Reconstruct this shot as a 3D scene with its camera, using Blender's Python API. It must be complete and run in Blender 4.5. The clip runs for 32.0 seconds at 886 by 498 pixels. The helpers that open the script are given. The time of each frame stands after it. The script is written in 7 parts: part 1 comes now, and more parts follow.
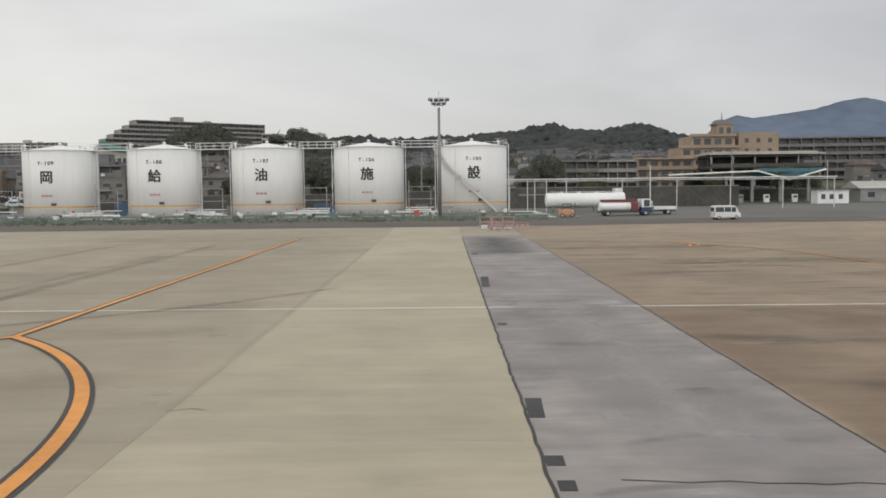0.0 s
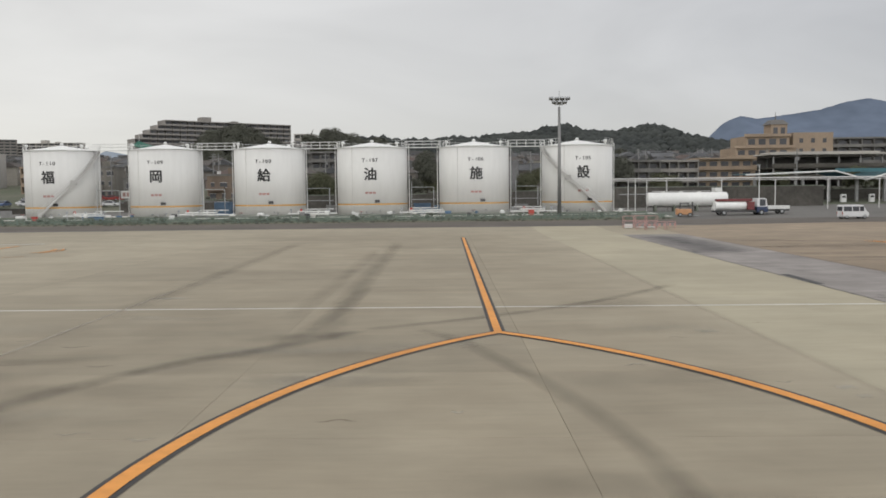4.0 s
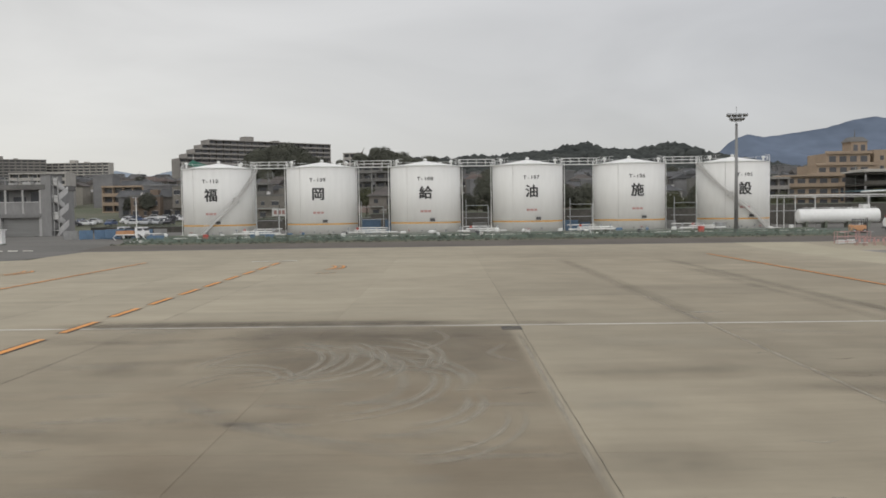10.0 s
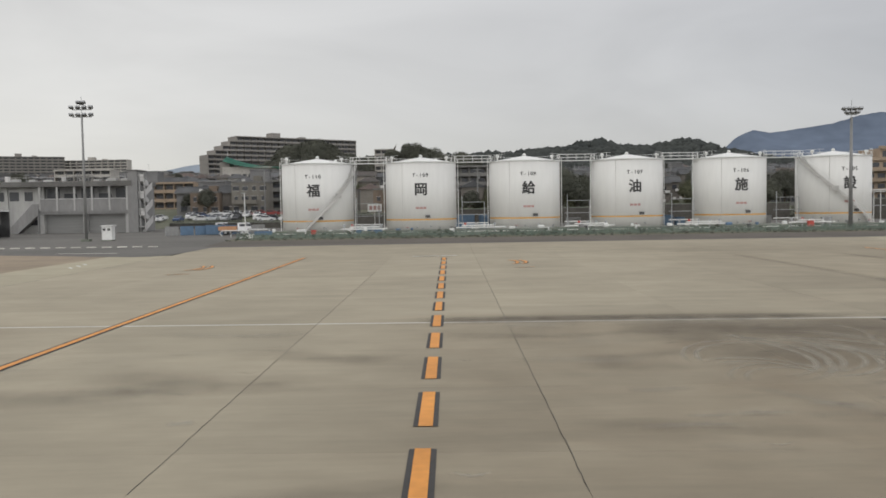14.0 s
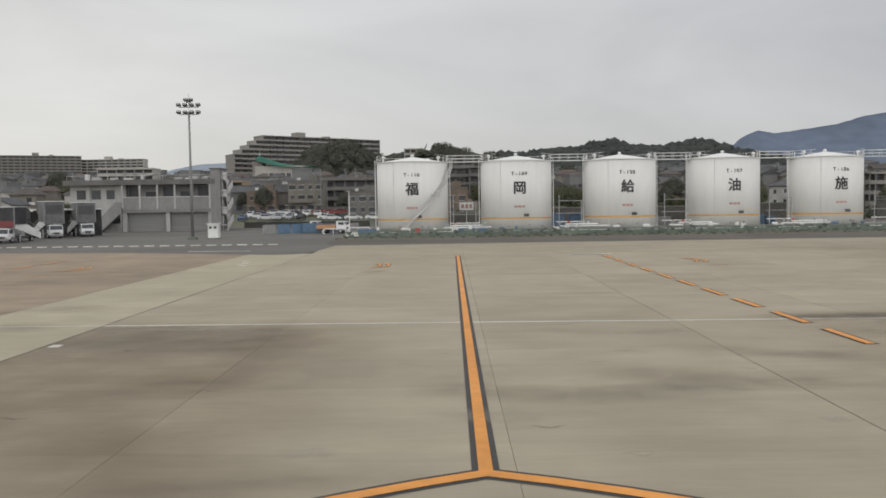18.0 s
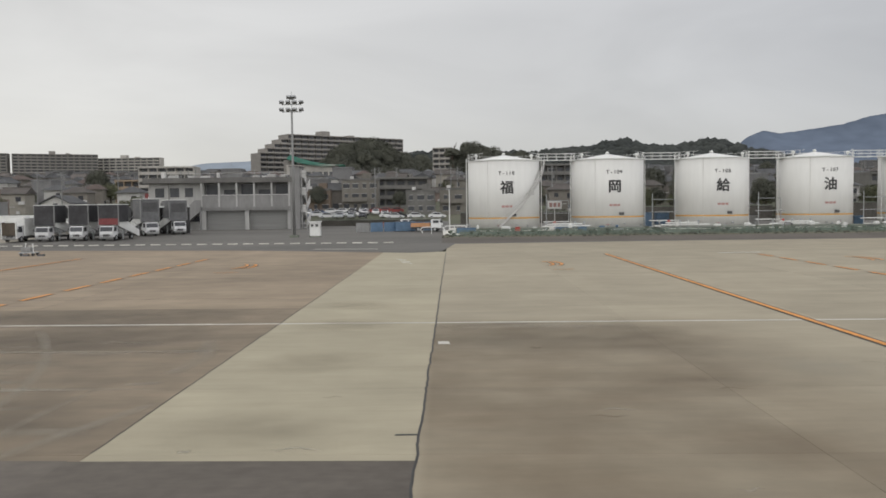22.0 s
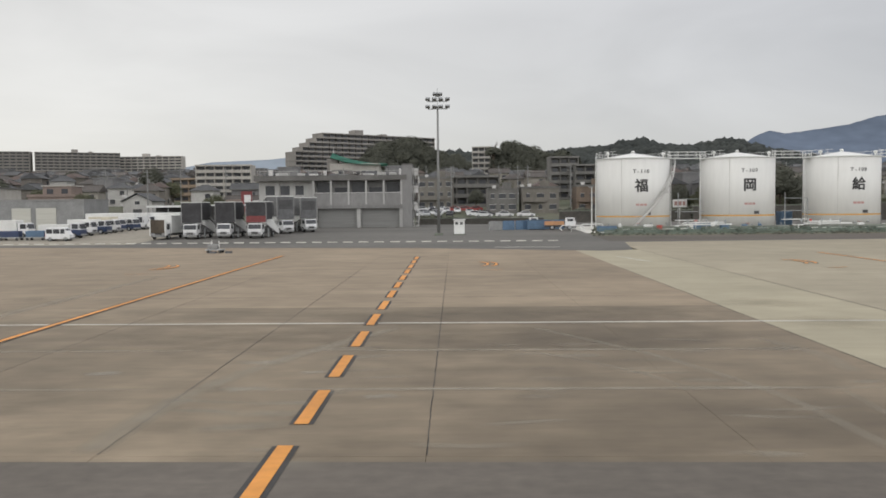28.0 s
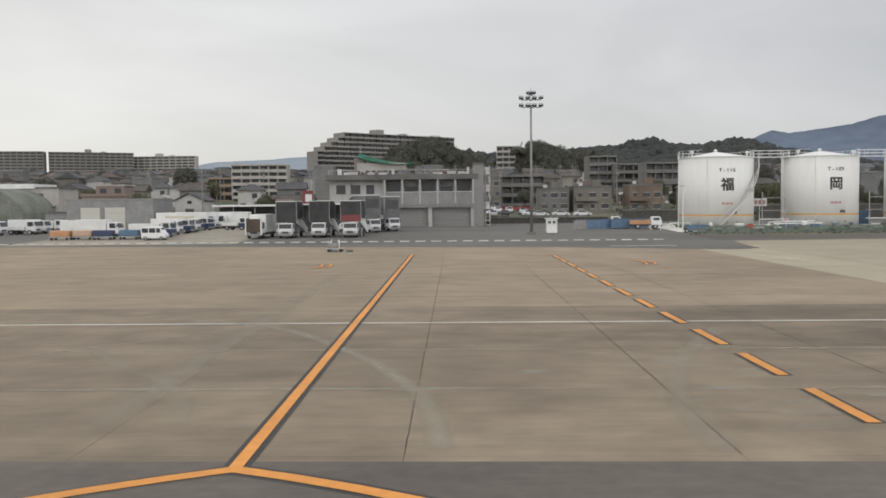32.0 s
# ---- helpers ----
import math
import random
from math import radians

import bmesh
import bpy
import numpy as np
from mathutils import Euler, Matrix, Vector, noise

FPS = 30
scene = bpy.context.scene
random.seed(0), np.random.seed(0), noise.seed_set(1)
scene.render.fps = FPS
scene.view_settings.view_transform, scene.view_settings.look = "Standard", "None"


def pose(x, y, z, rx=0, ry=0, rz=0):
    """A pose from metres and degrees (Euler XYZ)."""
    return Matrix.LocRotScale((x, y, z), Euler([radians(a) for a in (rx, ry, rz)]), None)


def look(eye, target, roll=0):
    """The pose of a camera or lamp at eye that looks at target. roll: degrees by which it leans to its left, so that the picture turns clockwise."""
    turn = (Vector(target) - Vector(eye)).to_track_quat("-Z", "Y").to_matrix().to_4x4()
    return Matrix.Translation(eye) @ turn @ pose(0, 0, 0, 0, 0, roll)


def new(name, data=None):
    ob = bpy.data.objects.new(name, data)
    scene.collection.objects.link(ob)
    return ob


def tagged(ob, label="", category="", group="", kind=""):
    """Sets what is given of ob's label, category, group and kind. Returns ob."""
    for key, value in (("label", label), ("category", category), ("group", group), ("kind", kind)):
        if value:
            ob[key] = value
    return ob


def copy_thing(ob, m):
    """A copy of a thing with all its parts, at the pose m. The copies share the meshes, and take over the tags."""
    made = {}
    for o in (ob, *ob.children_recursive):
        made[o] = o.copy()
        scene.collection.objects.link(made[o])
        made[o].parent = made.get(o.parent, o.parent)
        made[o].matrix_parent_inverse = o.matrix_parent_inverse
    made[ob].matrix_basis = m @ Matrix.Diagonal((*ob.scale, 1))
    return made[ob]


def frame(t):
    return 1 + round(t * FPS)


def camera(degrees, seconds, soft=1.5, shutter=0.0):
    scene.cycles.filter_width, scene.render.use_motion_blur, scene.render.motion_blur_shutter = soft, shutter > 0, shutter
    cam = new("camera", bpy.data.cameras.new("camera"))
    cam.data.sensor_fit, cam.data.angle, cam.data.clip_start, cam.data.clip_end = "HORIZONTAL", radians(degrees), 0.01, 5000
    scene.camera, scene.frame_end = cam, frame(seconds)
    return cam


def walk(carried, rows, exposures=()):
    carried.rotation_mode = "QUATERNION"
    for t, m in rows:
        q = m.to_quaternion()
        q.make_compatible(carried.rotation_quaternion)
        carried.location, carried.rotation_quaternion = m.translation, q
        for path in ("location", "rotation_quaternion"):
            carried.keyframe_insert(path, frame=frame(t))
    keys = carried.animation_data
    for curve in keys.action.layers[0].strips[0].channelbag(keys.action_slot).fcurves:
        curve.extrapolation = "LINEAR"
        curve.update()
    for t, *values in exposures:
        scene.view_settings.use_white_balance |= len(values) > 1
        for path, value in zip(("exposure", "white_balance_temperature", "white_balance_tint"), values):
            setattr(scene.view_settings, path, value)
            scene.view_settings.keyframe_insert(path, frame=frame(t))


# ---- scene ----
import functools

cam = camera(55.0, 32.0, 1.7)
PATH = [
    (0, -1.773, 21.171, 5.136, 85.952, 0.672, -0.806),
    (0.5, -3.987, 21.047, 5.127, 85.972, 0.581, -0.764),
    (1, -6.202, 21.113, 5.123, 85.994, 0.559, -0.736),
    (1.5, -8.409, 21.136, 5.123, 86.020, 0.614, -0.735),
    (2, -10.591, 21.221, 5.125, 86.067, 0.567, -0.705),
    (2.5, -12.745, 21.337, 5.122, 86.068, 0.576, -0.696),
    (3, -14.884, 21.313, 5.120, 86.017, 0.564, -0.692),
    (3.5, -17.012, 21.455, 5.122, 85.991, 0.616, -0.720),
    (5.5, -25.541, 21.660, 5.116, 86.228, 0.616, -0.856),
    (6, -27.649, 21.698, 5.136, 86.417, 0.598, -0.884),
    (6.5, -29.763, 21.761, 5.126, 86.688, 0.353, -0.912),
    (7, -31.876, 21.836, 5.132, 87.158, 0.329, -0.876),
    (7.5, -34.003, 21.944, 5.123, 87.464, 0.978, -0.761),
    (8, -36.129, 21.965, 5.127, 87.525, 1.022, -0.769),
    (8.5, -38.248, 22.064, 5.128, 87.515, 1.050, -0.718),
    (9, -40.359, 22.136, 5.139, 87.457, 0.948, -0.676),
    (9.5, -42.456, 22.152, 5.127, 87.315, 0.833, -0.636),
    (10, -44.530, 22.123, 5.130, 87.271, 0.787, -0.605),
    (10.5, -46.581, 22.258, 5.129, 87.202, 0.787, -0.567),
    (11, -48.617, 22.356, 5.125, 87.149, 0.909, -0.533),
    (11.5, -50.637, 22.460, 5.125, 87.114, 0.921, -0.513),
    (12, -52.643, 22.490, 5.124, 87.092, 0.859, -0.456),
    (12.5, -54.629, 22.605, 5.123, 87.142, 0.952, -0.409),
    (13, -56.597, 22.702, 5.138, 87.063, 0.979, -0.402),
    (13.5, -58.552, 22.743, 5.125, 87.057, 0.946, -0.383),
    (14, -60.494, 22.852, 5.123, 87.045, 0.909, -0.446),
    (14.5, -62.432, 22.858, 5.121, 87.078, 0.896, -0.449),
    (16.5, -70.272, 23.251, 5.143, 87.051, 0.857, -0.471),
    (17, -72.197, 23.336, 5.128, 87.067, 0.841, -0.470),
    (17.5, -74.080, 23.232, 5.127, 87.064, 0.792, -0.415),
    (18, -75.883, 23.456, 5.110, 87.047, 0.819, -0.360),
    (18.5, -77.711, 23.468, 5.107, 87.042, 0.838, -0.313),
    (19, -79.556, 23.532, 5.108, 87.037, 0.832, -0.259),
    (19.5, -81.385, 23.566, 5.118, 87.047, 0.887, -0.232),
    (20, -83.218, 23.603, 5.131, 87.061, 0.828, -0.265),
    (20.5, -85.060, 23.660, 5.114, 87.083, 0.809, -0.253),
    (21, -86.875, 23.812, 5.119, 87.042, 0.785, -0.237),
    (21.5, -88.681, 23.910, 5.120, 87.053, 0.788, -0.220),
    (22, -90.484, 24.091, 5.116, 87.017, 0.697, -0.248),
    (22.5, -92.282, 24.053, 5.123, 87.025, 0.712, -0.222),
    (23, -94.073, 24.099, 5.120, 86.987, 0.709, -0.207),
    (23.5, -95.842, 24.195, 5.132, 86.998, 0.737, -0.200),
    (24, -97.618, 24.254, 5.128, 86.978, 0.675, -0.196),
    (24.5, -99.407, 24.341, 5.129, 86.999, 0.730, -0.227),
    (25, -101.166, 24.420, 5.129, 87.008, 0.714, -0.238),
    (25.5, -102.873, 24.504, 5.120, 87.044, 0.560, -0.231),
    (27.5, -109.486, 24.796, 5.125, 87.008, 0.542, -0.178),
    (28, -111.152, 24.978, 5.122, 86.979, 0.574, -0.160),
    (28.5, -112.849, 24.948, 5.126, 86.963, 0.513, -0.175),
    (29, -114.553, 25.080, 5.126, 86.923, 0.519, -0.192),
    (29.5, -116.238, 25.086, 5.126, 86.981, 0.628, -0.205),
    (30, -117.886, 25.127, 5.117, 87.075, 0.545, -0.240),
    (30.5, -119.470, 25.209, 5.126, 87.041, 0.496, -0.204),
    (31, -121.055, 25.407, 5.136, 87.009, 0.510, -0.181),
    (31.5, -122.685, 25.346, 5.129, 86.987, 0.562, -0.172),
    (32, -124.358, 25.426, 5.121, 86.969, 0.607, -0.144),
]
walk(cam, [(t, pose(*p)) for t, *p in PATH], [(0, 0.24), (4, 0.22), (7, 0.2), (9, 0.14), (12, 0.16), (14, 0.15), (20, 0.14), (24, 0.22), (28, 0.28), (32, 0.3)])

# ---- world and light: an even overcast sky, brighter overhead ----
world = bpy.data.worlds.new("overcast")
scene.world = world
world.use_nodes = True
wn, wl = world.node_tree.nodes, world.node_tree.links
wn.clear()
w_out = wn.new("ShaderNodeOutputWorld")
w_mix = wn.new("ShaderNodeMixShader")
w_mix.inputs[0].default_value = 0.9
w_sky = wn.new("ShaderNodeTexSky")
w_sky.sky_type = "NISHITA"
w_sky.sun_disc = False
w_sky.sun_elevation, w_sky.sun_rotation = radians(68), radians(220)
w_b1 = wn.new("ShaderNodeBackground")
w_b1.inputs[1].default_value = 0.07
w_b2 = wn.new("ShaderNodeBackground")
w_co = wn.new("ShaderNodeTexCoord")
w_sep = wn.new("ShaderNodeSeparateXYZ")
w_ramp = wn.new("ShaderNodeValToRGB")
w_ramp.color_ramp.interpolation = "B_SPLINE"
el = w_ramp.color_ramp.elements
el[0].position, el[0].color = 0.0, (0.366, 0.362, 0.349, 1)
el[1].position, el[1].color = 1.0, (0.331, 0.330, 0.333, 1)
for at, c in ((0.05, (0.374, 0.370, 0.359, 1)), (0.12, (0.386, 0.384, 0.380, 1)), (0.24, (0.366, 0.365, 0.366, 1)), (0.36, (0.364, 0.366, 0.371, 1)), (0.5, (0.344, 0.345, 0.351, 1)), (0.7, (0.336, 0.335, 0.338, 1))):
    e = el.new(at)
    e.color = c
w_map = wn.new("ShaderNodeMapping")
w_map.inputs["Scale"].default_value = (1.0, 1.0, 3.2)
w_noise = wn.new("ShaderNodeTexNoise")
w_noise.inputs["Scale"].default_value = 2.3
w_noise.inputs["Detail"].default_value = 6
w_noise.inputs["Distortion"].default_value = 0.6
w_fit = wn.new("ShaderNodeMapRange")
for k, v in enumerate((0.3, 0.7, 0.88, 1.08)):
    w_fit.inputs[k + 1].default_value = v
w_mul = wn.new("ShaderNodeMixRGB")
w_mul.blend_type = "MULTIPLY"
w_mul.inputs[0].default_value = 1.0
wl.new(w_co.outputs["Generated"], w_sep.inputs[0])
wl.new(w_sep.outputs["Z"], w_ramp.inputs[0])
wl.new(w_co.outputs["Generated"], w_map.inputs[0])
wl.new(w_map.outputs[0], w_noise.inputs["Vector"])
wl.new(w_noise.outputs[0], w_fit.inputs[0])
wl.new(w_ramp.outputs[0], w_mul.inputs[1])
wl.new(w_fit.outputs[0], w_mul.inputs[2])
w_side = wn.new("ShaderNodeMapRange")
for k, v in enumerate((-0.5, 0.5, 0.0, 1.0)):
    w_side.inputs[k + 1].default_value = v
w_mul2 = wn.new("ShaderNodeMixRGB")
w_mul2.blend_type, w_mul2.inputs[0].default_value = "MULTIPLY", 1.0
wl.new(w_sep.outputs["X"], w_side.inputs[0])
wl.new(w_mul.outputs[0], w_mul2.inputs[1])
w_tint = wn.new("ShaderNodeMixRGB")
w_tint.inputs[1].default_value = (1.1, 1.09, 1.06, 1)
w_tint.inputs[2].default_value = (0.79, 0.8, 0.825, 1)
wl.new(w_side.outputs[0], w_tint.inputs[0])
wl.new(w_tint.outputs[0], w_mul2.inputs[2])
w_back = wn.new("ShaderNodeMapRange")
for k, v in enumerate((-0.3, 0.85, 2.2, 1.0)):
    w_back.inputs[k + 1].default_value = v
w_mul3 = wn.new("ShaderNodeMixRGB")
w_mul3.blend_type, w_mul3.inputs[0].default_value = "MULTIPLY", 1.0
wl.new(w_sep.outputs["Y"], w_back.inputs[0])
wl.new(w_mul2.outputs[0], w_mul3.inputs[1])
wl.new(w_back.outputs[0], w_mul3.inputs[2])
wl.new(w_mul3.outputs[0], w_b2.inputs[0])
w_b2.inputs[1].default_value = 1.72
wl.new(w_sky.outputs[0], w_b1.inputs[0])
wl.new(w_b1.outputs[0], w_mix.inputs[1])
wl.new(w_b2.outputs[0], w_mix.inputs[2])
wl.new(w_mix.outputs[0], w_out.inputs[0])

sun = new("sun", bpy.data.lights.new("sun", "SUN"))
sun.data.energy, sun.data.angle, sun.data.color = 0.6, radians(85), (1.0, 0.975, 0.935)
sun.matrix_world = look((60, -70, 45), (0, 0, 0))


# ---- materials ----
def surf(name, col, rough=0.75, metal=0.0, var=0.12, fine=8.0, broad=0.35, bump=0.15, spread=0.0, col2=None, streak=None, spec=0.4, island=False, sweep=0.0):
    """A weathered surface: a broad and a fine variation of its colour, relief, and a spread from thing to thing."""
    m = bpy.data.materials.new(name)
    m.use_nodes = True
    n, l = m.node_tree.nodes, m.node_tree.links
    b = n["Principled BSDF"]
    b.inputs["Roughness"].default_value = rough
    b.inputs["Metallic"].default_value = metal
    b.inputs["Specular IOR Level"].default_value = spec
    geo = n.new("ShaderNodeNewGeometry")
    mp = n.new("ShaderNodeMapping")
    mp.inputs["Scale"].default_value = streak or (1, 1, 1)
    l.new(geo.outputs["Position"], mp.inputs[0])
    big, small = n.new("ShaderNodeTexNoise"), n.new("ShaderNodeTexNoise")
    big.inputs["Scale"].default_value, big.inputs["Detail"].default_value = broad, 5
    small.inputs["Scale"].default_value, small.inputs["Detail"].default_value = fine, 4
    l.new(mp.outputs[0], big.inputs["Vector"])
    l.new(mp.outputs[0], small.inputs["Vector"])
    ramp = n.new("ShaderNodeMapRange")
    for k, v in enumerate((0.3, 0.7, 0.0, 1.0)):
        ramp.inputs[k + 1].default_value = v
    l.new(big.outputs[0], ramp.inputs[0])
    mix = n.new("ShaderNodeMixRGB")
    c2 = col2 or tuple(c * (1 - 1.6 * var) for c in col)
    mix.inputs[1].default_value = (*[min(1, c * (1 + 0.5 * var)) for c in col], 1)
    mix.inputs[2].default_value = (*c2, 1)
    l.new(ramp.outputs[0], mix.inputs[0])
    f = n.new("ShaderNodeMapRange")
    for k, v in enumerate((0.25, 0.75, 1 - var, 1 + var)):
        f.inputs[k + 1].default_value = v
    l.new(small.outputs[0], f.inputs[0])
    mul = n.new("ShaderNodeMixRGB")
    mul.blend_type, mul.inputs[0].default_value = "MULTIPLY", 1.0
    l.new(mix.outputs[0], mul.inputs[1])
    l.new(f.outputs[0], mul.inputs[2])
    last = mul
    if sweep:
        # broom and tyre sweep: long thin runs across the lane, and finger-sized mottling
        for scale, size, detail, lo, hi, amount in (((0.1, 1.15, 1), 1.0, 5, 0.32, 0.68, sweep), ((0.55, 2.6, 1), 1.6, 6, 0.3, 0.7, 0.75 * sweep), ((1, 1, 1), 0.22, 7, 0.34, 0.66, 0.9 * sweep)):
            m2, nz2, f2 = n.new("ShaderNodeMapping"), n.new("ShaderNodeTexNoise"), n.new("ShaderNodeMapRange")
            m2.inputs["Scale"].default_value = scale
            nz2.inputs["Scale"].default_value, nz2.inputs["Detail"].default_value, nz2.inputs["Roughness"].default_value = size, detail, 0.6
            for k, v in enumerate((lo, hi, 1 - amount, 1 + amount)):
                f2.inputs[k + 1].default_value = v
            l.new(geo.outputs["Position"], m2.inputs[0])
            l.new(m2.outputs[0], nz2.inputs["Vector"])
            l.new(nz2.outputs[0], f2.inputs[0])
            q = n.new("ShaderNodeMixRGB")
            q.blend_type, q.inputs[0].default_value = "MULTIPLY", 1.0
            l.new(last.outputs[0], q.inputs[1])
            l.new(f2.outputs[0], q.inputs[2])
            last = q
    if spread:
        oi = n.new("ShaderNodeObjectInfo") if not island else n.new("ShaderNodeNewGeometry")
        r = n.new("ShaderNodeMapRange")
        for k, v in enumerate((0.0, 1.0, 1 - spread, 1 + spread)):
            r.inputs[k + 1].default_value = v
        l.new(oi.outputs["Random Per Island" if island else "Random"], r.inputs[0])
        q = n.new("ShaderNodeMixRGB")
        q.blend_type, q.inputs[0].default_value = "MULTIPLY", 1.0
        l.new(last.outputs[0], q.inputs[1])
        l.new(r.outputs[0], q.inputs[2])
        last = q
    l.new(last.outputs[0], b.inputs["Base Color"])
    if bump:
        bp = n.new("ShaderNodeBump")
        bp.inputs["Strength"].default_value, bp.inputs["Distance"].default_value = bump, 0.02
        l.new(small.outputs[0], bp.inputs["Height"])
        l.new(bp.outputs[0], b.inputs["Normal"])
    return m


def glassy(name, col, rough=0.15):
    return surf(name, col, rough, 0.0, 0.1, 3.0, 0.4, 0.0, 0.25, spec=0.25)


M_beige = surf("concrete_pale", (0.327, 0.293, 0.212), 0.85, var=0.06, fine=0.6, broad=0.09, spread=0.035, streak=(0.8, 1.0, 1), bump=0.1, sweep=0.055)
M_conc = surf("concrete_apron", (0.307, 0.270, 0.199), 0.85, var=0.085, fine=0.45, broad=0.05, spread=0.065, streak=(0.8, 1.0, 1), bump=0.1, sweep=0.055)


def stain_zones(m, zones, col):
    """Grimy zones on the slabs with soft, broken borders: rows of x0, x1, y0, y1, how strong."""
    n, l = m.node_tree.nodes, m.node_tree.links
    b = n["Principled BSDF"]
    src = b.inputs["Base Color"].links[0].from_socket
    geo, sep, nz = n.new("ShaderNodeNewGeometry"), n.new("ShaderNodeSeparateXYZ"), n.new("ShaderNodeTexNoise")
    nz.inputs["Scale"].default_value, nz.inputs["Detail"].default_value = 0.3, 9
    l.new(geo.outputs["Position"], sep.inputs[0])
    l.new(geo.outputs["Position"], nz.inputs["Vector"])
    total = None

    def calc(op, a, b_):
        q = n.new("ShaderNodeMath")
        q.operation = op
        for k, v in enumerate((a, b_)):
            if isinstance(v, (int, float)):
                q.inputs[k].default_value = v
            else:
                l.new(v, q.inputs[k])
        return q.outputs[0]

    def soft(sock, edge, width):
        r = n.new("ShaderNodeMapRange")
        r.interpolation_type = "SMOOTHSTEP"
        for k, v in enumerate((edge - width, edge + width, 0.0, 1.0)):
            r.inputs[k + 1].default_value = v
        l.new(sock, r.inputs[0])
        return r.outputs[0]

    for x0, x1, y0, y1, wx0, wx1, wy, k in zones:
        f = calc("MULTIPLY", soft(sep.outputs[0], x0, wx0), calc("SUBTRACT", 1.0, soft(sep.outputs[0], x1, wx1)))
        f = calc("MULTIPLY", f, calc("SUBTRACT", 1.0, soft(sep.outputs[1], y1, wy)))
        f = calc("MULTIPLY", f, k)
        total = f if total is None else calc("MAXIMUM", total, f)
    br = n.new("ShaderNodeMapRange")
    for k, v in enumerate((0.3, 0.66, 0.5, 1.0)):
        br.inputs[k + 1].default_value = v
    l.new(nz.outputs[0], br.inputs[0])
    mix = n.new("ShaderNodeMixRGB")
    mix.blend_type = "MULTIPLY"
    mix.inputs[2].default_value = (*col, 1)
    l.new(calc("MULTIPLY", total, br.outputs[0]), mix.inputs[0])
    l.new(src, mix.inputs[1])
    l.new(mix.outputs[0], b.inputs["Base Color"])


stain_zones(M_conc, ((-55, -41.4, 0, 58.9, 5.0, 0.25, 0.7, 0.9), (-91, -79.5, 0, 60.5, 0.3, 4.0, 2.5, 1.0), (-62, -44, 0, 62, 4, 3, 1.2, 0.6), (-40, -9, 70, 120, 10, 5, 12, 0.45)), (0.52, 0.47, 0.43))
M_stain = surf("concrete_stained", (0.200, 0.159, 0.111), 0.8, var=0.23, fine=0.6, broad=0.1, spread=0.05, streak=(0.8, 1.0, 1), bump=0.1, sweep=0.085)
M_brown = surf("concrete_brown", (0.257, 0.203, 0.143), 0.85, var=0.14, fine=0.5, broad=0.08, spread=0.05, streak=(0.8, 1.0, 1), bump=0.1, sweep=0.085)
stain_zones(M_brown, ((7.0, 90, 0, 57.5, 0.3, 9, 1.5, 1.0), (7.0, 90, 0, 104, 0.3, 9, 6, 0.35)), (0.62, 0.56, 0.52))
M_patch = surf("asphalt_patch", (0.241, 0.218, 0.201), 0.75, var=0.2, fine=0.6, broad=0.14, streak=(0.9, 1.0, 1), bump=0.1, sweep=0.11)
M_bed = surf("joint_bed", (0.235, 0.206, 0.152), 0.95, var=0.2, fine=2.0, broad=0.1)
M_tar = surf("tar_sealing", (0.035, 0.034, 0.032), 0.6, var=0.25, fine=6)
M_asph = surf("asphalt", (0.099, 0.085, 0.071), 0.85, var=0.16, fine=2.5, broad=0.12, streak=(0.8, 1.0, 1), bump=0.2, sweep=0.07)
M_asph3 = surf("asphalt_worn", (0.119, 0.103, 0.087), 0.85, var=0.14, fine=2.2, broad=0.1, bump=0.2, sweep=0.07)
M_asph2 = surf("asphalt_road", (0.12, 0.114, 0.103), 0.85, var=0.16, fine=2.0, broad=0.08, streak=(0.5, 1.2, 1), bump=0.2)
M_earth = surf("earth", (0.1, 0.095, 0.07), 0.95, var=0.25, fine=0.8, broad=0.02, col2=(0.06, 0.075, 0.04))
# very pale so that the ground throws light up at the tank shells
M_bounce = surf("tank_bounce_pale", (0.58, 0.565, 0.52), 0.9, var=0.12, fine=2.0, broad=0.2, bump=0.3)
M_yard = surf("yard_concrete", (0.27, 0.245, 0.2), 0.9, var=0.14, fine=1.2, broad=0.12, bump=0.1)
M_grass = surf("dry_grass", (0.1, 0.1, 0.07), 0.95, var=0.3, fine=3.0, broad=0.2, col2=(0.09, 0.08, 0.05), bump=0.5)
M_orange = surf("line_paint_orange", (0.62, 0.26, 0.05), 0.6, var=0.12, fine=3.0, broad=0.3, bump=0.05)
M_black = surf("line_border_black", (0.045, 0.042, 0.04), 0.7, var=0.2, fine=4.0, broad=0.4, bump=0.05)
M_wline = surf("line_paint_white", (0.5, 0.48, 0.43), 0.7, var=0.15, fine=3.0, broad=0.2, bump=0.05)
M_tank = surf("tank_paint_white", (0.575, 0.57, 0.547), 0.55, var=0.035, fine=1.2, broad=0.12, streak=(1.5, 1.5, 0.25), bump=0.03)
M_roofw = surf("tank_roof_white", (0.68, 0.68, 0.66), 0.5, var=0.05, fine=2, broad=0.2, bump=0.03)
M_white = surf("painted_steel_white", (0.62, 0.62, 0.6), 0.45, var=0.08, fine=5, broad=0.6, bump=0.05)
M_letter = surf("lettering_black", (0.03, 0.03, 0.03), 0.5, var=0.1, bump=0.0)
M_stripe = surf("stripe_ochre", (0.5, 0.28, 0.075), 0.5, var=0.08, bump=0.0)
M_seam = surf("weld_seam_grey", (0.42, 0.41, 0.39), 0.6, var=0.1, bump=0.0)
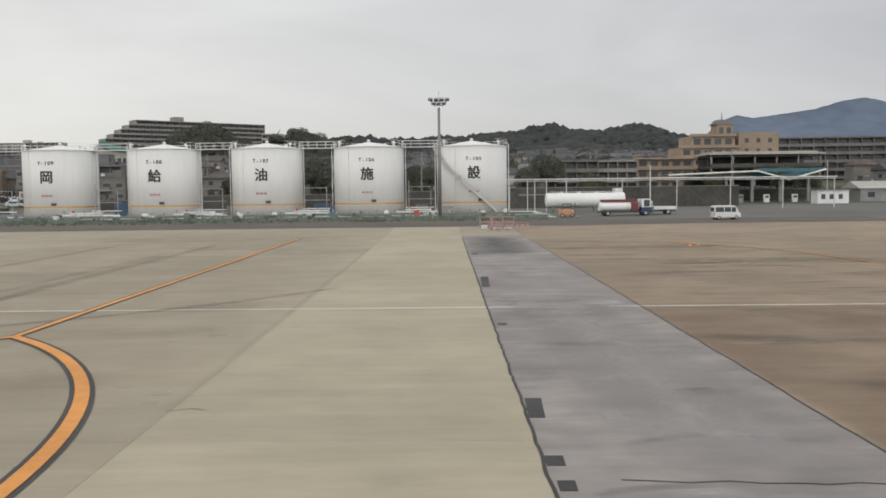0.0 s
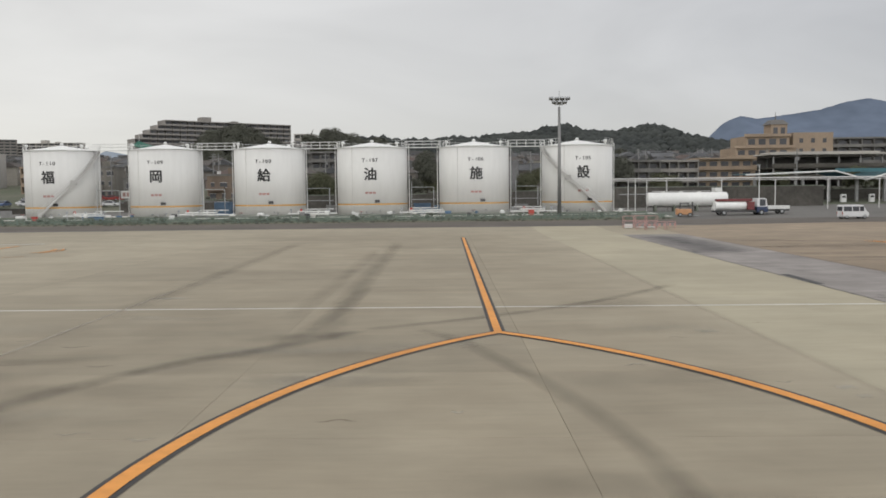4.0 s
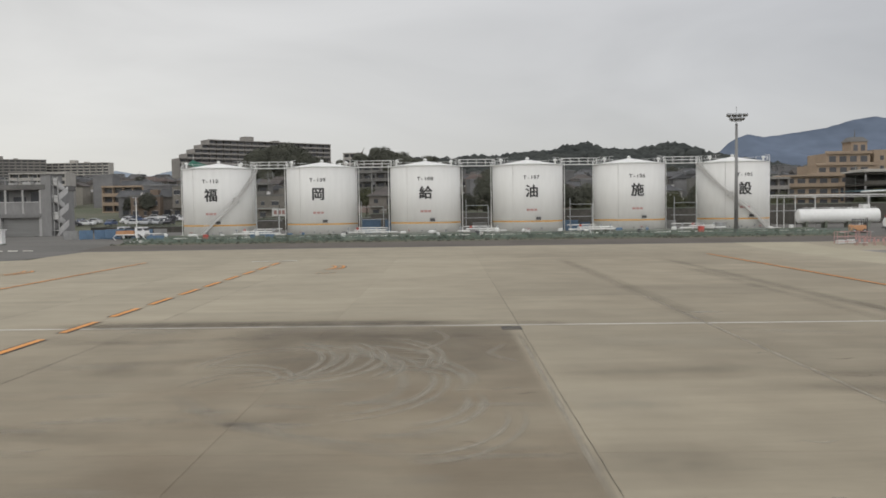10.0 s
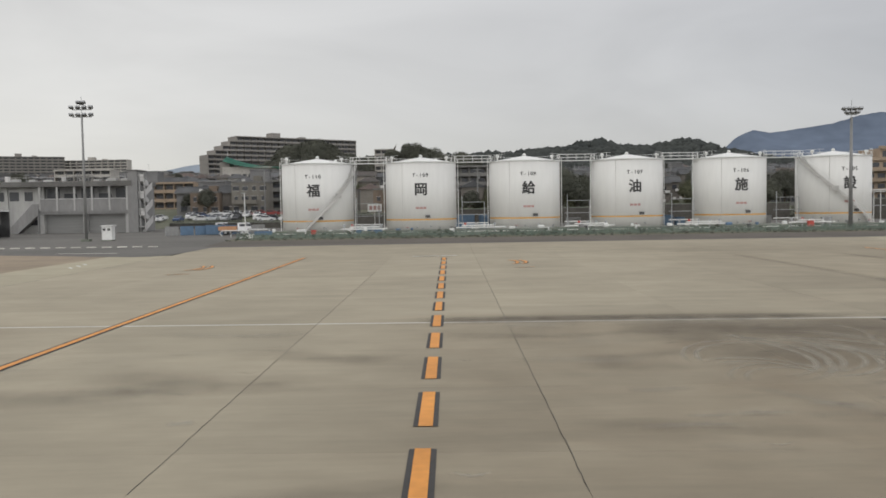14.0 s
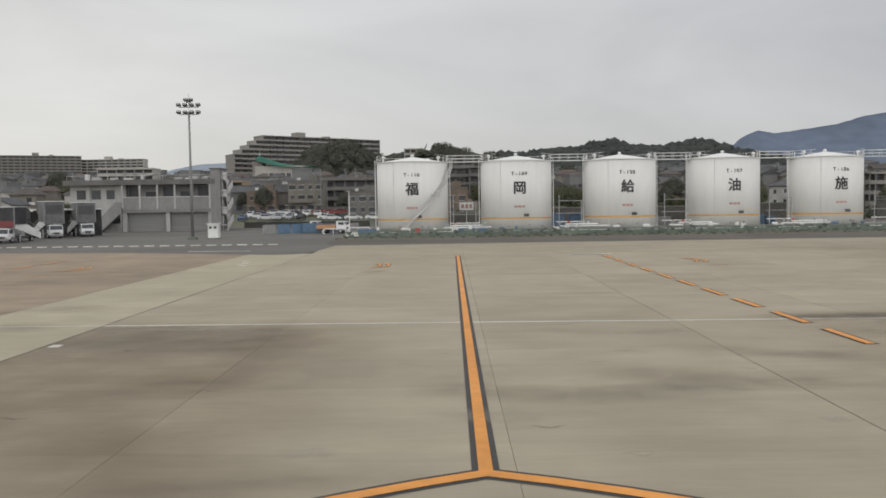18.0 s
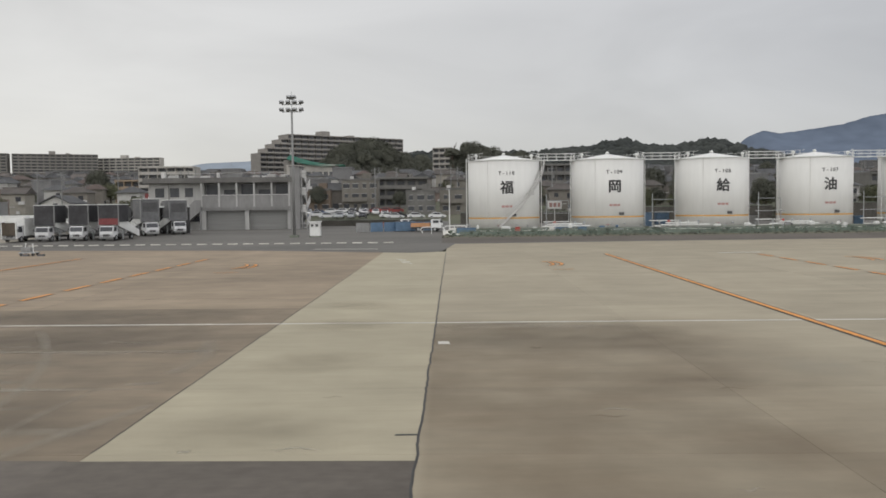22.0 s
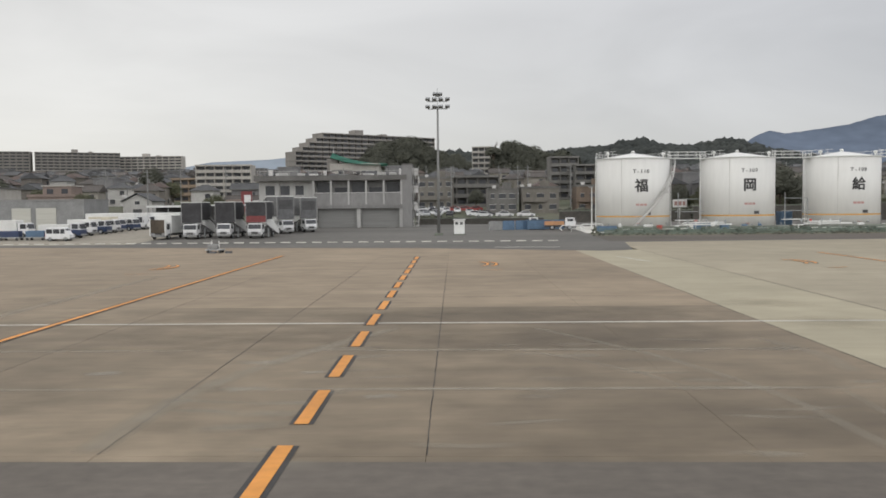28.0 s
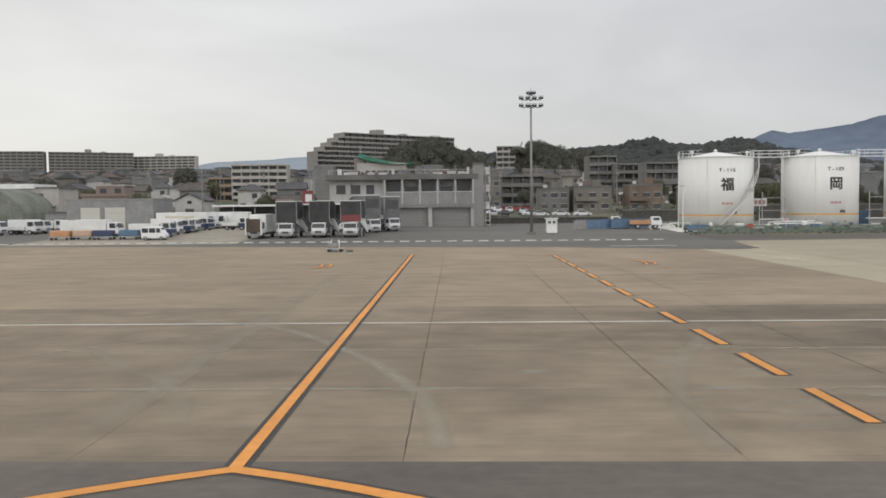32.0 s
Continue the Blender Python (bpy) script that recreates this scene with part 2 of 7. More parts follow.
M_redgrey = surf("sign_red_faded", (0.4, 0.235, 0.215), 0.6, var=0.12, bump=0.0)
M_steel = surf("galvanised_steel", (0.33, 0.34, 0.34), 0.5, 0.35, var=0.12, fine=6)
M_mast = surf("mast_steel", (0.2, 0.2, 0.195), 0.55, 0.2, var=0.1, fine=4)
M_lampgl = surf("lamp_glass", (0.3, 0.31, 0.32), 0.15, var=0.1, bump=0.0)
M_wallg = surf("render_grey", (0.225, 0.221, 0.216), 0.85, var=0.12, fine=2.5, broad=0.25, streak=(1, 1, 0.3))
M_stairw = surf("stair_paint_white", (0.5, 0.49, 0.475), 0.7, var=0.1, fine=3, broad=0.4, streak=(1, 1, 0.3))
M_wallw = surf("render_pale_grey", (0.37, 0.365, 0.35), 0.85, var=0.1, fine=2.5, broad=0.25, streak=(1, 1, 0.3))
M_roofd = surf("roof_dark", (0.13, 0.125, 0.118), 0.85, var=0.18, fine=3, broad=0.3)
M_shut = surf("roller_shutter_grey", (0.22, 0.218, 0.21), 0.6, 0.1, var=0.1, fine=1.5, broad=0.5, streak=(0.2, 1, 14))
M_shutw = surf("roller_shutter_cream", (0.47, 0.46, 0.41), 0.6, var=0.07, fine=1.5, broad=0.5, streak=(0.2, 1, 10))
M_win = glassy("window_dark_glass", (0.062, 0.064, 0.07))
M_green = surf("copper_green_roof", (0.05, 0.21, 0.15), 0.6, var=0.14, fine=1.5, broad=0.1)
M_fence = surf("fence_green", (0.13, 0.175, 0.145), 0.7, var=0.2, fine=3, broad=0.4)
M_bundw = surf("bund_wall_pale", (0.2, 0.215, 0.185), 0.9, var=0.22, fine=1.6, broad=0.2, col2=(0.11, 0.135, 0.1), streak=(1, 1, 0.4))
M_bund = surf("bund_concrete", (0.17, 0.175, 0.155), 0.9, var=0.2, fine=2, broad=0.25, col2=(0.1, 0.115, 0.085))
M_blue = surf("tarpaulin_blue", (0.09, 0.15, 0.23), 0.6, var=0.15, fine=3)
M_blued = surf("truck_navy", (0.03, 0.045, 0.095), 0.4, var=0.1, fine=4)
M_red = surf("paint_red", (0.36, 0.06, 0.045), 0.5, var=0.12, fine=4)
M_maroon = surf("paint_maroon", (0.17, 0.04, 0.04), 0.5, var=0.15, fine=4)
M_orng = surf("machine_orange", (0.45, 0.24, 0.12), 0.5, var=0.12, fine=5)
M_peach = surf("dolly_cover_peach", (0.42, 0.3, 0.22), 0.7, var=0.12, fine=4)
M_cream = surf("truck_cream", (0.5, 0.46, 0.36), 0.45, var=0.08, fine=4)
M_tyre = surf("tyre_rubber", (0.035, 0.035, 0.035), 0.85, var=0.2, fine=9)
M_hoodg = surf("stair_hood_grey", (0.12, 0.12, 0.122), 0.6, var=0.2, fine=2, broad=0.8)
M_hgrey = surf("house_grey_dull", (0.15, 0.145, 0.135), 0.85, var=0.16, fine=2, broad=0.25, streak=(1, 1, 0.4))
M_hood = surf("stair_hood_black", (0.035, 0.034, 0.037), 0.55, var=0.25, fine=2, broad=0.8)
M_dark = surf("dark_panel", (0.07, 0.069, 0.069), 0.6, var=0.2, fine=3, broad=0.6)
M_greyp = surf("grey_panel", (0.22, 0.22, 0.215), 0.6, var=0.12, fine=3, broad=0.6)
M_pink = surf("render_tan", (0.284, 0.218, 0.158), 0.85, var=0.12, fine=2, broad=0.15, streak=(1, 1, 0.4))
M_apt = surf("apartment_concrete", (0.228, 0.214, 0.196), 0.85, var=0.1, fine=1, broad=0.08, streak=(1, 1, 0.4))
# darker concrete tone: shade behind the balconies, put into the colour
M_apt_shade = surf("apartment_recess_shade", (0.118, 0.112, 0.105), 0.9, var=0.15, fine=1, broad=0.08)
M_apt2 = surf("apartment_cream", (0.36, 0.34, 0.31), 0.85, var=0.1, fine=1, broad=0.1, streak=(1, 1, 0.4))
M_hcream = surf("house_cream_dull", (0.165, 0.153, 0.132), 0.85, var=0.16, fine=2, broad=0.25, streak=(1, 1, 0.4))
M_htan = surf("house_tan_dull", (0.155, 0.118, 0.09), 0.85, var=0.16, fine=2, broad=0.25, streak=(1, 1, 0.4))
M_leaf = surf("foliage_dark", (0.088, 0.09, 0.07), 0.9, var=0.22, fine=1.1, broad=0.12, col2=(0.068, 0.07, 0.057), bump=0.15, spec=0.1)
M_leaf2 = surf("foliage_olive", (0.085, 0.088, 0.055), 0.9, var=0.3, fine=1.3, broad=0.15, col2=(0.075, 0.078, 0.05), bump=0.4, spec=0.1)
M_wood = surf("woodland", (0.05, 0.054, 0.05), 0.95, var=0.22, fine=0.35, broad=0.02, col2=(0.034, 0.038, 0.037), bump=0.1, spec=0.1)
M_bark = surf("bark", (0.08, 0.065, 0.05), 0.95, var=0.25, fine=6)
# the blue of the hazy air is put straight into both ridge colours
M_haze_blue = surf("mountain_haze_blue", (0.115, 0.14, 0.185), 1.0, var=0.12, fine=0.012, broad=0.0022, bump=0.0, spec=0.0)
M_haze_pale = surf("mountain_haze_pale", (0.24, 0.275, 0.315), 1.0, var=0.08, fine=0.012, broad=0.002, bump=0.0, spec=0.0)
M_wallbr = surf("retaining_wall_dark", (0.081, 0.075, 0.065), 0.9, var=0.25, fine=1.5, broad=0.15)
M_teal = surf("canopy_teal", (0.045, 0.13, 0.15), 0.6, var=0.12, fine=2)
HOUSE_WALLS = [surf("house_wall_" + k, c, 0.85, var=0.12, fine=2, broad=0.2, spread=0.35, island=True) for k, c in
               (("cream", (0.215, 0.200, 0.173)), ("white", (0.312, 0.304, 0.289)), ("beige", (0.144, 0.131, 0.114)), ("grey", (0.131, 0.129, 0.129)), ("rose", (0.179, 0.140, 0.121)), ("brown", (0.109, 0.098, 0.087)))]
HOUSE_ROOFS = [surf("house_roof_" + k, c, 0.75, var=0.2, fine=3, broad=0.3, spread=0.3, island=True) for k, c in
               (("slate", (0.081, 0.082, 0.085)), ("brown", (0.089, 0.078, 0.071)), ("grey", (0.145, 0.145, 0.146)), ("rust", (0.102, 0.075, 0.065)))]
CARS = [surf("car_paint_" + k, c, 0.3, var=0.04, fine=3, spread=0.1, bump=0.0) for k, c in
        (("white", (0.6, 0.6, 0.6)), ("silver", (0.34, 0.35, 0.36)), ("black", (0.03, 0.03, 0.035)), ("red", (0.25, 0.04, 0.035)), ("blue", (0.05, 0.08, 0.16)))]


# ---- small building kit ----
def part(name, bm, material, parent=None, label="", smooth=False):
    """One mesh object out of a bmesh (freed) or a ready mesh, under a thing or a part."""
    if isinstance(bm, bpy.types.Mesh):
        me = bm
    else:
        me = bpy.data.meshes.new(name)
        bm.to_mesh(me)
        bm.free()
    if not me.materials:
        me.materials.append(material)
        if smooth:
            me.polygons.foreach_set("use_smooth", [True] * len(me.polygons))
    ob = new(name, me)
    ob.parent = parent
    if label:
        ob["label"] = label
    return ob


def thing(name, at, label, category, group="", kind="", turn=0.0):
    ob = new(name)
    ob.matrix_basis = pose(*at, 0, 0, turn)
    return tagged(ob, label, category, group, kind)


def box(bm, x0, y0, z0, x1, y1, z1, bevel=0.0):
    """A box between two corners."""
    r = bmesh.ops.create_cube(bm, size=1.0, matrix=Matrix.LocRotScale(((x0 + x1) / 2, (y0 + y1) / 2, (z0 + z1) / 2), None, (x1 - x0, y1 - y0, z1 - z0)))
    if bevel:
        es = {e for v in r["verts"] for e in v.link_edges}
        bmesh.ops.bevel(bm, geom=list(es), offset=bevel, segments=1, affect="EDGES")
    return bm


def boxes(*rows, bevel=0.0):
    bm = bmesh.new()
    for r in rows:
        box(bm, *r, bevel=bevel)
    return bm


def rod(bm, a, b, r, r2=None, n=8, caps=True):
    """A round bar from a to b."""
    a, b = Vector(a), Vector(b)
    d = b - a
    m = Matrix.Translation((a + b) / 2) @ d.to_track_quat("Z", "Y").to_matrix().to_4x4()
    bmesh.ops.create_cone(bm, cap_ends=caps, segments=n, radius1=r, radius2=r if r2 is None else r2, depth=d.length, matrix=m)
    return bm


def rods(*rows, n=8):
    bm = bmesh.new()
    for r in rows:
        rod(bm, *r, n=n)
    return bm


def tube(line, r, n=6):
    """A bent round bar along a line of points, in one piece."""
    bm = bmesh.new()
    rings = []
    for i, q in enumerate(line):
        t = (line[min(i + 1, len(line) - 1)] - line[max(i - 1, 0)]).normalized()
        side = t.cross(Vector((0, 0, 1))).normalized()
        up = side.cross(t)
        rings.append([bm.verts.new(q + r * (math.cos(6.2832 * k / n) * side + math.sin(6.2832 * k / n) * up)) for k in range(n)])
    for a, b in zip(rings, rings[1:]):
        for k in range(n):
            bm.faces.new((a[k], a[(k + 1) % n], b[(k + 1) % n], b[k]))
    bm.faces.new(rings[0][::-1])
    bm.faces.new(rings[-1])
    bmesh.ops.recalc_face_normals(bm, faces=bm.faces)
    return bm


def prism(pts, x0, x1, bevel=0.0):
    """An outline in the y-z plane drawn out from x0 to x1."""
    bm = bmesh.new()
    a = [bm.verts.new((x0, y, z)) for y, z in pts]
    b = [bm.verts.new((x1, y, z)) for y, z in pts]
    bm.faces.new(a[::-1])
    bm.faces.new(b)
    k = len(pts)
    for i in range(k):
        bm.faces.new((a[i], a[(i + 1) % k], b[(i + 1) % k], b[i]))
    bmesh.ops.recalc_face_normals(bm, faces=bm.faces)
    if bevel:
        bmesh.ops.bevel(bm, geom=list(bm.edges), offset=bevel, segments=2, affect="EDGES", clamp_overlap=True)
    return bm


def sheet(name, pts, z, material, thick=0.004):
    """A flat thin plate with the outline pts, its underside at z."""
    bm = bmesh.new()
    f = bm.faces.new([bm.verts.new((x, y, z)) for x, y in pts])
    if f.normal.z < 0:
        f.normal_flip()
    r = bmesh.ops.extrude_face_region(bm, geom=[f])
    bmesh.ops.translate(bm, verts=[v for v in r["geom"] if isinstance(v, bmesh.types.BMVert)], vec=(0, 0, thick))
    bmesh.ops.recalc_face_normals(bm, faces=bm.faces)
    return bm


def ribbon(line, width, z, lift=None, thick=0.004):
    """A painted strip of that width along a line of points on the ground."""
    bm = bmesh.new()
    p = [Vector((x, y, 0)) for x, y in line]
    rows = []
    for i, q in enumerate(p):
        t = (p[min(i + 1, len(p) - 1)] - p[max(i - 1, 0)]).normalized()
        nrm = Vector((-t.y, t.x, 0)) * width / 2
        zz = z + (lift(q.x, q.y) if lift else 0)
        rows.append((bm.verts.new((q.x - nrm.x, q.y - nrm.y, zz + thick)), bm.verts.new((q.x + nrm.x, q.y + nrm.y, zz + thick))))
    for a, b in zip(rows, rows[1:]):
        bm.faces.new((a[0], b[0], b[1], a[1]))
    bmesh.ops.recalc_face_normals(bm, faces=bm.faces)
    for f in bm.faces:
        if f.normal.z < 0:
            f.normal_flip()
    return bm


def rise(x, y):
    """The height of the ground: a level apron, a gentle ramp behind it, then the rising town."""
    z = 0.0225 * min(max(y - 118, 0), 40)
    if y > 205:
        z += 0.047 * min(y - 205, 800)
    return z


def glyphs(text, size, gap=1.0, heavy=0.0):
    """Lettering as a mesh in the x-z plane, centred."""
    cu = bpy.data.curves.new("lettering", "FONT")
    cu.body, cu.size, cu.align_x, cu.align_y, cu.space_character = text, size, "CENTER", "CENTER", gap
    ob = bpy.data.objects.new("lettering", cu)
    scene.collection.objects.link(ob)
    me = bpy.data.meshes.new_from_object(ob.evaluated_get(bpy.context.evaluated_depsgraph_get()))
    bpy.data.objects.remove(ob)
    bm = bmesh.new()
    bm.from_mesh(me)
    bpy.data.meshes.remove(me)
    bmesh.ops.transform(bm, matrix=pose(0, 0, 0, 90), verts=bm.verts)
    # broad brush: the same shape again, a little shifted, each coat 3 mm further out
    base = [g for g in bm.verts] + [g for g in bm.edges] + [g for g in bm.faces]
    for k, (dx, dz) in enumerate(((-1, 0), (1, 0), (0, 1), (0, -1)) if heavy else ()):
        r = bmesh.ops.duplicate(bm, geom=base)
        bmesh.ops.translate(bm, verts=[g for g in r["geom"] if isinstance(g, bmesh.types.BMVert)], vec=(dx * heavy * size, -0.003 * (k + 1), dz * heavy * 0.7 * size))
    return bm


def wrapped(bm, radius, z, turn=0.0):
    """Bends a mesh of the x-z plane round a tank's shell."""
    for _ in range(3):
        es = [e for e in bm.edges if e.calc_length() > 0.35]
        if es:
            bmesh.ops.subdivide_edges(bm, edges=es, cuts=1)
    bmesh.ops.triangulate(bm, faces=bm.faces)
    for v in bm.verts:
        a = v.co.x / radius + turn
        q = radius - v.co.y
        v.co = Vector((q * math.sin(a), -q * math.cos(a), v.co.z + z))
    return bm


# ---- ground and apron ----
SLOPE, LEAN, WHITE = -0.0345, 0.016, 57.7


def apron(s, d):
    """Apron grid to world: s along the stands, d from the white line towards the tanks."""
    return s + LEAN * d, WHITE + d + SLOPE * s


def ground_mesh():
    xs = [-5000, -2500, -1200, -700] + list(range(-500, 401, 50)) + [700, 1200, 2500, 5000]
    ys = [-5000, -1500, -300, 0, 60, 118, 158, 205, 260, 320, 400, 500, 605, 800, 1005, 1200, 2500, 5000]
    v = [(x, y, rise(x, y) - 0.16) for y in ys for x in xs]
    w = len(xs)
    f = [(j * w + i, j * w + i + 1, (j + 1) * w + i + 1, (j + 1) * w + i) for j in range(len(ys) - 1) for i in range(w - 1)]
    me = bpy.data.meshes.new("ground")
    me.from_pydata(v, [], f)
    return me


tagged(part("ground", ground_mesh(), M_earth), "dark earth ground under the apron and the town", "ground", kind="structure")

COLS = [7.2 + 6.65 * k for k in range(18, 0, -1)] + [7.2, 0.6] + [-7.7 - 8.3 * k for k in range(10)] + [-90.7 - 6.83 * k for k in range(0, 28)]
ROWS = [-19.5 + 6.3 * k for k in range(-6, 19)]


def paving(s, d):
    if 0.6 < s < 7.2 and d < 54:
        return M_patch
    if s > 7.2:
        return M_brown
    if -7.7 < s < 0.6 or -97.5 < s < -90.7:
        return M_beige
    if s < -97.5:
        return M_stain if d < 5.0 else M_brown
    return M_conc


def slab_bm(s0, s1, d0, d1, z=0.0, gap=0.005, t=0.12):
    bm = bmesh.new()
    c = [apron(s0 + gap, d0 + gap), apron(s1 - gap, d0 + gap), apron(s1 - gap, d1 - gap), apron(s0 + gap, d1 - gap)]
    lo = [bm.verts.new((x, y, z - t)) for x, y in c]
    hi = [bm.verts.new((x, y, z + rise(x, y))) for x, y in c]
    bm.faces.new(hi)
    for i in range(4):
        bm.faces.new((lo[i], lo[(i + 1) % 4], hi[(i + 1) % 4], hi[i]))
    bmesh.ops.recalc_face_normals(bm, faces=bm.faces)
    return bm


def front(x):
    pts = ((-5000, 300), (-400, 138), (-172, 131), (-143, 126.5), (-114, 122.5), (-101.7, 118.6), (-93.6, 115.2), (-91.4, 116.0), (-90.3, 117.2), (-89.4, 123.5), (-88.6, 129.4), (-60, 130.2), (-21, 130.4), (15, 129.5), (46, 132.5), (300, 142), (5000, 330))
    return float(np.interp(x, [p[0] for p in pts], [p[1] for p in pts]))


def yard_mesh():
    xs = sorted(set([-420, -300, -250, -200, -172, -157, -143, -128, -114, -108, -101.7, -97, -93.6, -92.4, -91.4, -90.3, -89.4, -88.6, -80, -60, -40, -21, 0, 15, 30, 46, 70, 100, 150, 220, 300]))
    v, f, w = [], [], len(xs)
    steps = 9
    for j in range(steps):
        for x in xs:
            a = front(x)
            y = a + (206 - a) * (0, 0.06, 0.15, 0.25, 0.35, 0.47, 0.6, 0.8, 1.0)[j]
            v.append((x, y, rise(x, y) + 0.012))
    for j in range(steps - 1):
        for i in range(w - 1):
            f.append((j * w + i, j * w + i + 1, (j + 1) * w + i + 1, (j + 1) * w + i))
    me = bpy.data.meshes.new("road")
    me.from_pydata(v, [], f)
    return me


tagged(part("road", yard_mesh(), M_asph2), "grey asphalt service road and yard behind the apron", "road", kind="structure")

# dark taxiway shoulder in front of the narrow slabs
for s0, s1, mt in ((-90.7, -97.8, M_asph), (-97.8, -400, M_asph3)):
    sh = [apron(s0, -19.95 if s1 > -99 else -19.9), apron(s1, -19.95 if s1 > -99 else -19.75), apron(s1, -70), apron(s0, -70)]
    tagged(part("road", sheet("road", sh, -0.02, None, 0.028), mt), "dark asphalt shoulder of the taxiway", "road", kind="structure")

# white service line right across the apron, in lengths
for k in range(16):
    a, b = 110 - 20 * k, 90.02 - 20 * k
    tagged(part("apron_line", ribbon([apron(a, 0), apron(b, 0)], 0.26, 0.003), M_wline), "thin worn white line painted on the apron", "marking", "white apron line", "structure")


LAYER = [0]


def guide(line, width=0.28, edge=0.13, name="guide_line", label="orange taxi guide line with black edges on concrete"):
    """An orange guide line on its black border: one thing with two parts."""
    g = tagged(new(name), label, "marking", "orange guide lines", "structure")
    LAYER[0] += 1
    k = 0.0022 * (LAYER[0] % 4)
    part("border", ribbon(line, width + 2 * edge, 0.004 + k), M_black, g)
    part("paint", ribbon(line, width, 0.016 + k), M_orange, g)
    return g


def arc(ax, ay, cx, cy, side, low):
    """Points of a turn-in curve: it leaves the apex and bends down towards the taxiway."""
    r = math.hypot(cx, cy)
    a0 = math.atan2(-cy, -cx * side)
    out = []
    for k in range(25):
        a = a0 + (math.pi - a0 + 0.12) * k / 24 if side > 0 else a0 - (a0 + 0.12) * k / 24
        x, y = ax + cx * side + r * math.cos(a), ay + cy + r * math.sin(a)
        out.append((x, y))
        if y < low:
            break
    return out


for s, d0, d1, cx, cy, cx2, cy2 in ((-16.72, -6.6, 53.0, 16.6, -18.3, 16.0, -17.4), (-74.7, -20.9, 48.7, 9.5, -22.9, 9.5, -22.9), (-128.1, -20.4, 49.3, 9.5, -22.9, 9.5, -22.9)):
    top = apron(s, d0)
    guide([top, apron(s, (d0 + d1) / 2), apron(s, d1)])
    guide(arc(*top, cx, cy, 1, 29.0), 0.36, name="turn_line", label="curved orange turn-in line with black edges")
    guide(arc(*top, cx2, cy2, -1, 29.0), 0.36, name="turn_line", label="curved orange turn-in line with black edges")
for s, d0, n in ((-60.55, -22.9, 13), (-114.2, -22.4, 13)):
    for k in range(n):
        guide([apron(s, d0 + 5.42 * k), apron(s, d0 + 5.42 * k + 3.62)], 0.34, 0.12, "guide_dash", "short orange dash with black edges")


def chevron(x, y, w=0.8, l=5.0):
    """A stop mark: two nested bows open to one side and a short bar beside them."""
    for k in (0, 1):
        pts = [(x - w + 0.75 * k + w * math.cos(a), y + l / 2 * math.sin(a)) for a in [-1.35 + 2.7 * i / 10 for i in range(11)]]
        guide(pts, 0.25, 0.09, "stop_mark", "small bowed orange stop mark with black edges")


for x, y in ((-53.4, 98.0), (-107.2, 97.2), (-134.4, 96.6), (-80.9, 96.4), (20.9, 96.2)):
    chevron(x, y)
    guide([(x - 0.9, y - 6.9), (x - 0.1, y - 7.0), (x + 0.8, y - 6.4)], 0.14, 0.03, "stop_mark", "thin curved orange mark on the apron")
guide([(27.4, 74.5), (26.4, 84), (24.5, 91), (20.5, 97)], 0.2, 0.06, "turn_line", "thin curved orange line on stained concrete")

for x0, y0, x1, y1 in ((-105, 122.6, -97.6, 121.9), (-63, 108.0, -58.5, 108.6)):
    tagged(part("apron_line", ribbon([(x0, y0), (x1, y1)], 0.7, 0.03, rise), M_wline), "short worn white bar on the asphalt", "marking", kind="structure")

# tar sealing along the two open joints, with the square repairs beside the grey strip
rng = random.Random(4)


def crack(s, d0, d1, width, name="joint_seal", wander=0.02):
    pts = []
    d = d0
    while d < d1:
        pts.append(apron(s + rng.uniform(-wander, wander), d))
        d += rng.uniform(0.25, 0.7)
    pts.append(apron(s, d1))
    tagged(part(name, ribbon(pts, width, 0.005), M_tar), "ragged black tar sealing along a slab joint", "marking", "joint seals", "structure")


crack(0.6, -24, 53, 0.075, wander=0.035)
crack(-90.7, -25, 55, 0.055, wander=0.03)
crack(7.2, -24, 50, 0.055, wander=0.035)
for s, w in ((-118.02, 0.024), (-111.19, 0.02), (-124.85, 0.014), (-97.53, 0.03), (-40.9, 0.009), (-57.5, 0.014), (-65.8, 0.014)):
    crack(s, -22 if s > -90 else -19.4, 30, w)
for pts in (((0.45, 41.66), (0.85, 41.64), (0.72, 39.84), (0.35, 39.86)),
            ((0.32, 37.16), (0.69, 37.14), (0.66, 36.54), (0.31, 36.56)),
            ((0.37, 35.76), (0.69, 35.75), (0.66, 35.22), (0.35, 35.23)),
            ((1.04, 70.49), (1.49, 70.44), (1.24, 65.31), (0.83, 65.36)),
            ((0.69, 53.34), (1.03, 53.31), (1.01, 52.78), (0.67, 52.81)),
            ((1.38, 88.86), (1.87, 88.78), (1.82, 87.03), (1.34, 87.11))):
    tagged(part("repair_patch", sheet("repair", pts, 0.003, None, 0.005), M_tar), "small square black tar repair in the concrete", "marking", "tar repairs", "structure")
tagged(part("crack_seal", ribbon([(1.51, 35.74), (2.08, 35.65), (2.64, 35.54), (3.35, 35.59), (3.89, 35.45), (4.56, 35.42), (5.01, 35.34), (5.53, 35.40), (5.96, 35.32)], 0.045, 0.005), M_tar), "thin wavy crack across the grey strip", "marking", kind="structure")
x, y = apron(-90.7, 0)
tagged(part("repair_patch", sheet("repair", [(x + 0.12, y - 5.7), (x + 0.55, y - 5.7), (x + 0.5, y - 5.1), (x + 0.1, y - 5.1)], 0.003, None, 0.006), M_wline), "small pale repair beside the slab joint", "marking", kind="structure")
x, y = apron(-90.7, -18.0)
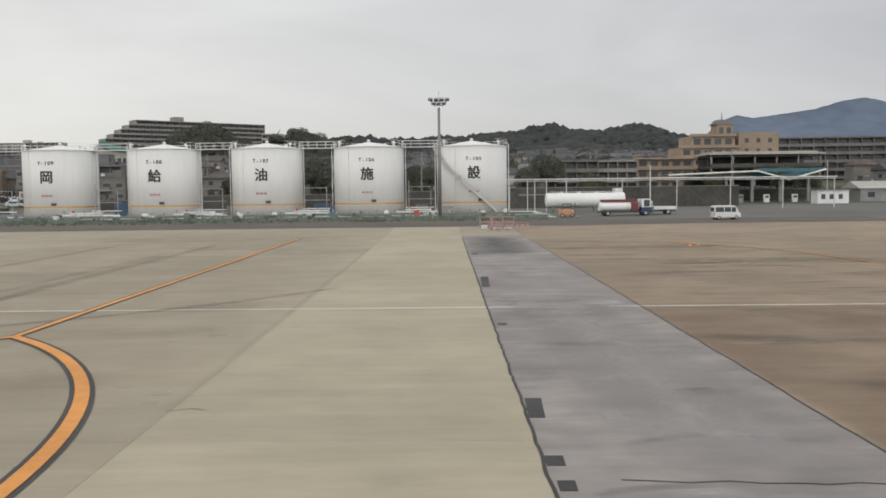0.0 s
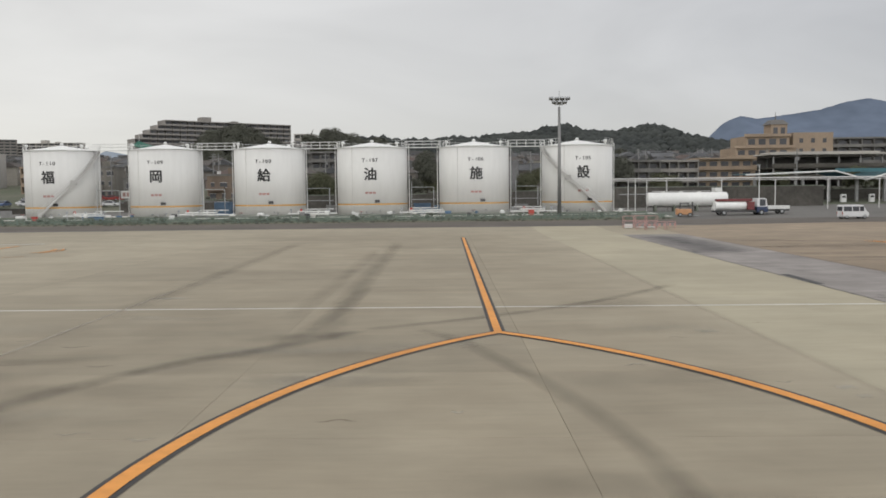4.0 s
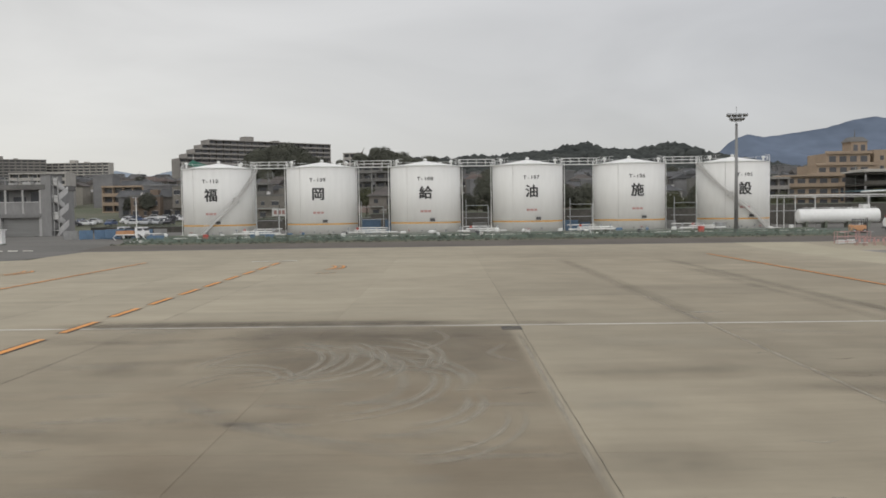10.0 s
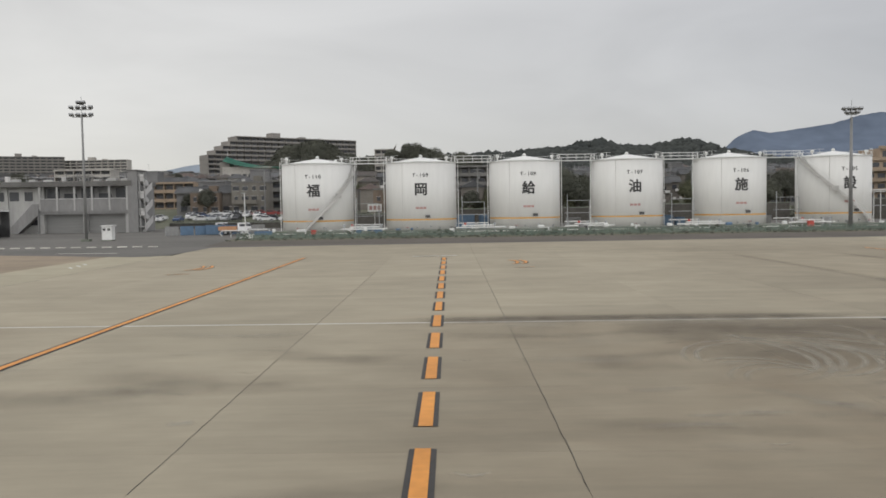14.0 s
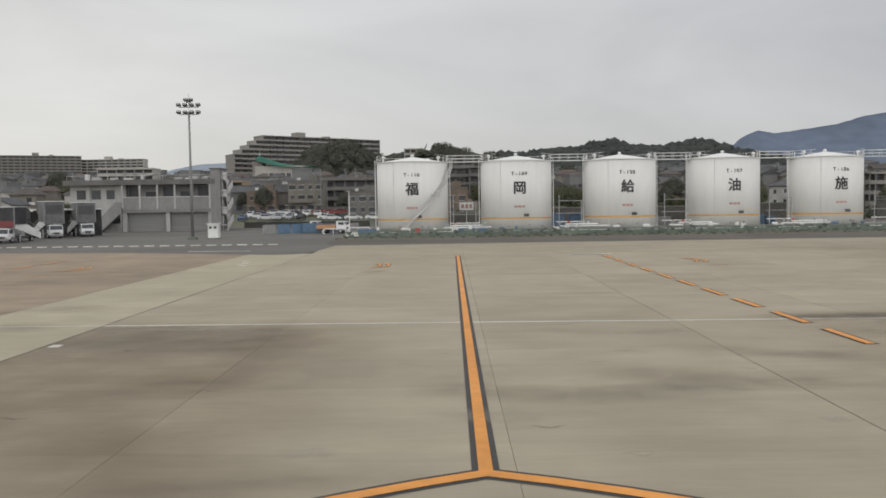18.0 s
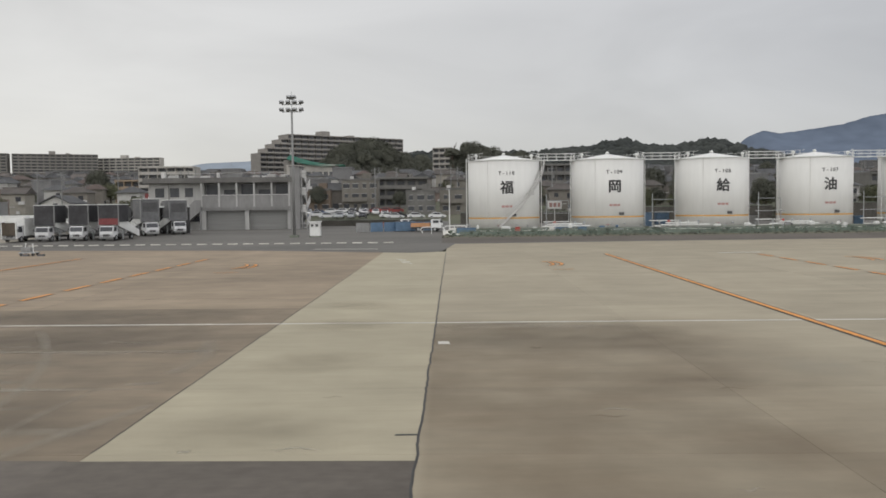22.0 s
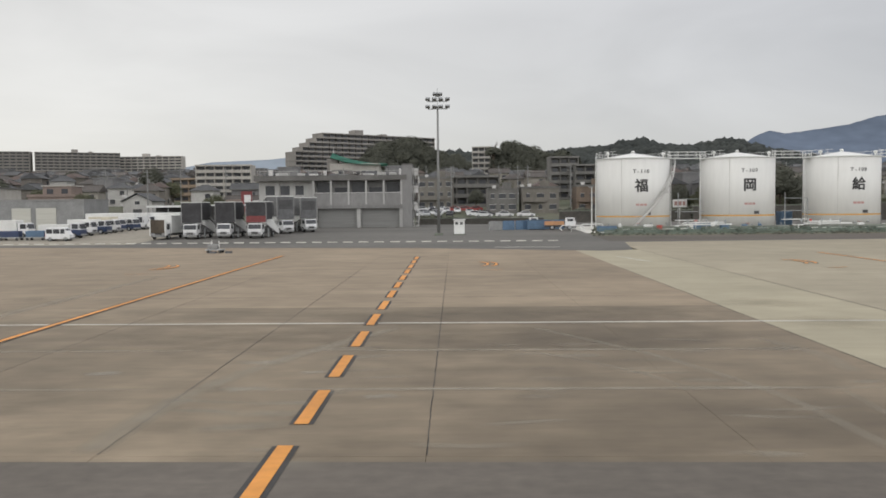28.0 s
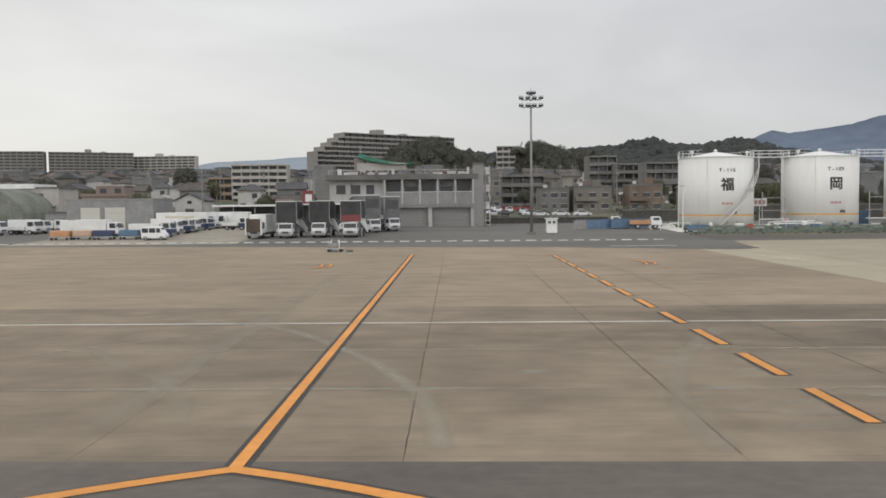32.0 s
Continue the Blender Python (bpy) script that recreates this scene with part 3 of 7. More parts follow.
tagged(part("repair_patch", sheet("repair", [(x - 0.55, y - 0.06), (x, y - 0.06), (x, y + 0.05), (x - 0.55, y + 0.05)], 0.003, None, 0.005), M_tar), "short black tar line at the slab joint", "marking", kind="structure")

# drain grating by the white line
gr = thing("drain_grating", (-41.3, 58.2, 0.0), "dark steel drain grating set in the concrete", "grating", kind="structure")
part("frame", boxes((-0.42, -0.5, -0.05, 0.42, -0.44, 0.012), (-0.42, 0.44, -0.05, 0.42, 0.5, 0.012), (-0.42, -0.44, -0.05, -0.36, 0.44, 0.012), (0.36, -0.44, -0.05, 0.42, 0.44, 0.012)), M_tar, gr)
for k in range(9):
    part("grate_bar", boxes((-0.36 + 0.08 * k, -0.44, -0.04, -0.31 + 0.08 * k, 0.44, 0.01)), M_tar, gr)


@functools.lru_cache(None)
def stain_paint(name, col, strength):
    """Worn-in colour whose cover follows the ribbon's own edge and breaks up in patches."""
    m = bpy.data.materials.new(name)
    m.use_nodes = True
    n, l = m.node_tree.nodes, m.node_tree.links
    b = n["Principled BSDF"]
    b.inputs["Base Color"].default_value = (*col, 1)
    b.inputs["Roughness"].default_value = 0.85
    at = n.new("ShaderNodeAttribute")
    at.attribute_name = "cover"
    geo, nz = n.new("ShaderNodeNewGeometry"), n.new("ShaderNodeTexNoise")
    nz.inputs["Scale"].default_value, nz.inputs["Detail"].default_value = 0.9, 5
    l.new(geo.outputs["Position"], nz.inputs["Vector"])
    fr = n.new("ShaderNodeMapRange")
    for k, v in enumerate((0.3, 0.65, 0.45 * strength, strength)):
        fr.inputs[k + 1].default_value = v
    l.new(nz.outputs[0], fr.inputs[0])
    mu = n.new("ShaderNodeMath")
    mu.operation = "MULTIPLY"
    l.new(at.outputs["Fac"], mu.inputs[0])
    l.new(fr.outputs[0], mu.inputs[1])
    l.new(mu.outputs[0], b.inputs["Alpha"])
    return m


def soft_ribbon(name, line, width, col, label, strength=0.6):
    """A rubbed tyre track: its cover fades out towards both edges and breaks up in patches."""
    m = stain_paint(name, col, max(0.1, round(strength * 20) / 20))
    p = [Vector((x, y, 0)) for x, y in line]
    v, f, c = [], [], []
    for i, q in enumerate(p):
        t = (p[min(i + 1, len(p) - 1)] - p[max(i - 1, 0)]).normalized()
        nr = Vector((-t.y, t.x, 0))
        end = min(1.0, i / 2, (len(p) - 1 - i) / 2)
        for k in range(7):
            o = (k - 3) / 6 * width
            v.append((q.x + nr.x * o, q.y + nr.y * o, 0.007 + (0.00013 * len(bpy.data.meshes)) % 0.0045))
            c.append((1 - abs(k - 3) / 3) ** 0.7 * end)
    for i in range(len(p) - 1):
        for k in range(6):
            f.append((i * 7 + k, i * 7 + k + 1, i * 7 + k + 8, i * 7 + k + 7))
    me = bpy.data.meshes.new(name)
    me.from_pydata(v, [], f)
    a = me.attributes.new("cover", "FLOAT", "POINT")
    a.data.foreach_set("value", c)
    return tagged(part(name, me, m), label, "tyre mark", "tyre marks", "structure")


def smooth_path(pts, n=8):
    """A smooth line through the given points."""
    out = []
    for i in range(len(pts) - 1):
        p0, p1, p2, p3 = pts[max(i - 1, 0)], pts[i], pts[i + 1], pts[min(i + 2, len(pts) - 1)]
        for k in range(n):
            u = k / n
            out.append(tuple(0.5 * (2 * b + (c - a) * u + (2 * a - 5 * b + 4 * c - d) * u * u + (3 * b - a - 3 * c + d) * u ** 3) for a, b, c, d in zip(p0, p1, p2, p3)))
    return out + [pts[-1]]


RUB = (0.115, 0.101, 0.078)
for pts, w, k, lab in (
        (((-30.9, 31.5), (-31.0, 34.5), (-30.9, 36.8), (-30.3, 39.6), (-29.5, 42.2), (-28.1, 45.0), (-26.2, 47.6), (-24.2, 49.4), (-21.8, 52.6)), 1.1, 0.42, "dark curved tyre mark on the concrete"),
        (((-25.6, 47.6), (-24.2, 50.0), (-23.6, 54.0), (-23.0, 59.0), (-22.6, 66.0)), 1.0, 0.18, "dark curved tyre mark on the concrete"),
        (((-21.8, 52.6), (-17.0, 55.4), (-11.5, 60.0), (-6.5, 66.0)), 0.9, 0.3, "faint dark curved tyre mark on the concrete"),
        (((-19.6, 52.6), (-18.2, 50.0), (-17.2, 46.8), (-16.2, 43.6), (-15.4, 40.2), (-14.95, 36.9), (-14.8, 33.0)), 0.85, 0.27, "dark curved tyre mark on the concrete"),
        (((-23.0, 50.5), (-23.1, 60.0), (-22.9, 75.0), (-22.4, 104.0)), 1.5, 0.25, "long faint tyre mark on the concrete"),
        (((-24.9, 55.0), (-24.4, 70.0), (-23.8, 95.0)), 1.3, 0.15, "long faint tyre mark on the concrete"),
        (((-32.6, 58.0), (-32.3, 75.0), (-32.2, 106.0)), 1.6, 0.2, "long faint tyre mark on the concrete")):
    soft_ribbon("tyre_mark", smooth_path(pts), w, RUB, lab, k)
PALE = (0.345, 0.312, 0.25)
SCRUB = "pale curved scrub mark on dark concrete"
for pts, w, k in (
        (((-138, 64.5), (-131.9, 61.5), (-127.95, 55.6), (-125.6, 50.1), (-124.7, 46.4), (-124.4, 42.6)), 0.75, 0.65),
        (((-112.9, 60.3), (-116.1, 53.9), (-117.8, 49.0), (-118.4, 45.6), (-118.6, 42.4)), 0.9, 0.45),
        (((-131.9, 88), (-132.2, 74), (-132.45, 62), (-132.5, 50), (-132.5, 45)), 1.1, 0.35),
        (((-138.5, 55.0), (-135.4, 57.9), (-132.5, 61.0)), 0.35, 0.5),
        (((-137.5, 57.0), (-135.2, 53.2), (-132.8, 50.5), (-131.3, 47.9), (-130.6, 45)), 0.7, 0.4),
        (((-108.5, 54.5), (-107.0, 52.9), (-105.3, 50.4), (-104.3, 47.9)), 0.3, 0.3),
        (((-107.5, 60.0), (-105.2, 55.6), (-103.5, 51.7), (-102.2, 46.8), (-101.9, 41.8)), 0.5, 0.33),
        (((-100.3, 48.0), (-100.55, 44.0), (-100.5, 41.2)), 0.4, 0.28),
        (((-99.8, 41.0), (-99.0, 43.4), (-97.9, 46.3)), 0.6, 0.42),
        (((-99.5, 57.0), (-98.6, 53.0), (-98.9, 50.0)), 0.8, 0.3),
        (((-49.5, 54.5), (-47.4, 53.0), (-45.8, 49.6), (-45.6, 45.8), (-46.9, 44.2)), 0.5, 0.45),
        (((-47.0, 54.2), (-45.0, 52.4), (-43.9, 49.4), (-43.6, 47.2), (-43.9, 45.6)), 0.5, 0.5),
        (((-44.6, 58.0), (-44.1, 55.3), (-45.2, 52.4)), 0.3, 0.4),
        (((-41.9, 54.0), (-42.6, 51.9), (-41.8, 50.2)), 0.4, 0.4),
        (((-52, 46), (-49, 42.0), (-44, 39.0)), 0.8, 0.3),
        (((-50.5, 43), (-46, 40.5), (-42, 40)), 0.5, 0.3)):
    soft_ribbon("tyre_mark", smooth_path(pts), w, PALE, SCRUB, k)
scr = random.Random(77)
for k in range(15):
    cx, cy, q = scr.uniform(-51.5, -44.2), scr.uniform(43, 53), scr.uniform(1.4, 3.4)
    a0, n = scr.uniform(-1.7, 1.0), scr.randrange(9, 17)
    for off in (0.0, 0.42):
        pts = [(min(cx + (q + off) * math.cos(a0 + 0.17 * i), -41.5), cy + 1.5 * (q + off) * math.sin(a0 + 0.17 * i)) for i in range(n)]
        soft_ribbon("tyre_mark", pts, scr.uniform(0.22, 0.34), PALE, SCRUB, scr.uniform(0.5, 0.85))
for k in range(26):
    x, y, w = scr.uniform(-55, -42.6), scr.uniform(34.5, 47), scr.uniform(0.5, 1.4)
    soft_ribbon("scuff", [(min(x + w * (i / 3 - 1), -41.6), y + 0.12 * w * math.sin(0.5 * i + k)) for i in range(7)], scr.uniform(0.35, 0.9), PALE, "short pale scuff on dark concrete", scr.uniform(0.25, 0.5))
for k in range(40):
    x, y, w = scr.uniform(-117.5, -98.3), scr.uniform(41.5, 57), scr.uniform(0.5, 1.6)
    soft_ribbon("scuff", [(min(x + w * (i / 3 - 1), -97.9), y + 0.15 * w * math.sin(0.5 * i + k)) for i in range(7)], scr.uniform(0.35, 0.9), PALE, "short pale scuff on dark concrete", scr.uniform(0.2, 0.45))
# bleached bands along the cross joints of the dark stands
for d, k in ((-13.2, 0.65), (-6.9, 0.55), (-0.6, 0.2), (10.3, 0.2)):
    for s0, s1 in ((-97.6, -117.8), (-118.4, -139)):
        soft_ribbon("bleached_joint", [apron(s0 + (s1 - s0) * i / 8, d) for i in range(9)], 0.45, PALE, "pale bleached band along a slab joint", k)
for s, d0, d1, w, k in ((-32.75, -22, 12, 0.24, 0.8), (-132.1, -19, 20, 0.5, 0.3), (-7.75, -24, 40, 0.5, 0.15), (-41.1, -24, -2, 0.24, 0.65)):
    soft_ribbon("bleached_joint", [apron(s, d0 + (d1 - d0) * i / 10) for i in range(11)], w, PALE, "pale bleached band along a slab joint", k)
# dark runs before and behind the white line
DARK = (0.1, 0.085, 0.065)
for s0, s1, d, w, k in ((-41.0, -62, 0.9, 2.4, 0.6), (-41.0, -54, -3.0, 6, 0.4), (-41.0, -52, -8.0, 7, 0.3), (-98, -118, 2.5, 5.5, 0.15), (-99, -125, -4.5, 6, 0.2), (-90.9, -80, -4.5, 8, 0.22), (12, 30, 22, 6, 0.35), (8, 24, 36, 5, 0.3)):
    soft_ribbon("grime_band", [apron(s0 + (s1 - s0) * i / 10, d) for i in range(11)], w, DARK, "dark grime worn into the concrete", k)
for pts, w, c, k in ((((1.6, 58.6), (4.2, 57.9), (6.9, 59.2)), 2.2, (0.42, 0.41, 0.4), 0.75), (((1.6, 52.0), (3.0, 52.8), (4.6, 54.6)), 0.4, (0.42, 0.41, 0.4), 0.8), (((2.0, 40.0), (3.6, 38.6), (5.5, 38.2)), 0.35, (0.42, 0.41, 0.4), 0.7), (((3.6, 60), (4.0, 48), (4.2, 36)), 4.5, (0.32, 0.3, 0.285), 0.7), (((3.2, 44), (4.6, 41), (5.0, 36)), 0.6, (0.36, 0.35, 0.34), 0.3), (((2.5, 47), (5.0, 46.2), (6.6, 48.2)), 0.9, (0.36, 0.35, 0.34), 0.3)):
    soft_ribbon("scuff", smooth_path(pts), w, c, "pale scuffed band across the grey strip", k)
for k in range(26):
    x, y, w = scr.uniform(1.5, 6.3), scr.uniform(34.5, 62), scr.uniform(0.5, 1.7)
    soft_ribbon("scuff", [(min(max(x + w * (i / 3 - 1), 1.0), 6.8), y + 0.25 * w * math.sin(0.45 * i + k)) for i in range(7)], scr.uniform(0.25, 0.9), (0.42, 0.41, 0.4) if k % 3 else (0.15, 0.14, 0.135), "pale or dark scuff on the grey strip", scr.uniform(0.25, 0.5))
for k in range(44):
    x, y, w = scr.uniform(9, 30), scr.uniform(42, 104), scr.uniform(1.0, 3.5)
    soft_ribbon("grime_band", [(max(x + w * (i / 3 - 1), 7.7), y + 0.2 * w * math.sin(0.45 * i + k)) for i in range(7)], scr.uniform(0.5, 1.8), (0.1, 0.085, 0.065) if k % 3 else (0.36, 0.31, 0.23), "grime and wear on the stained concrete", scr.uniform(0.2, 0.45))
for k in range(64):
    x, y, w = scr.uniform(-89, -10), scr.uniform(31, 60), scr.uniform(1.5, 4.5)
    dark = k % 5 < 3
    soft_ribbon("grime_band", [(x + w * (i / 3 - 1), y + 0.2 * w * math.sin(0.5 * i + k)) for i in range(7)], scr.uniform(1.2, 4.0), (0.15, 0.125, 0.095) if dark else (0.4, 0.37, 0.3), "soft worn patch on the concrete", scr.uniform(0.12, 0.3))
for k in range(5):
    soft_ribbon("grime_band", [(-96.9 + 0.9 * i, 36 + 8 * k + 0.6 * math.sin(0.9 * i + 2 * k)) for i in range(6)], 4.5, (0.2, 0.17, 0.12), "soft brown worn band on the pale slabs", 0.25)
for k in range(70):
    x, y, l = scr.uniform(-96, -4), scr.uniform(31, 58), scr.uniform(0.2, 0.6)
    soft_ribbon("pale_spot", [(x + l * (i / 3 - 1), y + 0.1 * math.sin(1.3 * i + k)) for i in range(7)], scr.uniform(0.08, 0.22), (0.44, 0.41, 0.34) if k % 3 else (0.16, 0.11, 0.07), "small scuffed spot on the concrete", scr.uniform(0.3, 0.6))
for x, y, w, l in ((-8.7, 42.7, 0.3, 0.7), (-8.7, 41.8, 0.22, 0.5), (-9.4, 51.4, 0.35, 0.9), (-34.1, 36.9, 0.45, 1.6), (-31.7, 62.6, 0.5, 1.8), (-66.7, 43.0, 0.3, 0.8), (-78.7, 40.9, 0.4, 1.4), (-95.9, 41.7, 0.12, 0.3), (-49.3, 54.8, 0.3, 0.9), (-117.2, 52.6, 0.4, 1.5), (-112.8, 47.5, 0.35, 1.2), (-116.6, 48.6, 0.45, 1.8), (-121.6, 51.0, 0.4, 1.4), (-115.1, 50.9, 0.3, 1.0)):
    soft_ribbon("pale_spot", [(x - l / 2 + l * i / 6, y + 0.1 * math.sin(2.1 * i)) for i in range(7)], 1.8 * w, (0.42, 0.4, 0.34), "small pale scuffed spot on the concrete", 0.4)
soft_ribbon("grime_band", smooth_path([(3.9, 86), (4.2, 100), (4.5, 110)]), 6.0, (0.09, 0.09, 0.092), "darker newer end of the grey strip", 0.6)
for x0, x1, y0 in ((-94.6, -93.6, 104.6), (-94.2, -93.2, 102.2), (-93.9, -92.9, 99.8)):
    tagged(part("hatch_mark", sheet("hatch", [(x0, y0), (x1, y0 - 1.6), (x1, y0 - 1.1), (x0, y0 + 0.6)], 0.005, None, 0.005), M_wline), "small worn white hatch mark on the pale slabs", "marking", "hatch marks", "structure")

# ---- fuel tanks ----
TR = 5.8


def fuel_tank(x, y, sign, number, stair, label):
    t = thing("fuel_tank", (x, y, 0.9), label, "storage tank", "row of fuel tanks")
    part("foundation", rods(((0, 0, -0.3), (0, 0, 0.32), TR + 0.45), n=64), M_bund, t, "grey concrete ring foundation")
    bm = bmesh.new()
    bmesh.ops.create_cone(bm, cap_ends=True, segments=96, radius1=TR, radius2=TR, depth=10.78, matrix=Matrix.Translation((0, 0, 0.32 + 5.39)))
    part("shell", bm, M_tank, t, smooth=True)
    t.children[-1].data.polygons.foreach_set("use_smooth", [abs(p.normal.z) < 0.5 for p in t.children[-1].data.polygons])
    bm = bmesh.new()
    bmesh.ops.create_cone(bm, cap_ends=False, segments=64, radius1=TR + 0.02, radius2=0.25, depth=0.98, matrix=Matrix.Translation((0, 0, 11.1 + 0.52)))
    part("roof", bm, M_roofw, t)
    bm = bmesh.new()
    bmesh.ops.create_cone(bm, cap_ends=True, segments=96, radius1=TR + 0.09, radius2=TR + 0.09, depth=0.12, matrix=Matrix.Translation((0, 0, 11.12)))
    part("roof_rim", bm, M_white, t)
    bm = bmesh.new()
    bmesh.ops.create_cone(bm, cap_ends=False, segments=96, radius1=TR + 0.012, radius2=TR + 0.012, depth=0.24, matrix=Matrix.Translation((0, 0, 1.98)))
    part("stripe", bm, M_stripe, t, "ochre band round the shell")
    for a in (-0.52, 1.35, -2.2):
        bm = bmesh.new()
        rod(bm, (TR * math.sin(a), -TR * math.cos(a), 0.4), (TR * math.sin(a), -TR * math.cos(a), 11.0), 0.035, n=6)
        part("weld_seam", bm, M_seam, t)
    part("lettering", wrapped(glyphs(sign, 2.15, heavy=0.032), TR + 0.03, 6.65, 0.012), M_letter, t, "large black painted character")
    for k, ch in enumerate(number):
        part("lettering", wrapped(glyphs(ch, 0.8, heavy=0.02), TR + 0.03, 8.98, 0.012 + (-1.1, -0.55, 0.0, 0.5, 1.0)[k] / TR), M_letter, t, "small black painted sign of the tank number")
    for k, (bx, w) in enumerate(((-0.62, 0.5), (0.0, 0.55), (0.6, 0.45))):
        bm = bmesh.new()
        box(bm, bx - w / 2, -0.01, -0.17, bx + w / 2, 0.0, 0.17)
        part("notice", wrapped(bm, TR + 0.02, 3.82, 0.012), M_redgrey, t, "faded red writing that cannot be read")
    bm = bmesh.new()
    box(bm, -0.38, -0.16, -0.22, 0.38, 0.05, 0.22)
    part("gauge_box", wrapped(bm, TR + 0.02, 2.45, 0.19), M_dark, t, "small black gauge box")
    for a, z in ((-0.1, 0.75), (0.27, 0.9), (0.05, 0.55)):
        q = Vector((math.sin(a), -math.cos(a), 0))
        part("nozzle", rods((q * TR + Vector((0, 0, z)), q * (TR + 0.35) + Vector((0, 0, z)), 0.13)), M_steel, t)
    # roof fittings
    for a, r, h in ((-1.05, 5.3, 0.95), (1.05, 4.9, 0.85), (2.6, 4.8, 0.9), (0.2, 0.0, 0.3)):
        p = Vector((r * math.sin(a), -r * math.cos(a), 11.15 + (0 if r else 0.9)))
        v = part("vent", rods((p, p + Vector((0, 0, h * 0.75)), 0.13)), M_white, t)
        bm = bmesh.new()
        bmesh.ops.create_uvsphere(bm, u_segments=12, v_segments=8, radius=0.3, matrix=Matrix.Translation(p + Vector((0, 0, h * 0.85))) @ Matrix.Diagonal((1, 1, 0.8, 1)))
        part("vent_hood", bm, M_white, v, smooth=True)
    # railing round the rim
    for zz in (0.55, 1.05):
        bm = bmesh.new()
        ring = [bm.verts.new(((TR + 0.05) * math.sin(a), -(TR + 0.05) * math.cos(a), 11.15 + zz)) for a in [k * math.tau / 48 for k in range(48)]]
        for i in range(48):
            p, q = ring[i].co.copy(), ring[(i + 1) % 48].co.copy()
            if not (-0.7 < (i if i < 24 else i - 48) * math.tau / 48 < 0.62):
                rod(bm, p, q, 0.022, n=5, caps=False)
        bmesh.ops.delete(bm, geom=ring, context="VERTS")
        part("rail", bm, M_white, t)
    for k in range(24):
        a = k * math.tau / 24
        aa = a if a < math.pi else a - math.tau
        if -0.75 < aa < 0.68:
            continue
        p = Vector(((TR + 0.05) * math.sin(a), -(TR + 0.05) * math.cos(a), 11.15))
        part("rail_post", rods((p, p + Vector((0, 0, 1.05)), 0.025), n=5), M_white, t)
    # upright pipe and ladder at the side
    for a in (-1.5, 1.52):
        q = Vector((math.sin(a), -math.cos(a), 0))
        part("standpipe", rods((q * (TR + 0.3) + Vector((0, 0, 0.0)), q * (TR + 0.3) + Vector((0, 0, 11.6)), 0.07), n=8), M_white, t)
    if stair:
        a0, a1 = (-0.22, 1.42) if stair > 0 else (0.62, -1.3)
        n = 44
        for k in range(n):
            u = k / (n - 1)
            a = a0 + (a1 - a0) * u
            z = 0.35 + 10.7 * u
            bm = bmesh.new()
            m = pose(0, 0, 0, 0, 0, math.degrees(a))
            box(bm, -0.14, -TR - 0.8, z - 0.03, 0.14, -TR - 0.04, z + 0.02)
            bmesh.ops.transform(bm, matrix=m, verts=bm.verts)
            part("tread", bm, M_seam, t)
        for off, zz, r in ((0.82, 0.0, 0.07), (0.82, 0.55, 0.022), (0.82, 1.05, 0.028)):
            line = []
            for k in range(31):
                u = k / 30
                a = a0 + (a1 - a0) * u
                line.append(Vector(((TR + off) * math.sin(a), -(TR + off) * math.cos(a), 0.3 + 10.7 * u + zz)))
            bm = tube(line, r)
            part("handrail" if zz else "stringer", bm, M_white if zz else M_seam, t)
        am = a0 + (a1 - a0) * 0.52
        bm = bmesh.new()
        box(bm, -0.5, -TR - 0.95, 5.75, 0.5, -TR - 0.02, 5.85)
        box(bm, -0.5, -TR - 0.95, 5.55, 0.5, -TR - 0.9, 6.3)
        bmesh.ops.transform(bm, matrix=pose(0, 0, 0, 0, 0, math.degrees(am)), verts=bm.verts)
        part("landing", bm, M_seam, t, "grey stair landing with a sheet front")
        # side sheet of the stair, seen as the grey diagonal band
        bm = bmesh.new()
        pr = None
        for k in range(41):
            u = k / 40
            a = a0 + (a1 - a0) * u
            z = 0.3 + 10.7 * u
            row = [bm.verts.new(((TR + 0.86) * math.sin(a), -(TR + 0.86) * math.cos(a), z + dz)) for dz in (-0.22, 0.3)]
            if pr:
                bm.faces.new((pr[0], row[0], row[1], pr[1]))
            pr = row
        part("side_sheet", bm, M_seam, t, "grey stair side sheet")
        for k in range(0, 12):
            u = k / 11
            a = a0 + (a1 - a0) * u
            p = Vector(((TR + 0.82) * math.sin(a), -(TR + 0.82) * math.cos(a), 0.3 + 10.7 * u))
            part("rail_post", rods((p, p + Vector((0, 0, 1.05)), 0.02), n=5), M_white, t)
    return t


TANKS = [(-79.93, 163.35, "福", "T-110", 1), (-62.98, 163.55, "岡", "T-109", 0), (-45.9, 163.72, "給", "T-108", 0), (-28.95, 163.78, "油", "T-107", 0), (-12.05, 163.72, "施", "T-106", 0), (5.05, 163.3, "設", "T-105", -1)]
for x, y, s, n, st in TANKS:
    fuel_tank(x, y, s, n, st, "white cylindrical fuel tank with one large black character" + (" and stair" if st else ""))

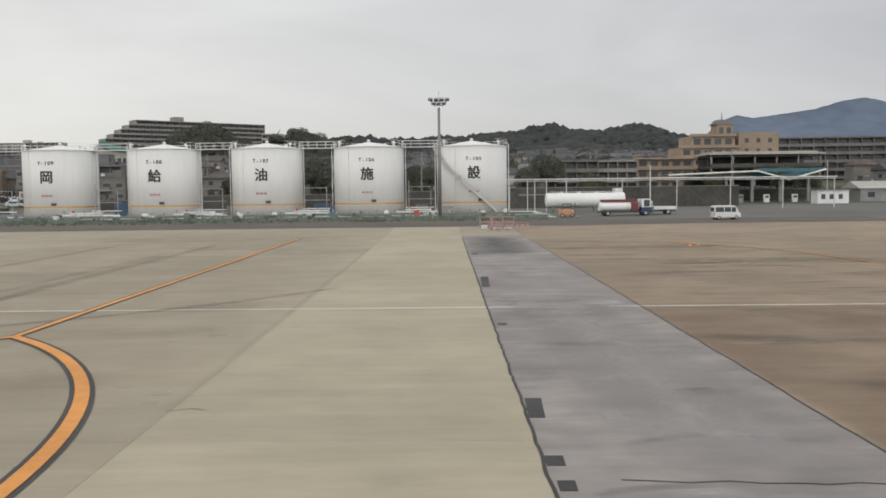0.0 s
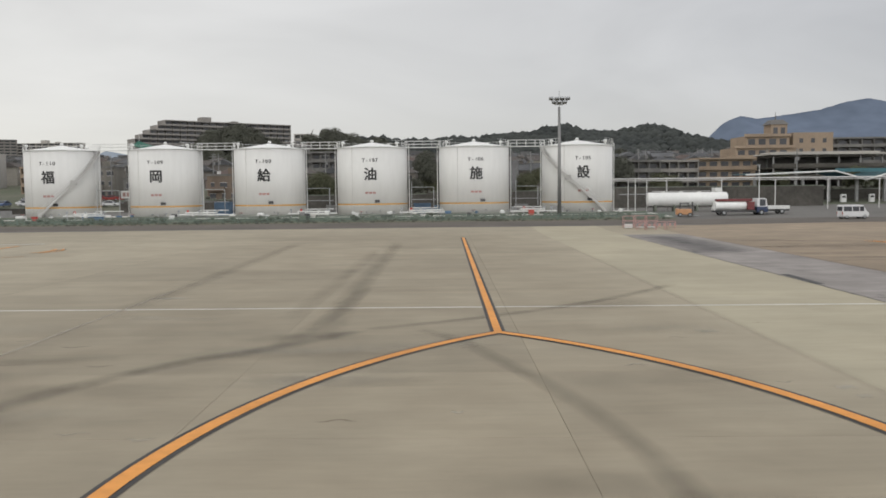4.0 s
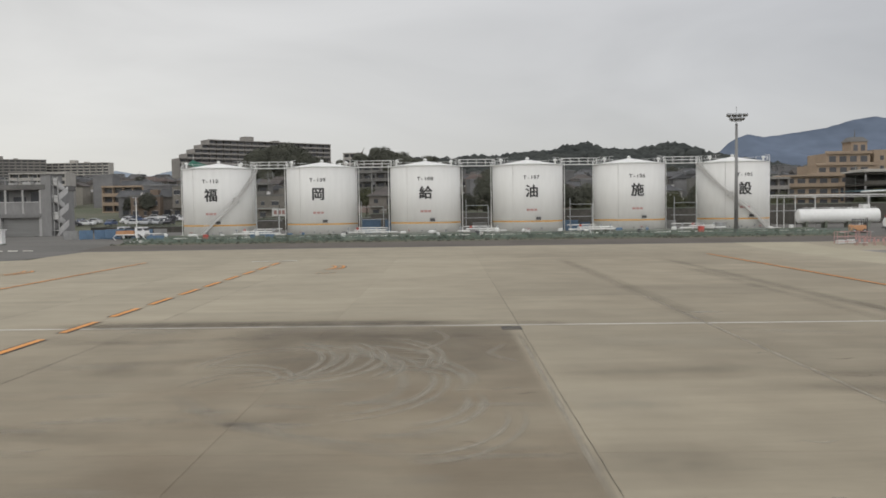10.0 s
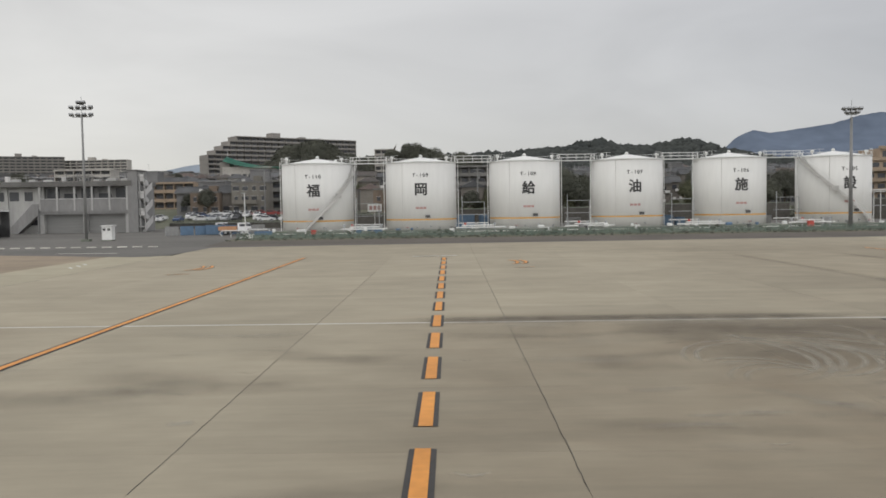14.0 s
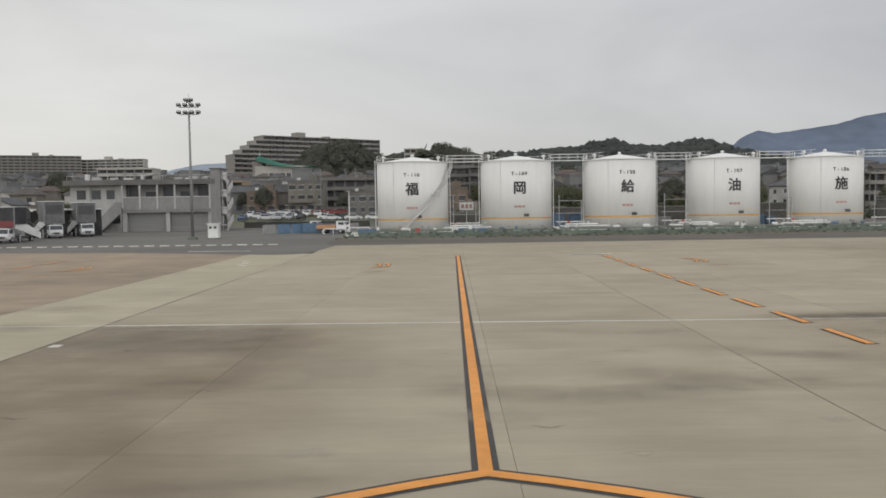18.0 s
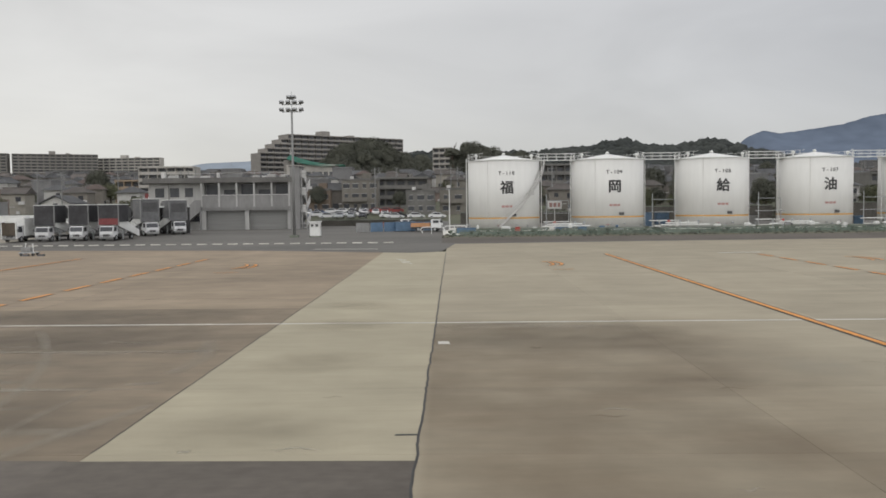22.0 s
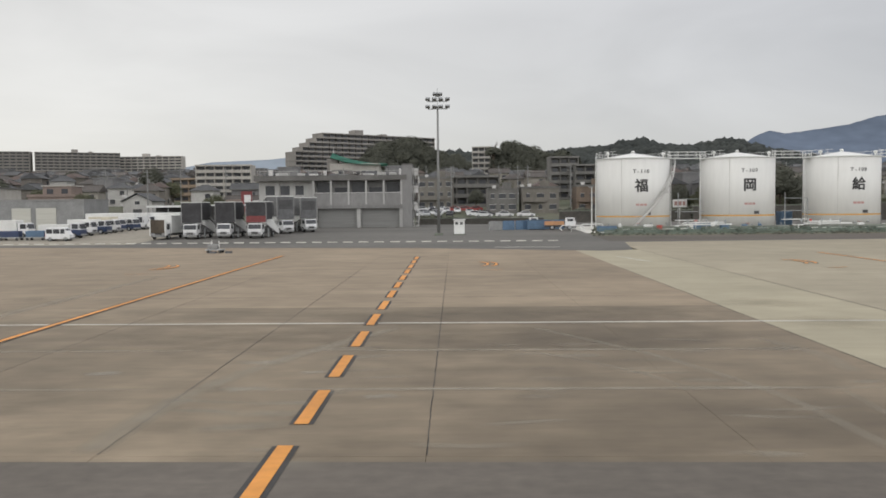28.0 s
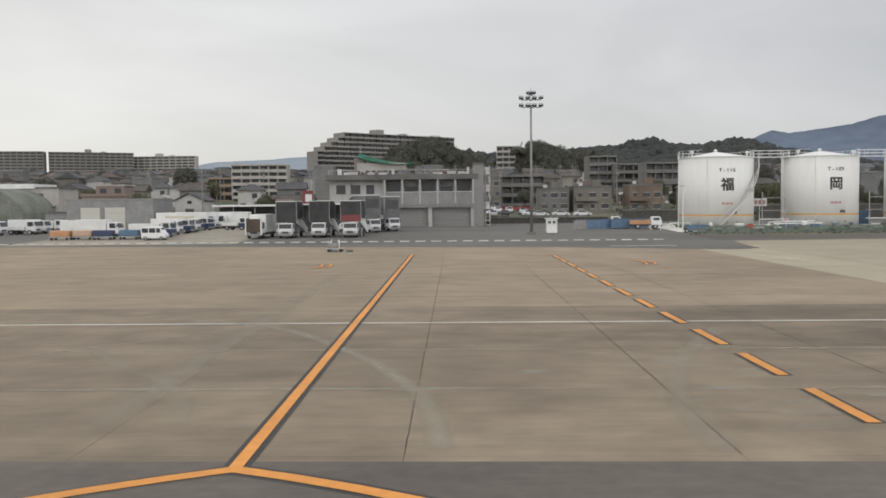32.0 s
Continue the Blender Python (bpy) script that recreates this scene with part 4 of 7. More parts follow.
for (xa, ya, *_), (xb, yb, *_) in zip(TANKS, TANKS[1:]):
    L = xb - xa - 2 * TR
    w = thing("roof_walkway", (xa + TR, (ya + yb) / 2 - 1.0, 12.0), "white steel footbridge with railings between two tank roofs", "walkway", "tank roof walkways")
    part("deck", boxes((-0.3, -0.45, 0, L + 0.3, 0.45, 0.12)), M_white, w)
    for yy in (-0.45, 0.45):
        for zz in (0.6, 1.1):
            part("rail", rods(((-0.3, yy, zz), (L + 0.3, yy, zz), 0.03), n=6), M_white, w)
        for k in range(5):
            xx = -0.25 + (L + 0.5) * k / 4
            part("rail_post", rods(((xx, yy, 0.1), (xx, yy, 1.1), 0.03), n=6), M_white, w)

# ---- floodlight masts ----


def floodlight_mast(x, y, top, tiers, thick, label):
    z0 = rise(x, y)
    m = thing("floodlight_mast", (x, y, z0), label, "floodlight mast", "apron floodlight masts")
    h = top - z0
    part("base_plate", boxes((-0.6, -0.6, -0.05, 0.6, 0.6, 0.35), bevel=0.04), M_bund, m)
    part("pole", rods(((0, 0, 0.3), (0, 0, h * 0.95), thick, 0.55 * thick), n=16), M_mast, m, smooth=True)
    part("lightning_rod", rods(((0, 0, h * 0.93), (0, 0, h + 1.6), 0.035), n=6), M_steel, m)
    for z, half, k in tiers:
        part("crossarm", boxes((-half, -0.08, h + z - 0.07, half, 0.08, h + z + 0.07)), M_steel, m)
        for i in range(k):
            xx = -half + 2 * half * i / (k - 1) if k > 1 else 0.0
            bm = bmesh.new()
            box(bm, -0.33, -0.3, -0.15, 0.33, 0.25, 0.17, bevel=0.06)
            bmesh.ops.transform(bm, matrix=pose(xx, -0.25, h + z + 0.28, -28, 0, 0), verts=bm.verts)
            lm = part("floodlight", bm, M_mast, m)
            bm = bmesh.new()
            box(bm, -0.28, -0.32, -0.11, 0.28, -0.302, 0.13)
            bmesh.ops.transform(bm, matrix=pose(xx, -0.25, h + z + 0.28, -28, 0, 0), verts=bm.verts)
            part("lamp_glass", bm, M_lampgl, lm)
    return m


floodlight_mast(-111.45, 146.9, 19.95, ((-1.3, 1.4, 4), (-0.25, 1.4, 4), (0.45, 0.35, 2)), 0.23, "tall grey floodlight mast with three tiers of lamps")
floodlight_mast(-0.5, 145.8, 17.7, ((-0.5, 0.75, 3), (0.05, 1.2, 4)), 0.31, "grey floodlight mast standing before the end tank")

# white cabinet beside the mast
c = thing("control_cabinet", (-108.5, 147.6, rise(0, 147.6)), "white metal control cabinet on the asphalt", "cabinet")
part("body", boxes((-0.75, -0.6, 0.15, 0.75, 0.6, 2.15), bevel=0.03), M_white, c)
part("plinth", boxes((-0.85, -0.7, -0.05, 0.85, 0.7, 0.15)), M_bund, c)
part("roof", boxes((-0.9, -0.75, 2.15, 0.9, 0.75, 2.27)), M_white, c)
for xx in (-0.38, 0.3):
    part("vent_opening", boxes((xx - 0.2, -0.62, 1.5, xx + 0.2, -0.6, 1.85)), M_dark, c)


def lamp_post(x, y, h=6.6, lab="slim white lamp post with a small light on top"):
    z = rise(x, y)
    p = thing("lamp_post", (x, y, z), lab, "lamp post", "white lamp posts")
    part("pole", rods(((0, 0, 0), (0, 0, h), 0.09, 0.06), n=8), M_white, p)
    part("head", boxes((-0.45, -0.14, h - 0.02, 0.2, 0.14, h + 0.12), bevel=0.03), M_steel, p)


lamp_post(-89.0, 149.8)
lamp_post(91.6, 221, 9.0)
lamp_post(33.5, 158, 7.5)

# ---- buildings ----


def window(parent, x, y, z, w, h, frame_mat=None, name="window"):
    """A dark pane, set in the wall's face that looks towards the apron."""
    return part(name, boxes((x - w / 2, y - 0.03, z, x + w / 2, y + 0.05, z + h)), M_win, parent)


# station building with two garage shutters and a gallery
b = thing("station_building", (-117.6, 183.0, 0.9), "two-storey grey rendered building with a gallery over two shutters", "building")
part("wall", boxes((-27.5, 1.6, 0, -17.0, 13, 8.8)), M_wallw, b, "pale rendered wing")
part("wall", boxes((-17.0, 2.2, 0, 0, 13, 8.8)), M_wallg, b)
part("roof", boxes((-28.0, -0.3, 8.8, 0.2, 13.5, 9.75)), M_roofd, b, "dark flat roof with a deep fascia")
part("gallery_floor", boxes((-17.2, 0.0, 3.85, -0.6, 2.2, 4.05)), M_wallg, b)
part("gallery_parapet", boxes((-17.2, -0.12, 4.05, -0.6, 0.1, 6.45)), M_wallg, b)
for k in range(6):
    xx = -17.1 + 16.3 * k / 5
    part("column", boxes((xx - 0.16, -0.2, 4.3, xx + 0.16, 0.02, 8.8)), M_wallw, b)
for k in range(5):
    xx = -15.5 + 3.26 * k
    window(b, xx, 2.18, 5.0 if k % 2 else 6.0, 2.4, 2.5)
part("pier", boxes((-9.1, 0.0, 0, -8.4, 2.2, 3.85)), M_wallw, b)
part("pier", boxes((-17.2, 0.0, 0, -16.4, 2.2, 3.85)), M_wallw, b)
part("pier", boxes((-1.2, 0.0, 0, -0.6, 2.2, 3.85)), M_wallw, b)
for x0, x1 in ((-16.4, -9.1), (-8.4, -1.2)):
    sh = part("shutter", boxes((x0, 0.9, 0, x1, 1.0, 3.85)), M_shut, b, "closed grey roller shutter")
    for k in range(12):
        part("slat", boxes((x0 + 0.05, 0.87, 0.12 + 0.31 * k, x1 - 0.05, 0.9, 0.36 + 0.31 * k)), M_shut, sh)
for xx, w in ((-25.4, 1.7), (-22.6, 1.7), (-19.9, 1.5)):
    window(b, xx, 1.57, 6.2, w, 1.7)
window(b, -19.0, 1.57, 1.6, 1.9, 1.0)
part("pier", boxes((-24.3, 1.2, 0, -23.7, 1.7, 8.8)), M_wallw, b)
# outside stair to the gallery
part("stair_flank", prism([(-0.6, 0), (1.6, 0), (1.6, 4.6), (-0.6, 4.6)], -17.4, -17.2), M_wallg, b)
bm = bmesh.new()
vs = [bm.verts.new(p) for p in ((-22.5, -0.3, 0.0), (-21.4, -0.3, 0.0), (-17.2, -0.3, 3.7), (-17.2, -0.3, 5.6), (-18.4, -0.3, 5.6), (-22.5, -0.3, 1.4))]
f = bm.faces.new(vs)
r = bmesh.ops.extrude_face_region(bm, geom=[f])
bmesh.ops.translate(bm, verts=[v for v in r["geom"] if isinstance(v, bmesh.types.BMVert)], vec=(0, 1.5, 0))
bmesh.ops.recalc_face_normals(bm, faces=bm.faces)
part("stair_parapet", bm, M_wallg, b, "solid grey stair parapet")
# stair tower at the end
part("tower", boxes((-0.6, -0.2, 0, 1.2, 5, 11.5)), M_wallg, b)
part("tower_cap", boxes((-0.75, -0.35, 11.5, 1.35, 5.2, 11.75)), M_roofd, b)
for k in range(3):
    z = 0.3 + 3.2 * k
    part("stair_parapet", prism([(0.5, z), (4.7, z + 1.6), (4.7, z + 2.75), (0.5, z + 1.15)], 2.28, 2.42), M_stairw, b, "white sloping stair parapet")
    part("stair_flight", prism([(0.5, z), (4.7, z + 1.6), (4.7, z + 1.4), (0.5, z - 0.2)], 1.75, 2.28), M_wallw, b)
    part("stair_parapet", prism([(4.7, z + 1.6), (0.5, z + 3.2), (0.5, z + 4.3), (4.7, z + 2.7)], 1.62, 1.74), M_stairw, b, "white sloping stair parapet")
    part("stair_flight", prism([(4.7, z + 1.6), (0.5, z + 3.2), (0.5, z + 3.0), (4.7, z + 1.4)], 1.22, 1.62), M_wallw, b)
    part("landing_parapet", boxes((1.25, 0.3, z + 2.9, 2.42, 0.44, z + 4.2)), M_stairw, b)
for xx in (1.4, 2.3):
    part("stair_post", boxes((xx, 0.3, 0, xx + 0.14, 0.44, 11.2)), M_wallw, b)
for k in range(4):
    part("stair_landing", boxes((1.2, 0.2, 1.0 + 3.1 * k, 2.4, 1.4, 1.15 + 3.1 * k)), M_wallw, b)
part("gallery_coping", boxes((-17.25, -0.18, 6.45, -0.55, 0.14, 6.55)), M_stairw, b)
part("beam", boxes((-17.2, -0.2, 3.6, -0.6, 0.0, 3.84)), M_wallg, b)
# things on its flat roof
for xx, yy, w, h in ((-26.5, 6, 0.7, 1.3), (-25.4, 7, 0.9, 0.7), (-18.6, 5, 1.6, 0.5), (-16.2, 7.5, 0.5, 1.2), (-7.2, 6.5, 0.8, 0.5), (-3.4, 6.0, 1.2, 0.7), (-1.6, 8.0, 0.4, 1.5)):
    part("roof_unit", boxes((xx, yy, 9.75, xx + w, yy + 0.9, 9.75 + h), bevel=0.04), M_stairw, b, "white air-conditioning unit")
for xx in (-27.4, -21.5, -15.5, -9.6, -4.4, -0.4):
    part("rail_post", rods(((xx, 0.1, 9.7), (xx, 0.1, 10.6), 0.04), n=5), M_wallw, b)
part("roof_rail", rods(((-27.4, 0.1, 10.55), (-0.4, 0.1, 10.55), 0.035), n=5), M_wallw, b)
bm = tube([Vector((-12.6 + 4.6 * math.cos(math.pi * k / 16), 9, 9.75 + 1.25 * math.sin(math.pi * k / 16))) for k in range(17)], 0.16)
part("roof_arch", bm, M_roofd, b, "low dark arched roof light")
for xx, s in ((-24, 0.5), (-8.2, 0.35), (-5.5, 0.5), (-3.1, 0.4), (-20.5, 0.4)):
    part("roof_unit", boxes((xx, 3, 9.75, xx + 1.6 * s * 2, 4.2, 9.75 + 1.3 * s), bevel=0.05), M_wallw, b)

# garage with two cream shutters
g = thing("garage", (-186.3, 187.0, 0.9), "low grey garage block with two cream roller shutters", "garage")
part("wall", boxes((-9, 0, 0, 7.4, 12, 5.5)), M_greyp, g)
part("parapet", boxes((-9.1, -0.1, 5.5, 7.5, 12.1, 5.85)), M_wallg, g)
for x0, x1 in ((-6.3, -2.7), (-1.7, 2.1)):
    sh = part("shutter", boxes((x0, -0.12, 0.0, x1, 0.02, 4.2)), M_shutw, g, "closed cream roller shutter")
    for k in range(13):
        part("slat", boxes((x0 + 0.05, -0.15, 0.1 + 0.31 * k, x1 - 0.05, -0.12, 0.36 + 0.31 * k)), M_shutw, sh)
part("annex", boxes((-13.5, 1.0, 0, -9, 10, 3.3)), M_wallg, g, "low grey annex")
part("annex_roof", boxes((-14, 0.7, 3.3, -8.9, 10.2, 3.5)), M_roofd, g)
window(g, -10.2, 0.98, 1.3, 0.9, 0.9)

# arched hangar and a white two-storey house at the far end
h = thing("arched_hangar", (-216.5, 196, 0.9), "grey-green arched metal hangar end", "hangar")
pts = [(8.5 * math.cos(math.pi * k / 20), 2.2 + 6.2 * math.sin(math.pi * k / 20)) for k in range(21)]
bm = bmesh.new()
lo = [bm.verts.new((x, 0, z)) for x, z in [(8.5, 0)] + pts + [(-8.5, 0)]]
hi = [bm.verts.new((x, 16, z)) for x, z in [(8.5, 0)] + pts + [(-8.5, 0)]]
bm.faces.new(lo)
bm.faces.new(hi[::-1])
for i in range(len(lo) - 1):
    bm.faces.new((lo[i], hi[i], hi[i + 1], lo[i + 1]))
bmesh.ops.recalc_face_normals(bm, faces=bm.faces)
part("shell", bm, M_bund, h)
for k in range(5):
    xx = -6 + 3 * k
    part("wall_rib", boxes((xx - 0.06, -0.06, 0, xx + 0.06, 0, 6.0)), M_greyp, h)
h = thing("white_workshop", (-213, 211, 1.1), "white two-storey workshop with a flat roof", "building")
part("wall", boxes((-14, 0, 0, 5.6, 10, 8.3)), M_apt2, h)
part("roof", boxes((-14.3, -0.4, 8.3, 0.6, 10.3, 9.3)), M_white, h)
part("roof", boxes((0.6, -0.2, 8.3, 5.9, 10.3, 8.6)), M_roofd, h)
for xx in (-11, -8, -1.4, 1.4):
    window(h, xx, 0, 5.3, 1.7, 1.9)
part("shutter", boxes((-0.8, -0.08, 0, 4.6, 0.02, 3.9)), M_shutw, h)
part("awning", boxes((-0.9, -0.9, 4.3, 5.0, 0, 4.6)), M_greyp, h)


def apartment(x, y, base, w, d, storeys, bays, label, turn=0.0, wall=None, step=0, rooms=True, pent=True, sh=2.95):
    """A slab block: storeys of balconies between dividing fins, recess walls coloured dark for shade, with panes, a
    roof edge and a lift house.
    step: how many bays of the upper storeys step back at the left end."""
    wall = wall or M_apt
    b = thing("apartment_block", (x, y, base), label, "apartment building", "apartment blocks on the rise", turn=turn)
    bw = w / bays
    for k in range(storeys):
        x0 = max(0, step - (storeys - 1 - k)) * bw if step else 0
        z = sh * k
        # wall behind the balcony, its shade painted in
        part("storey_wall", boxes((x0, 1.5, z, w, d, z + sh)), M_apt_shade, b)
        part("balcony", boxes((x0, 0, z, w, 0.18, z + 1.12), (x0, 0.18, z, w, 1.5, z + 0.2)), wall, b)
        part("end_wall", boxes((x0 - 0.3, 0, z, x0, d, z + sh)), wall, b)
        part("end_wall", boxes((w, 0, z, w + 0.3, d, z + sh)), wall, b)
        if y > 450:
            n = int((w - x0) / bw + 0.01)
            q = part("window_strip", boxes(*[(x0 + (i + 0.18) * bw, 1.44, z + 0.35, x0 + (i + 0.82) * bw, 1.52, z + 2.35) for i in range(n)]), M_win, b)
            q["kind"] = "stuff"
            # stepped block: thin fins take the painted shade tone too
            fw = 0.07 if step else 0.2
            q = part("fin_strip", boxes(*[(x0 + i * bw - fw, 0.1, z, x0 + i * bw + fw, 1.5, z + sh) for i in range(1, n)]), M_apt_shade if step else wall, b)
            q["kind"] = "stuff"
        elif rooms:
            i = 0
            while x0 + (i + 1) * bw <= w + 0.01:
                xx = x0 + i * bw
                if i:
                    part("fin", boxes((xx - 0.14, 0.1, z + 0.0, xx + 0.14, 1.5, z + sh)), wall, b)
                part("window", boxes((xx + 0.18 * bw, 1.44, z + 0.35, xx + 0.82 * bw, 1.52, z + 2.35)), M_win, b)
                i += 1
    if step:
        for k in range(storeys):
            x0 = max(0, step - (storeys - 1 - k)) * bw
            part("roof", boxes((x0 - 0.3, 0, sh * (k + 1) - 0.02, x0 + bw, d, sh * (k + 1) + 0.35)), wall, b)
    x0 = step * bw if step else 0
    part("roof", boxes((x0 - 0.4, -0.2, sh * storeys, w + 0.4, d + 0.2, sh * storeys + 0.6)), wall, b)
    if pent:
        part("lift_house", boxes((w * 0.42, 3, sh * storeys, w * 0.42 + 6, d - 2, sh * storeys + 3.6)), wall, b)
        part("roof_tank", boxes((w * 0.62, 4, sh * storeys, w * 0.62 + 4, d - 3, sh * storeys + 1.8)), wall, b)
    return b


apartment(-198.5, 543, 17.0, 106, 13, 11, 22, "long stepped ten-storey concrete apartment block on the rise", 38, step=4)
apartment(-553, 828, 26, 52, 12, 11, 9, "grid-fronted concrete apartment block far behind the houses", 12, pent=False)
apartment(-498, 842, 25.8, 76, 12, 11, 14, "grid-fronted nine-storey apartment block far behind the houses", 24)
apartment(-443, 890, 29, 71, 12, 9, 11, "long pale seven-storey apartment block far behind the houses", -3, wall=M_apt2)
apartment(-200.6, 338, 5.4, 19.6, 11, 6, 6, "cream six-storey apartment house among the houses", 4, wall=M_apt2, pent=False, sh=2.4)
apartment(-210, 340, 6.2, 8.6, 10, 3, 3, "tan three-storey apartment house among the houses", 2, wall=M_pink, pent=False)
apartment(-93.5, 490, 12.0, 9.6, 12, 8, 3, "narrow pale apartment tower beside tall trees", -6, wall=M_apt2, pent=False)
apartment(-72.5, 322, 6.0, 9.2, 10, 5, 3, "dark four-storey apartment house under the wooded hill", 0, wall=M_hgrey, pent=False)
apartment(-64.5, 318, 6.0, 9.6, 10, 4, 3, "brown-grey apartment house under the wooded hill", 0, wall=M_hgrey, pent=False)
apartment(-109.5, 276, 4.0, 15.5, 9, 3, 5, "long low grey apartment house with a flat roof", 2, wall=M_hgrey, pent=False)
apartment(-58, 300, 5.5, 14, 9, 4, 5, "grey apartment house seen between the tanks", 3, wall=M_hgrey, pent=False)
apartment(-152, 300, 4.5, 13, 9, 3, 4, "brown low apartment house among the houses", -3, wall=M_pink, pent=False)
apartment(30.5, 262, 3.4, 15, 10, 3, 5, "dark grey apartment house below the wooded hill", 2, wall=M_hgrey, pent=False)
apartment(46.5, 266, 3.4, 11, 10, 3, 4, "grey apartment house below the wooded hill", 2, wall=M_apt, pent=False)
pd = thing("parking_deck", (77.2, 262, 3.5), "open parking deck with dark storeys and a pale roof edge", "car park")
part("back_wall", boxes((0.5, 12, 0, 32, 12.4, 10.6)), M_roofd, pd)
for k in range(4):
    part("deck_slab", boxes((0.3, 0.3, 3.25 * k - 0.1, 32, 12, 3.25 * k + 0.25)), M_wallbr, pd)
    if k < 3:
        part("parapet", boxes((0.1, 0, 3.25 * k + 0.25, 32.2, 0.3, 3.25 * k + 1.3)), M_wallbr, pd, "brown-grey parapet")
for k in range(6):
    part("column", boxes((0.4 + 6.2 * k, 0.32, 0.25, 0.8 + 6.2 * k, 0.72, 10.2)), M_wallg, pd)
part("roof", boxes((-0.6, -0.6, 10.3, 32.8, 12.6, 10.75)), M_apt2, pd, "pale roof edge")
part("roof_rim", boxes((1.0, 0.5, 10.75, 31.0, 11.5, 11.2)), M_apt2, pd)
apartment(124, 330, 7.0, 60, 12, 5, 14, "dark grey apartment block with open decks", -4, wall=M_hgrey, pent=False)

# terraced tan building with a turret
p = thing("terraced_building", (78.5, 295, 4.8), "tan terraced apartment building with a square turret on top", "apartment building")
for k, (x0, x1, z0, z1) in enumerate(((-18, 19, 0, 6.2), (-2.5, 19.5, 6.2, 9.4), (0.5, 19.3, 9.4, 12.7), (4.0, 18.2, 12.7, 16.4))):
    part("storey_wall", boxes((x0, 0.6 * k, z0, x1, 16, z1)), M_pink, p)
    part("terrace_edge", boxes((x0 - 0.5, 0.6 * k - 0.7, z1 - 0.25, x1 + 0.3, 0.6 * k, z1 + 0.65)), M_pink, p)
    n = int((x1 - x0) / 3.4)
    for i in range(n):
        xx = x0 + 1.9 + 3.4 * i
        part("window", boxes((xx - 1.1, 0.6 * k - 0.05, z0 + 0.9, xx + 1.1, 0.6 * k + 0.02, z1 - 0.9)), M_win, p)
part("tower_wall", boxes((19.5, 2, 0, 32.5, 16, 17.4)), M_pink, p)
for k in range(4):
    for i in range(3):
        part("window", boxes((21.5 + 3.8 * i, 1.95, 4.2 + 3.3 * k, 22.7 + 3.8 * i, 2.02, 5.6 + 3.3 * k)), M_win, p)
part("turret", boxes((13.0, 4, 16.4, 18.3, 10, 20.3)), M_pink, p)
bm = bmesh.new()
bmesh.ops.create_cone(bm, cap_ends=True, segments=4, radius1=4.6, radius2=2.6, depth=1.6, matrix=pose(15.6, 7, 21.0, 0, 0, 45))
part("turret_roof", bm, M_roofd, p, "dark pyramid roof on the turret")
part("turret_spire", rods(((15.6, 7, 21.5), (15.6, 7, 24.4), 0.25, 0.05)), M_roofd, p)
for i in range(2):
    part("window", boxes((13.8 + 2.4 * i, 3.95, 17.2, 15.2 + 2.4 * i, 4.02, 19.2)), M_win, p)

# lower tan wing to its left
p = thing("tan_lowrise", (59.3, 273, 3.8), "tan low apartment wing with wide balconies", "apartment building")
for k in range(3):
    part("storey_wall", boxes((0, 1.2, 3.1 * k, 17, 9, 3.1 * k + 3.1)), M_pink, p)
    part("balcony", boxes((-0.2, 0, 3.1 * k, 17.2, 0.2, 3.1 * k + 1.1), (-0.2, 0.2, 3.1 * k, 17.2, 1.2, 3.1 * k + 0.2)), M_pink, p)
    for i in range(5):
        part("window", boxes((0.9 + 3.3 * i, 1.12, 3.1 * k + 0.4, 3.1 + 3.3 * i, 1.22, 3.1 * k + 2.5)), M_win, p)
part("roof", boxes((-0.4, -0.2, 9.3, 17.4, 9.2, 9.75)), M_pink, p)

# green-roofed hall
gh = thing("green_roof_hall", (-165, 440, 13.4), "hall with a sweeping green copper roof", "hall")
part("wall", boxes((0, 2, 0, 24, 16, 12)), M_apt2, gh)
part("wall", boxes((-1.5, 3, 0, 3.5, 12, 14.5)), M_apt, gh, "pale end tower")
bm = bmesh.new()
prev = None
for k in range(15):
    u = k / 14
    z = 17.6 - 5.4 * (1 - (1 - u) ** 2.2)
    row = [bm.verts.new((0.5 + 27 * u, yy, z - (0.0 if yy > 5 else 2.8 * (1 - u * 0.75)))) for yy in (0.0, 9.0, 18.0)]
    row[2].co.z -= 2.8 * (1 - u * 0.75)
    if prev:
        for i in range(2):
            bm.faces.new((prev[i], row[i], row[i + 1], prev[i + 1]))
    prev = row
bmesh.ops.solidify(bm, geom=list(bm.faces), thickness=0.4)
part("roof", bm, M_green, gh, "sweeping copper-green roof")
part("spire", rods(((1, 9, 17.4), (1, 9, 20.5), 0.12, 0.04)), M_white, gh)
for k in range(7):
    part("window", boxes((4.2 + 2.8 * k, 1.94, 5.5, 6.2 + 2.8 * k, 2.02, 8.5)), M_win, gh)


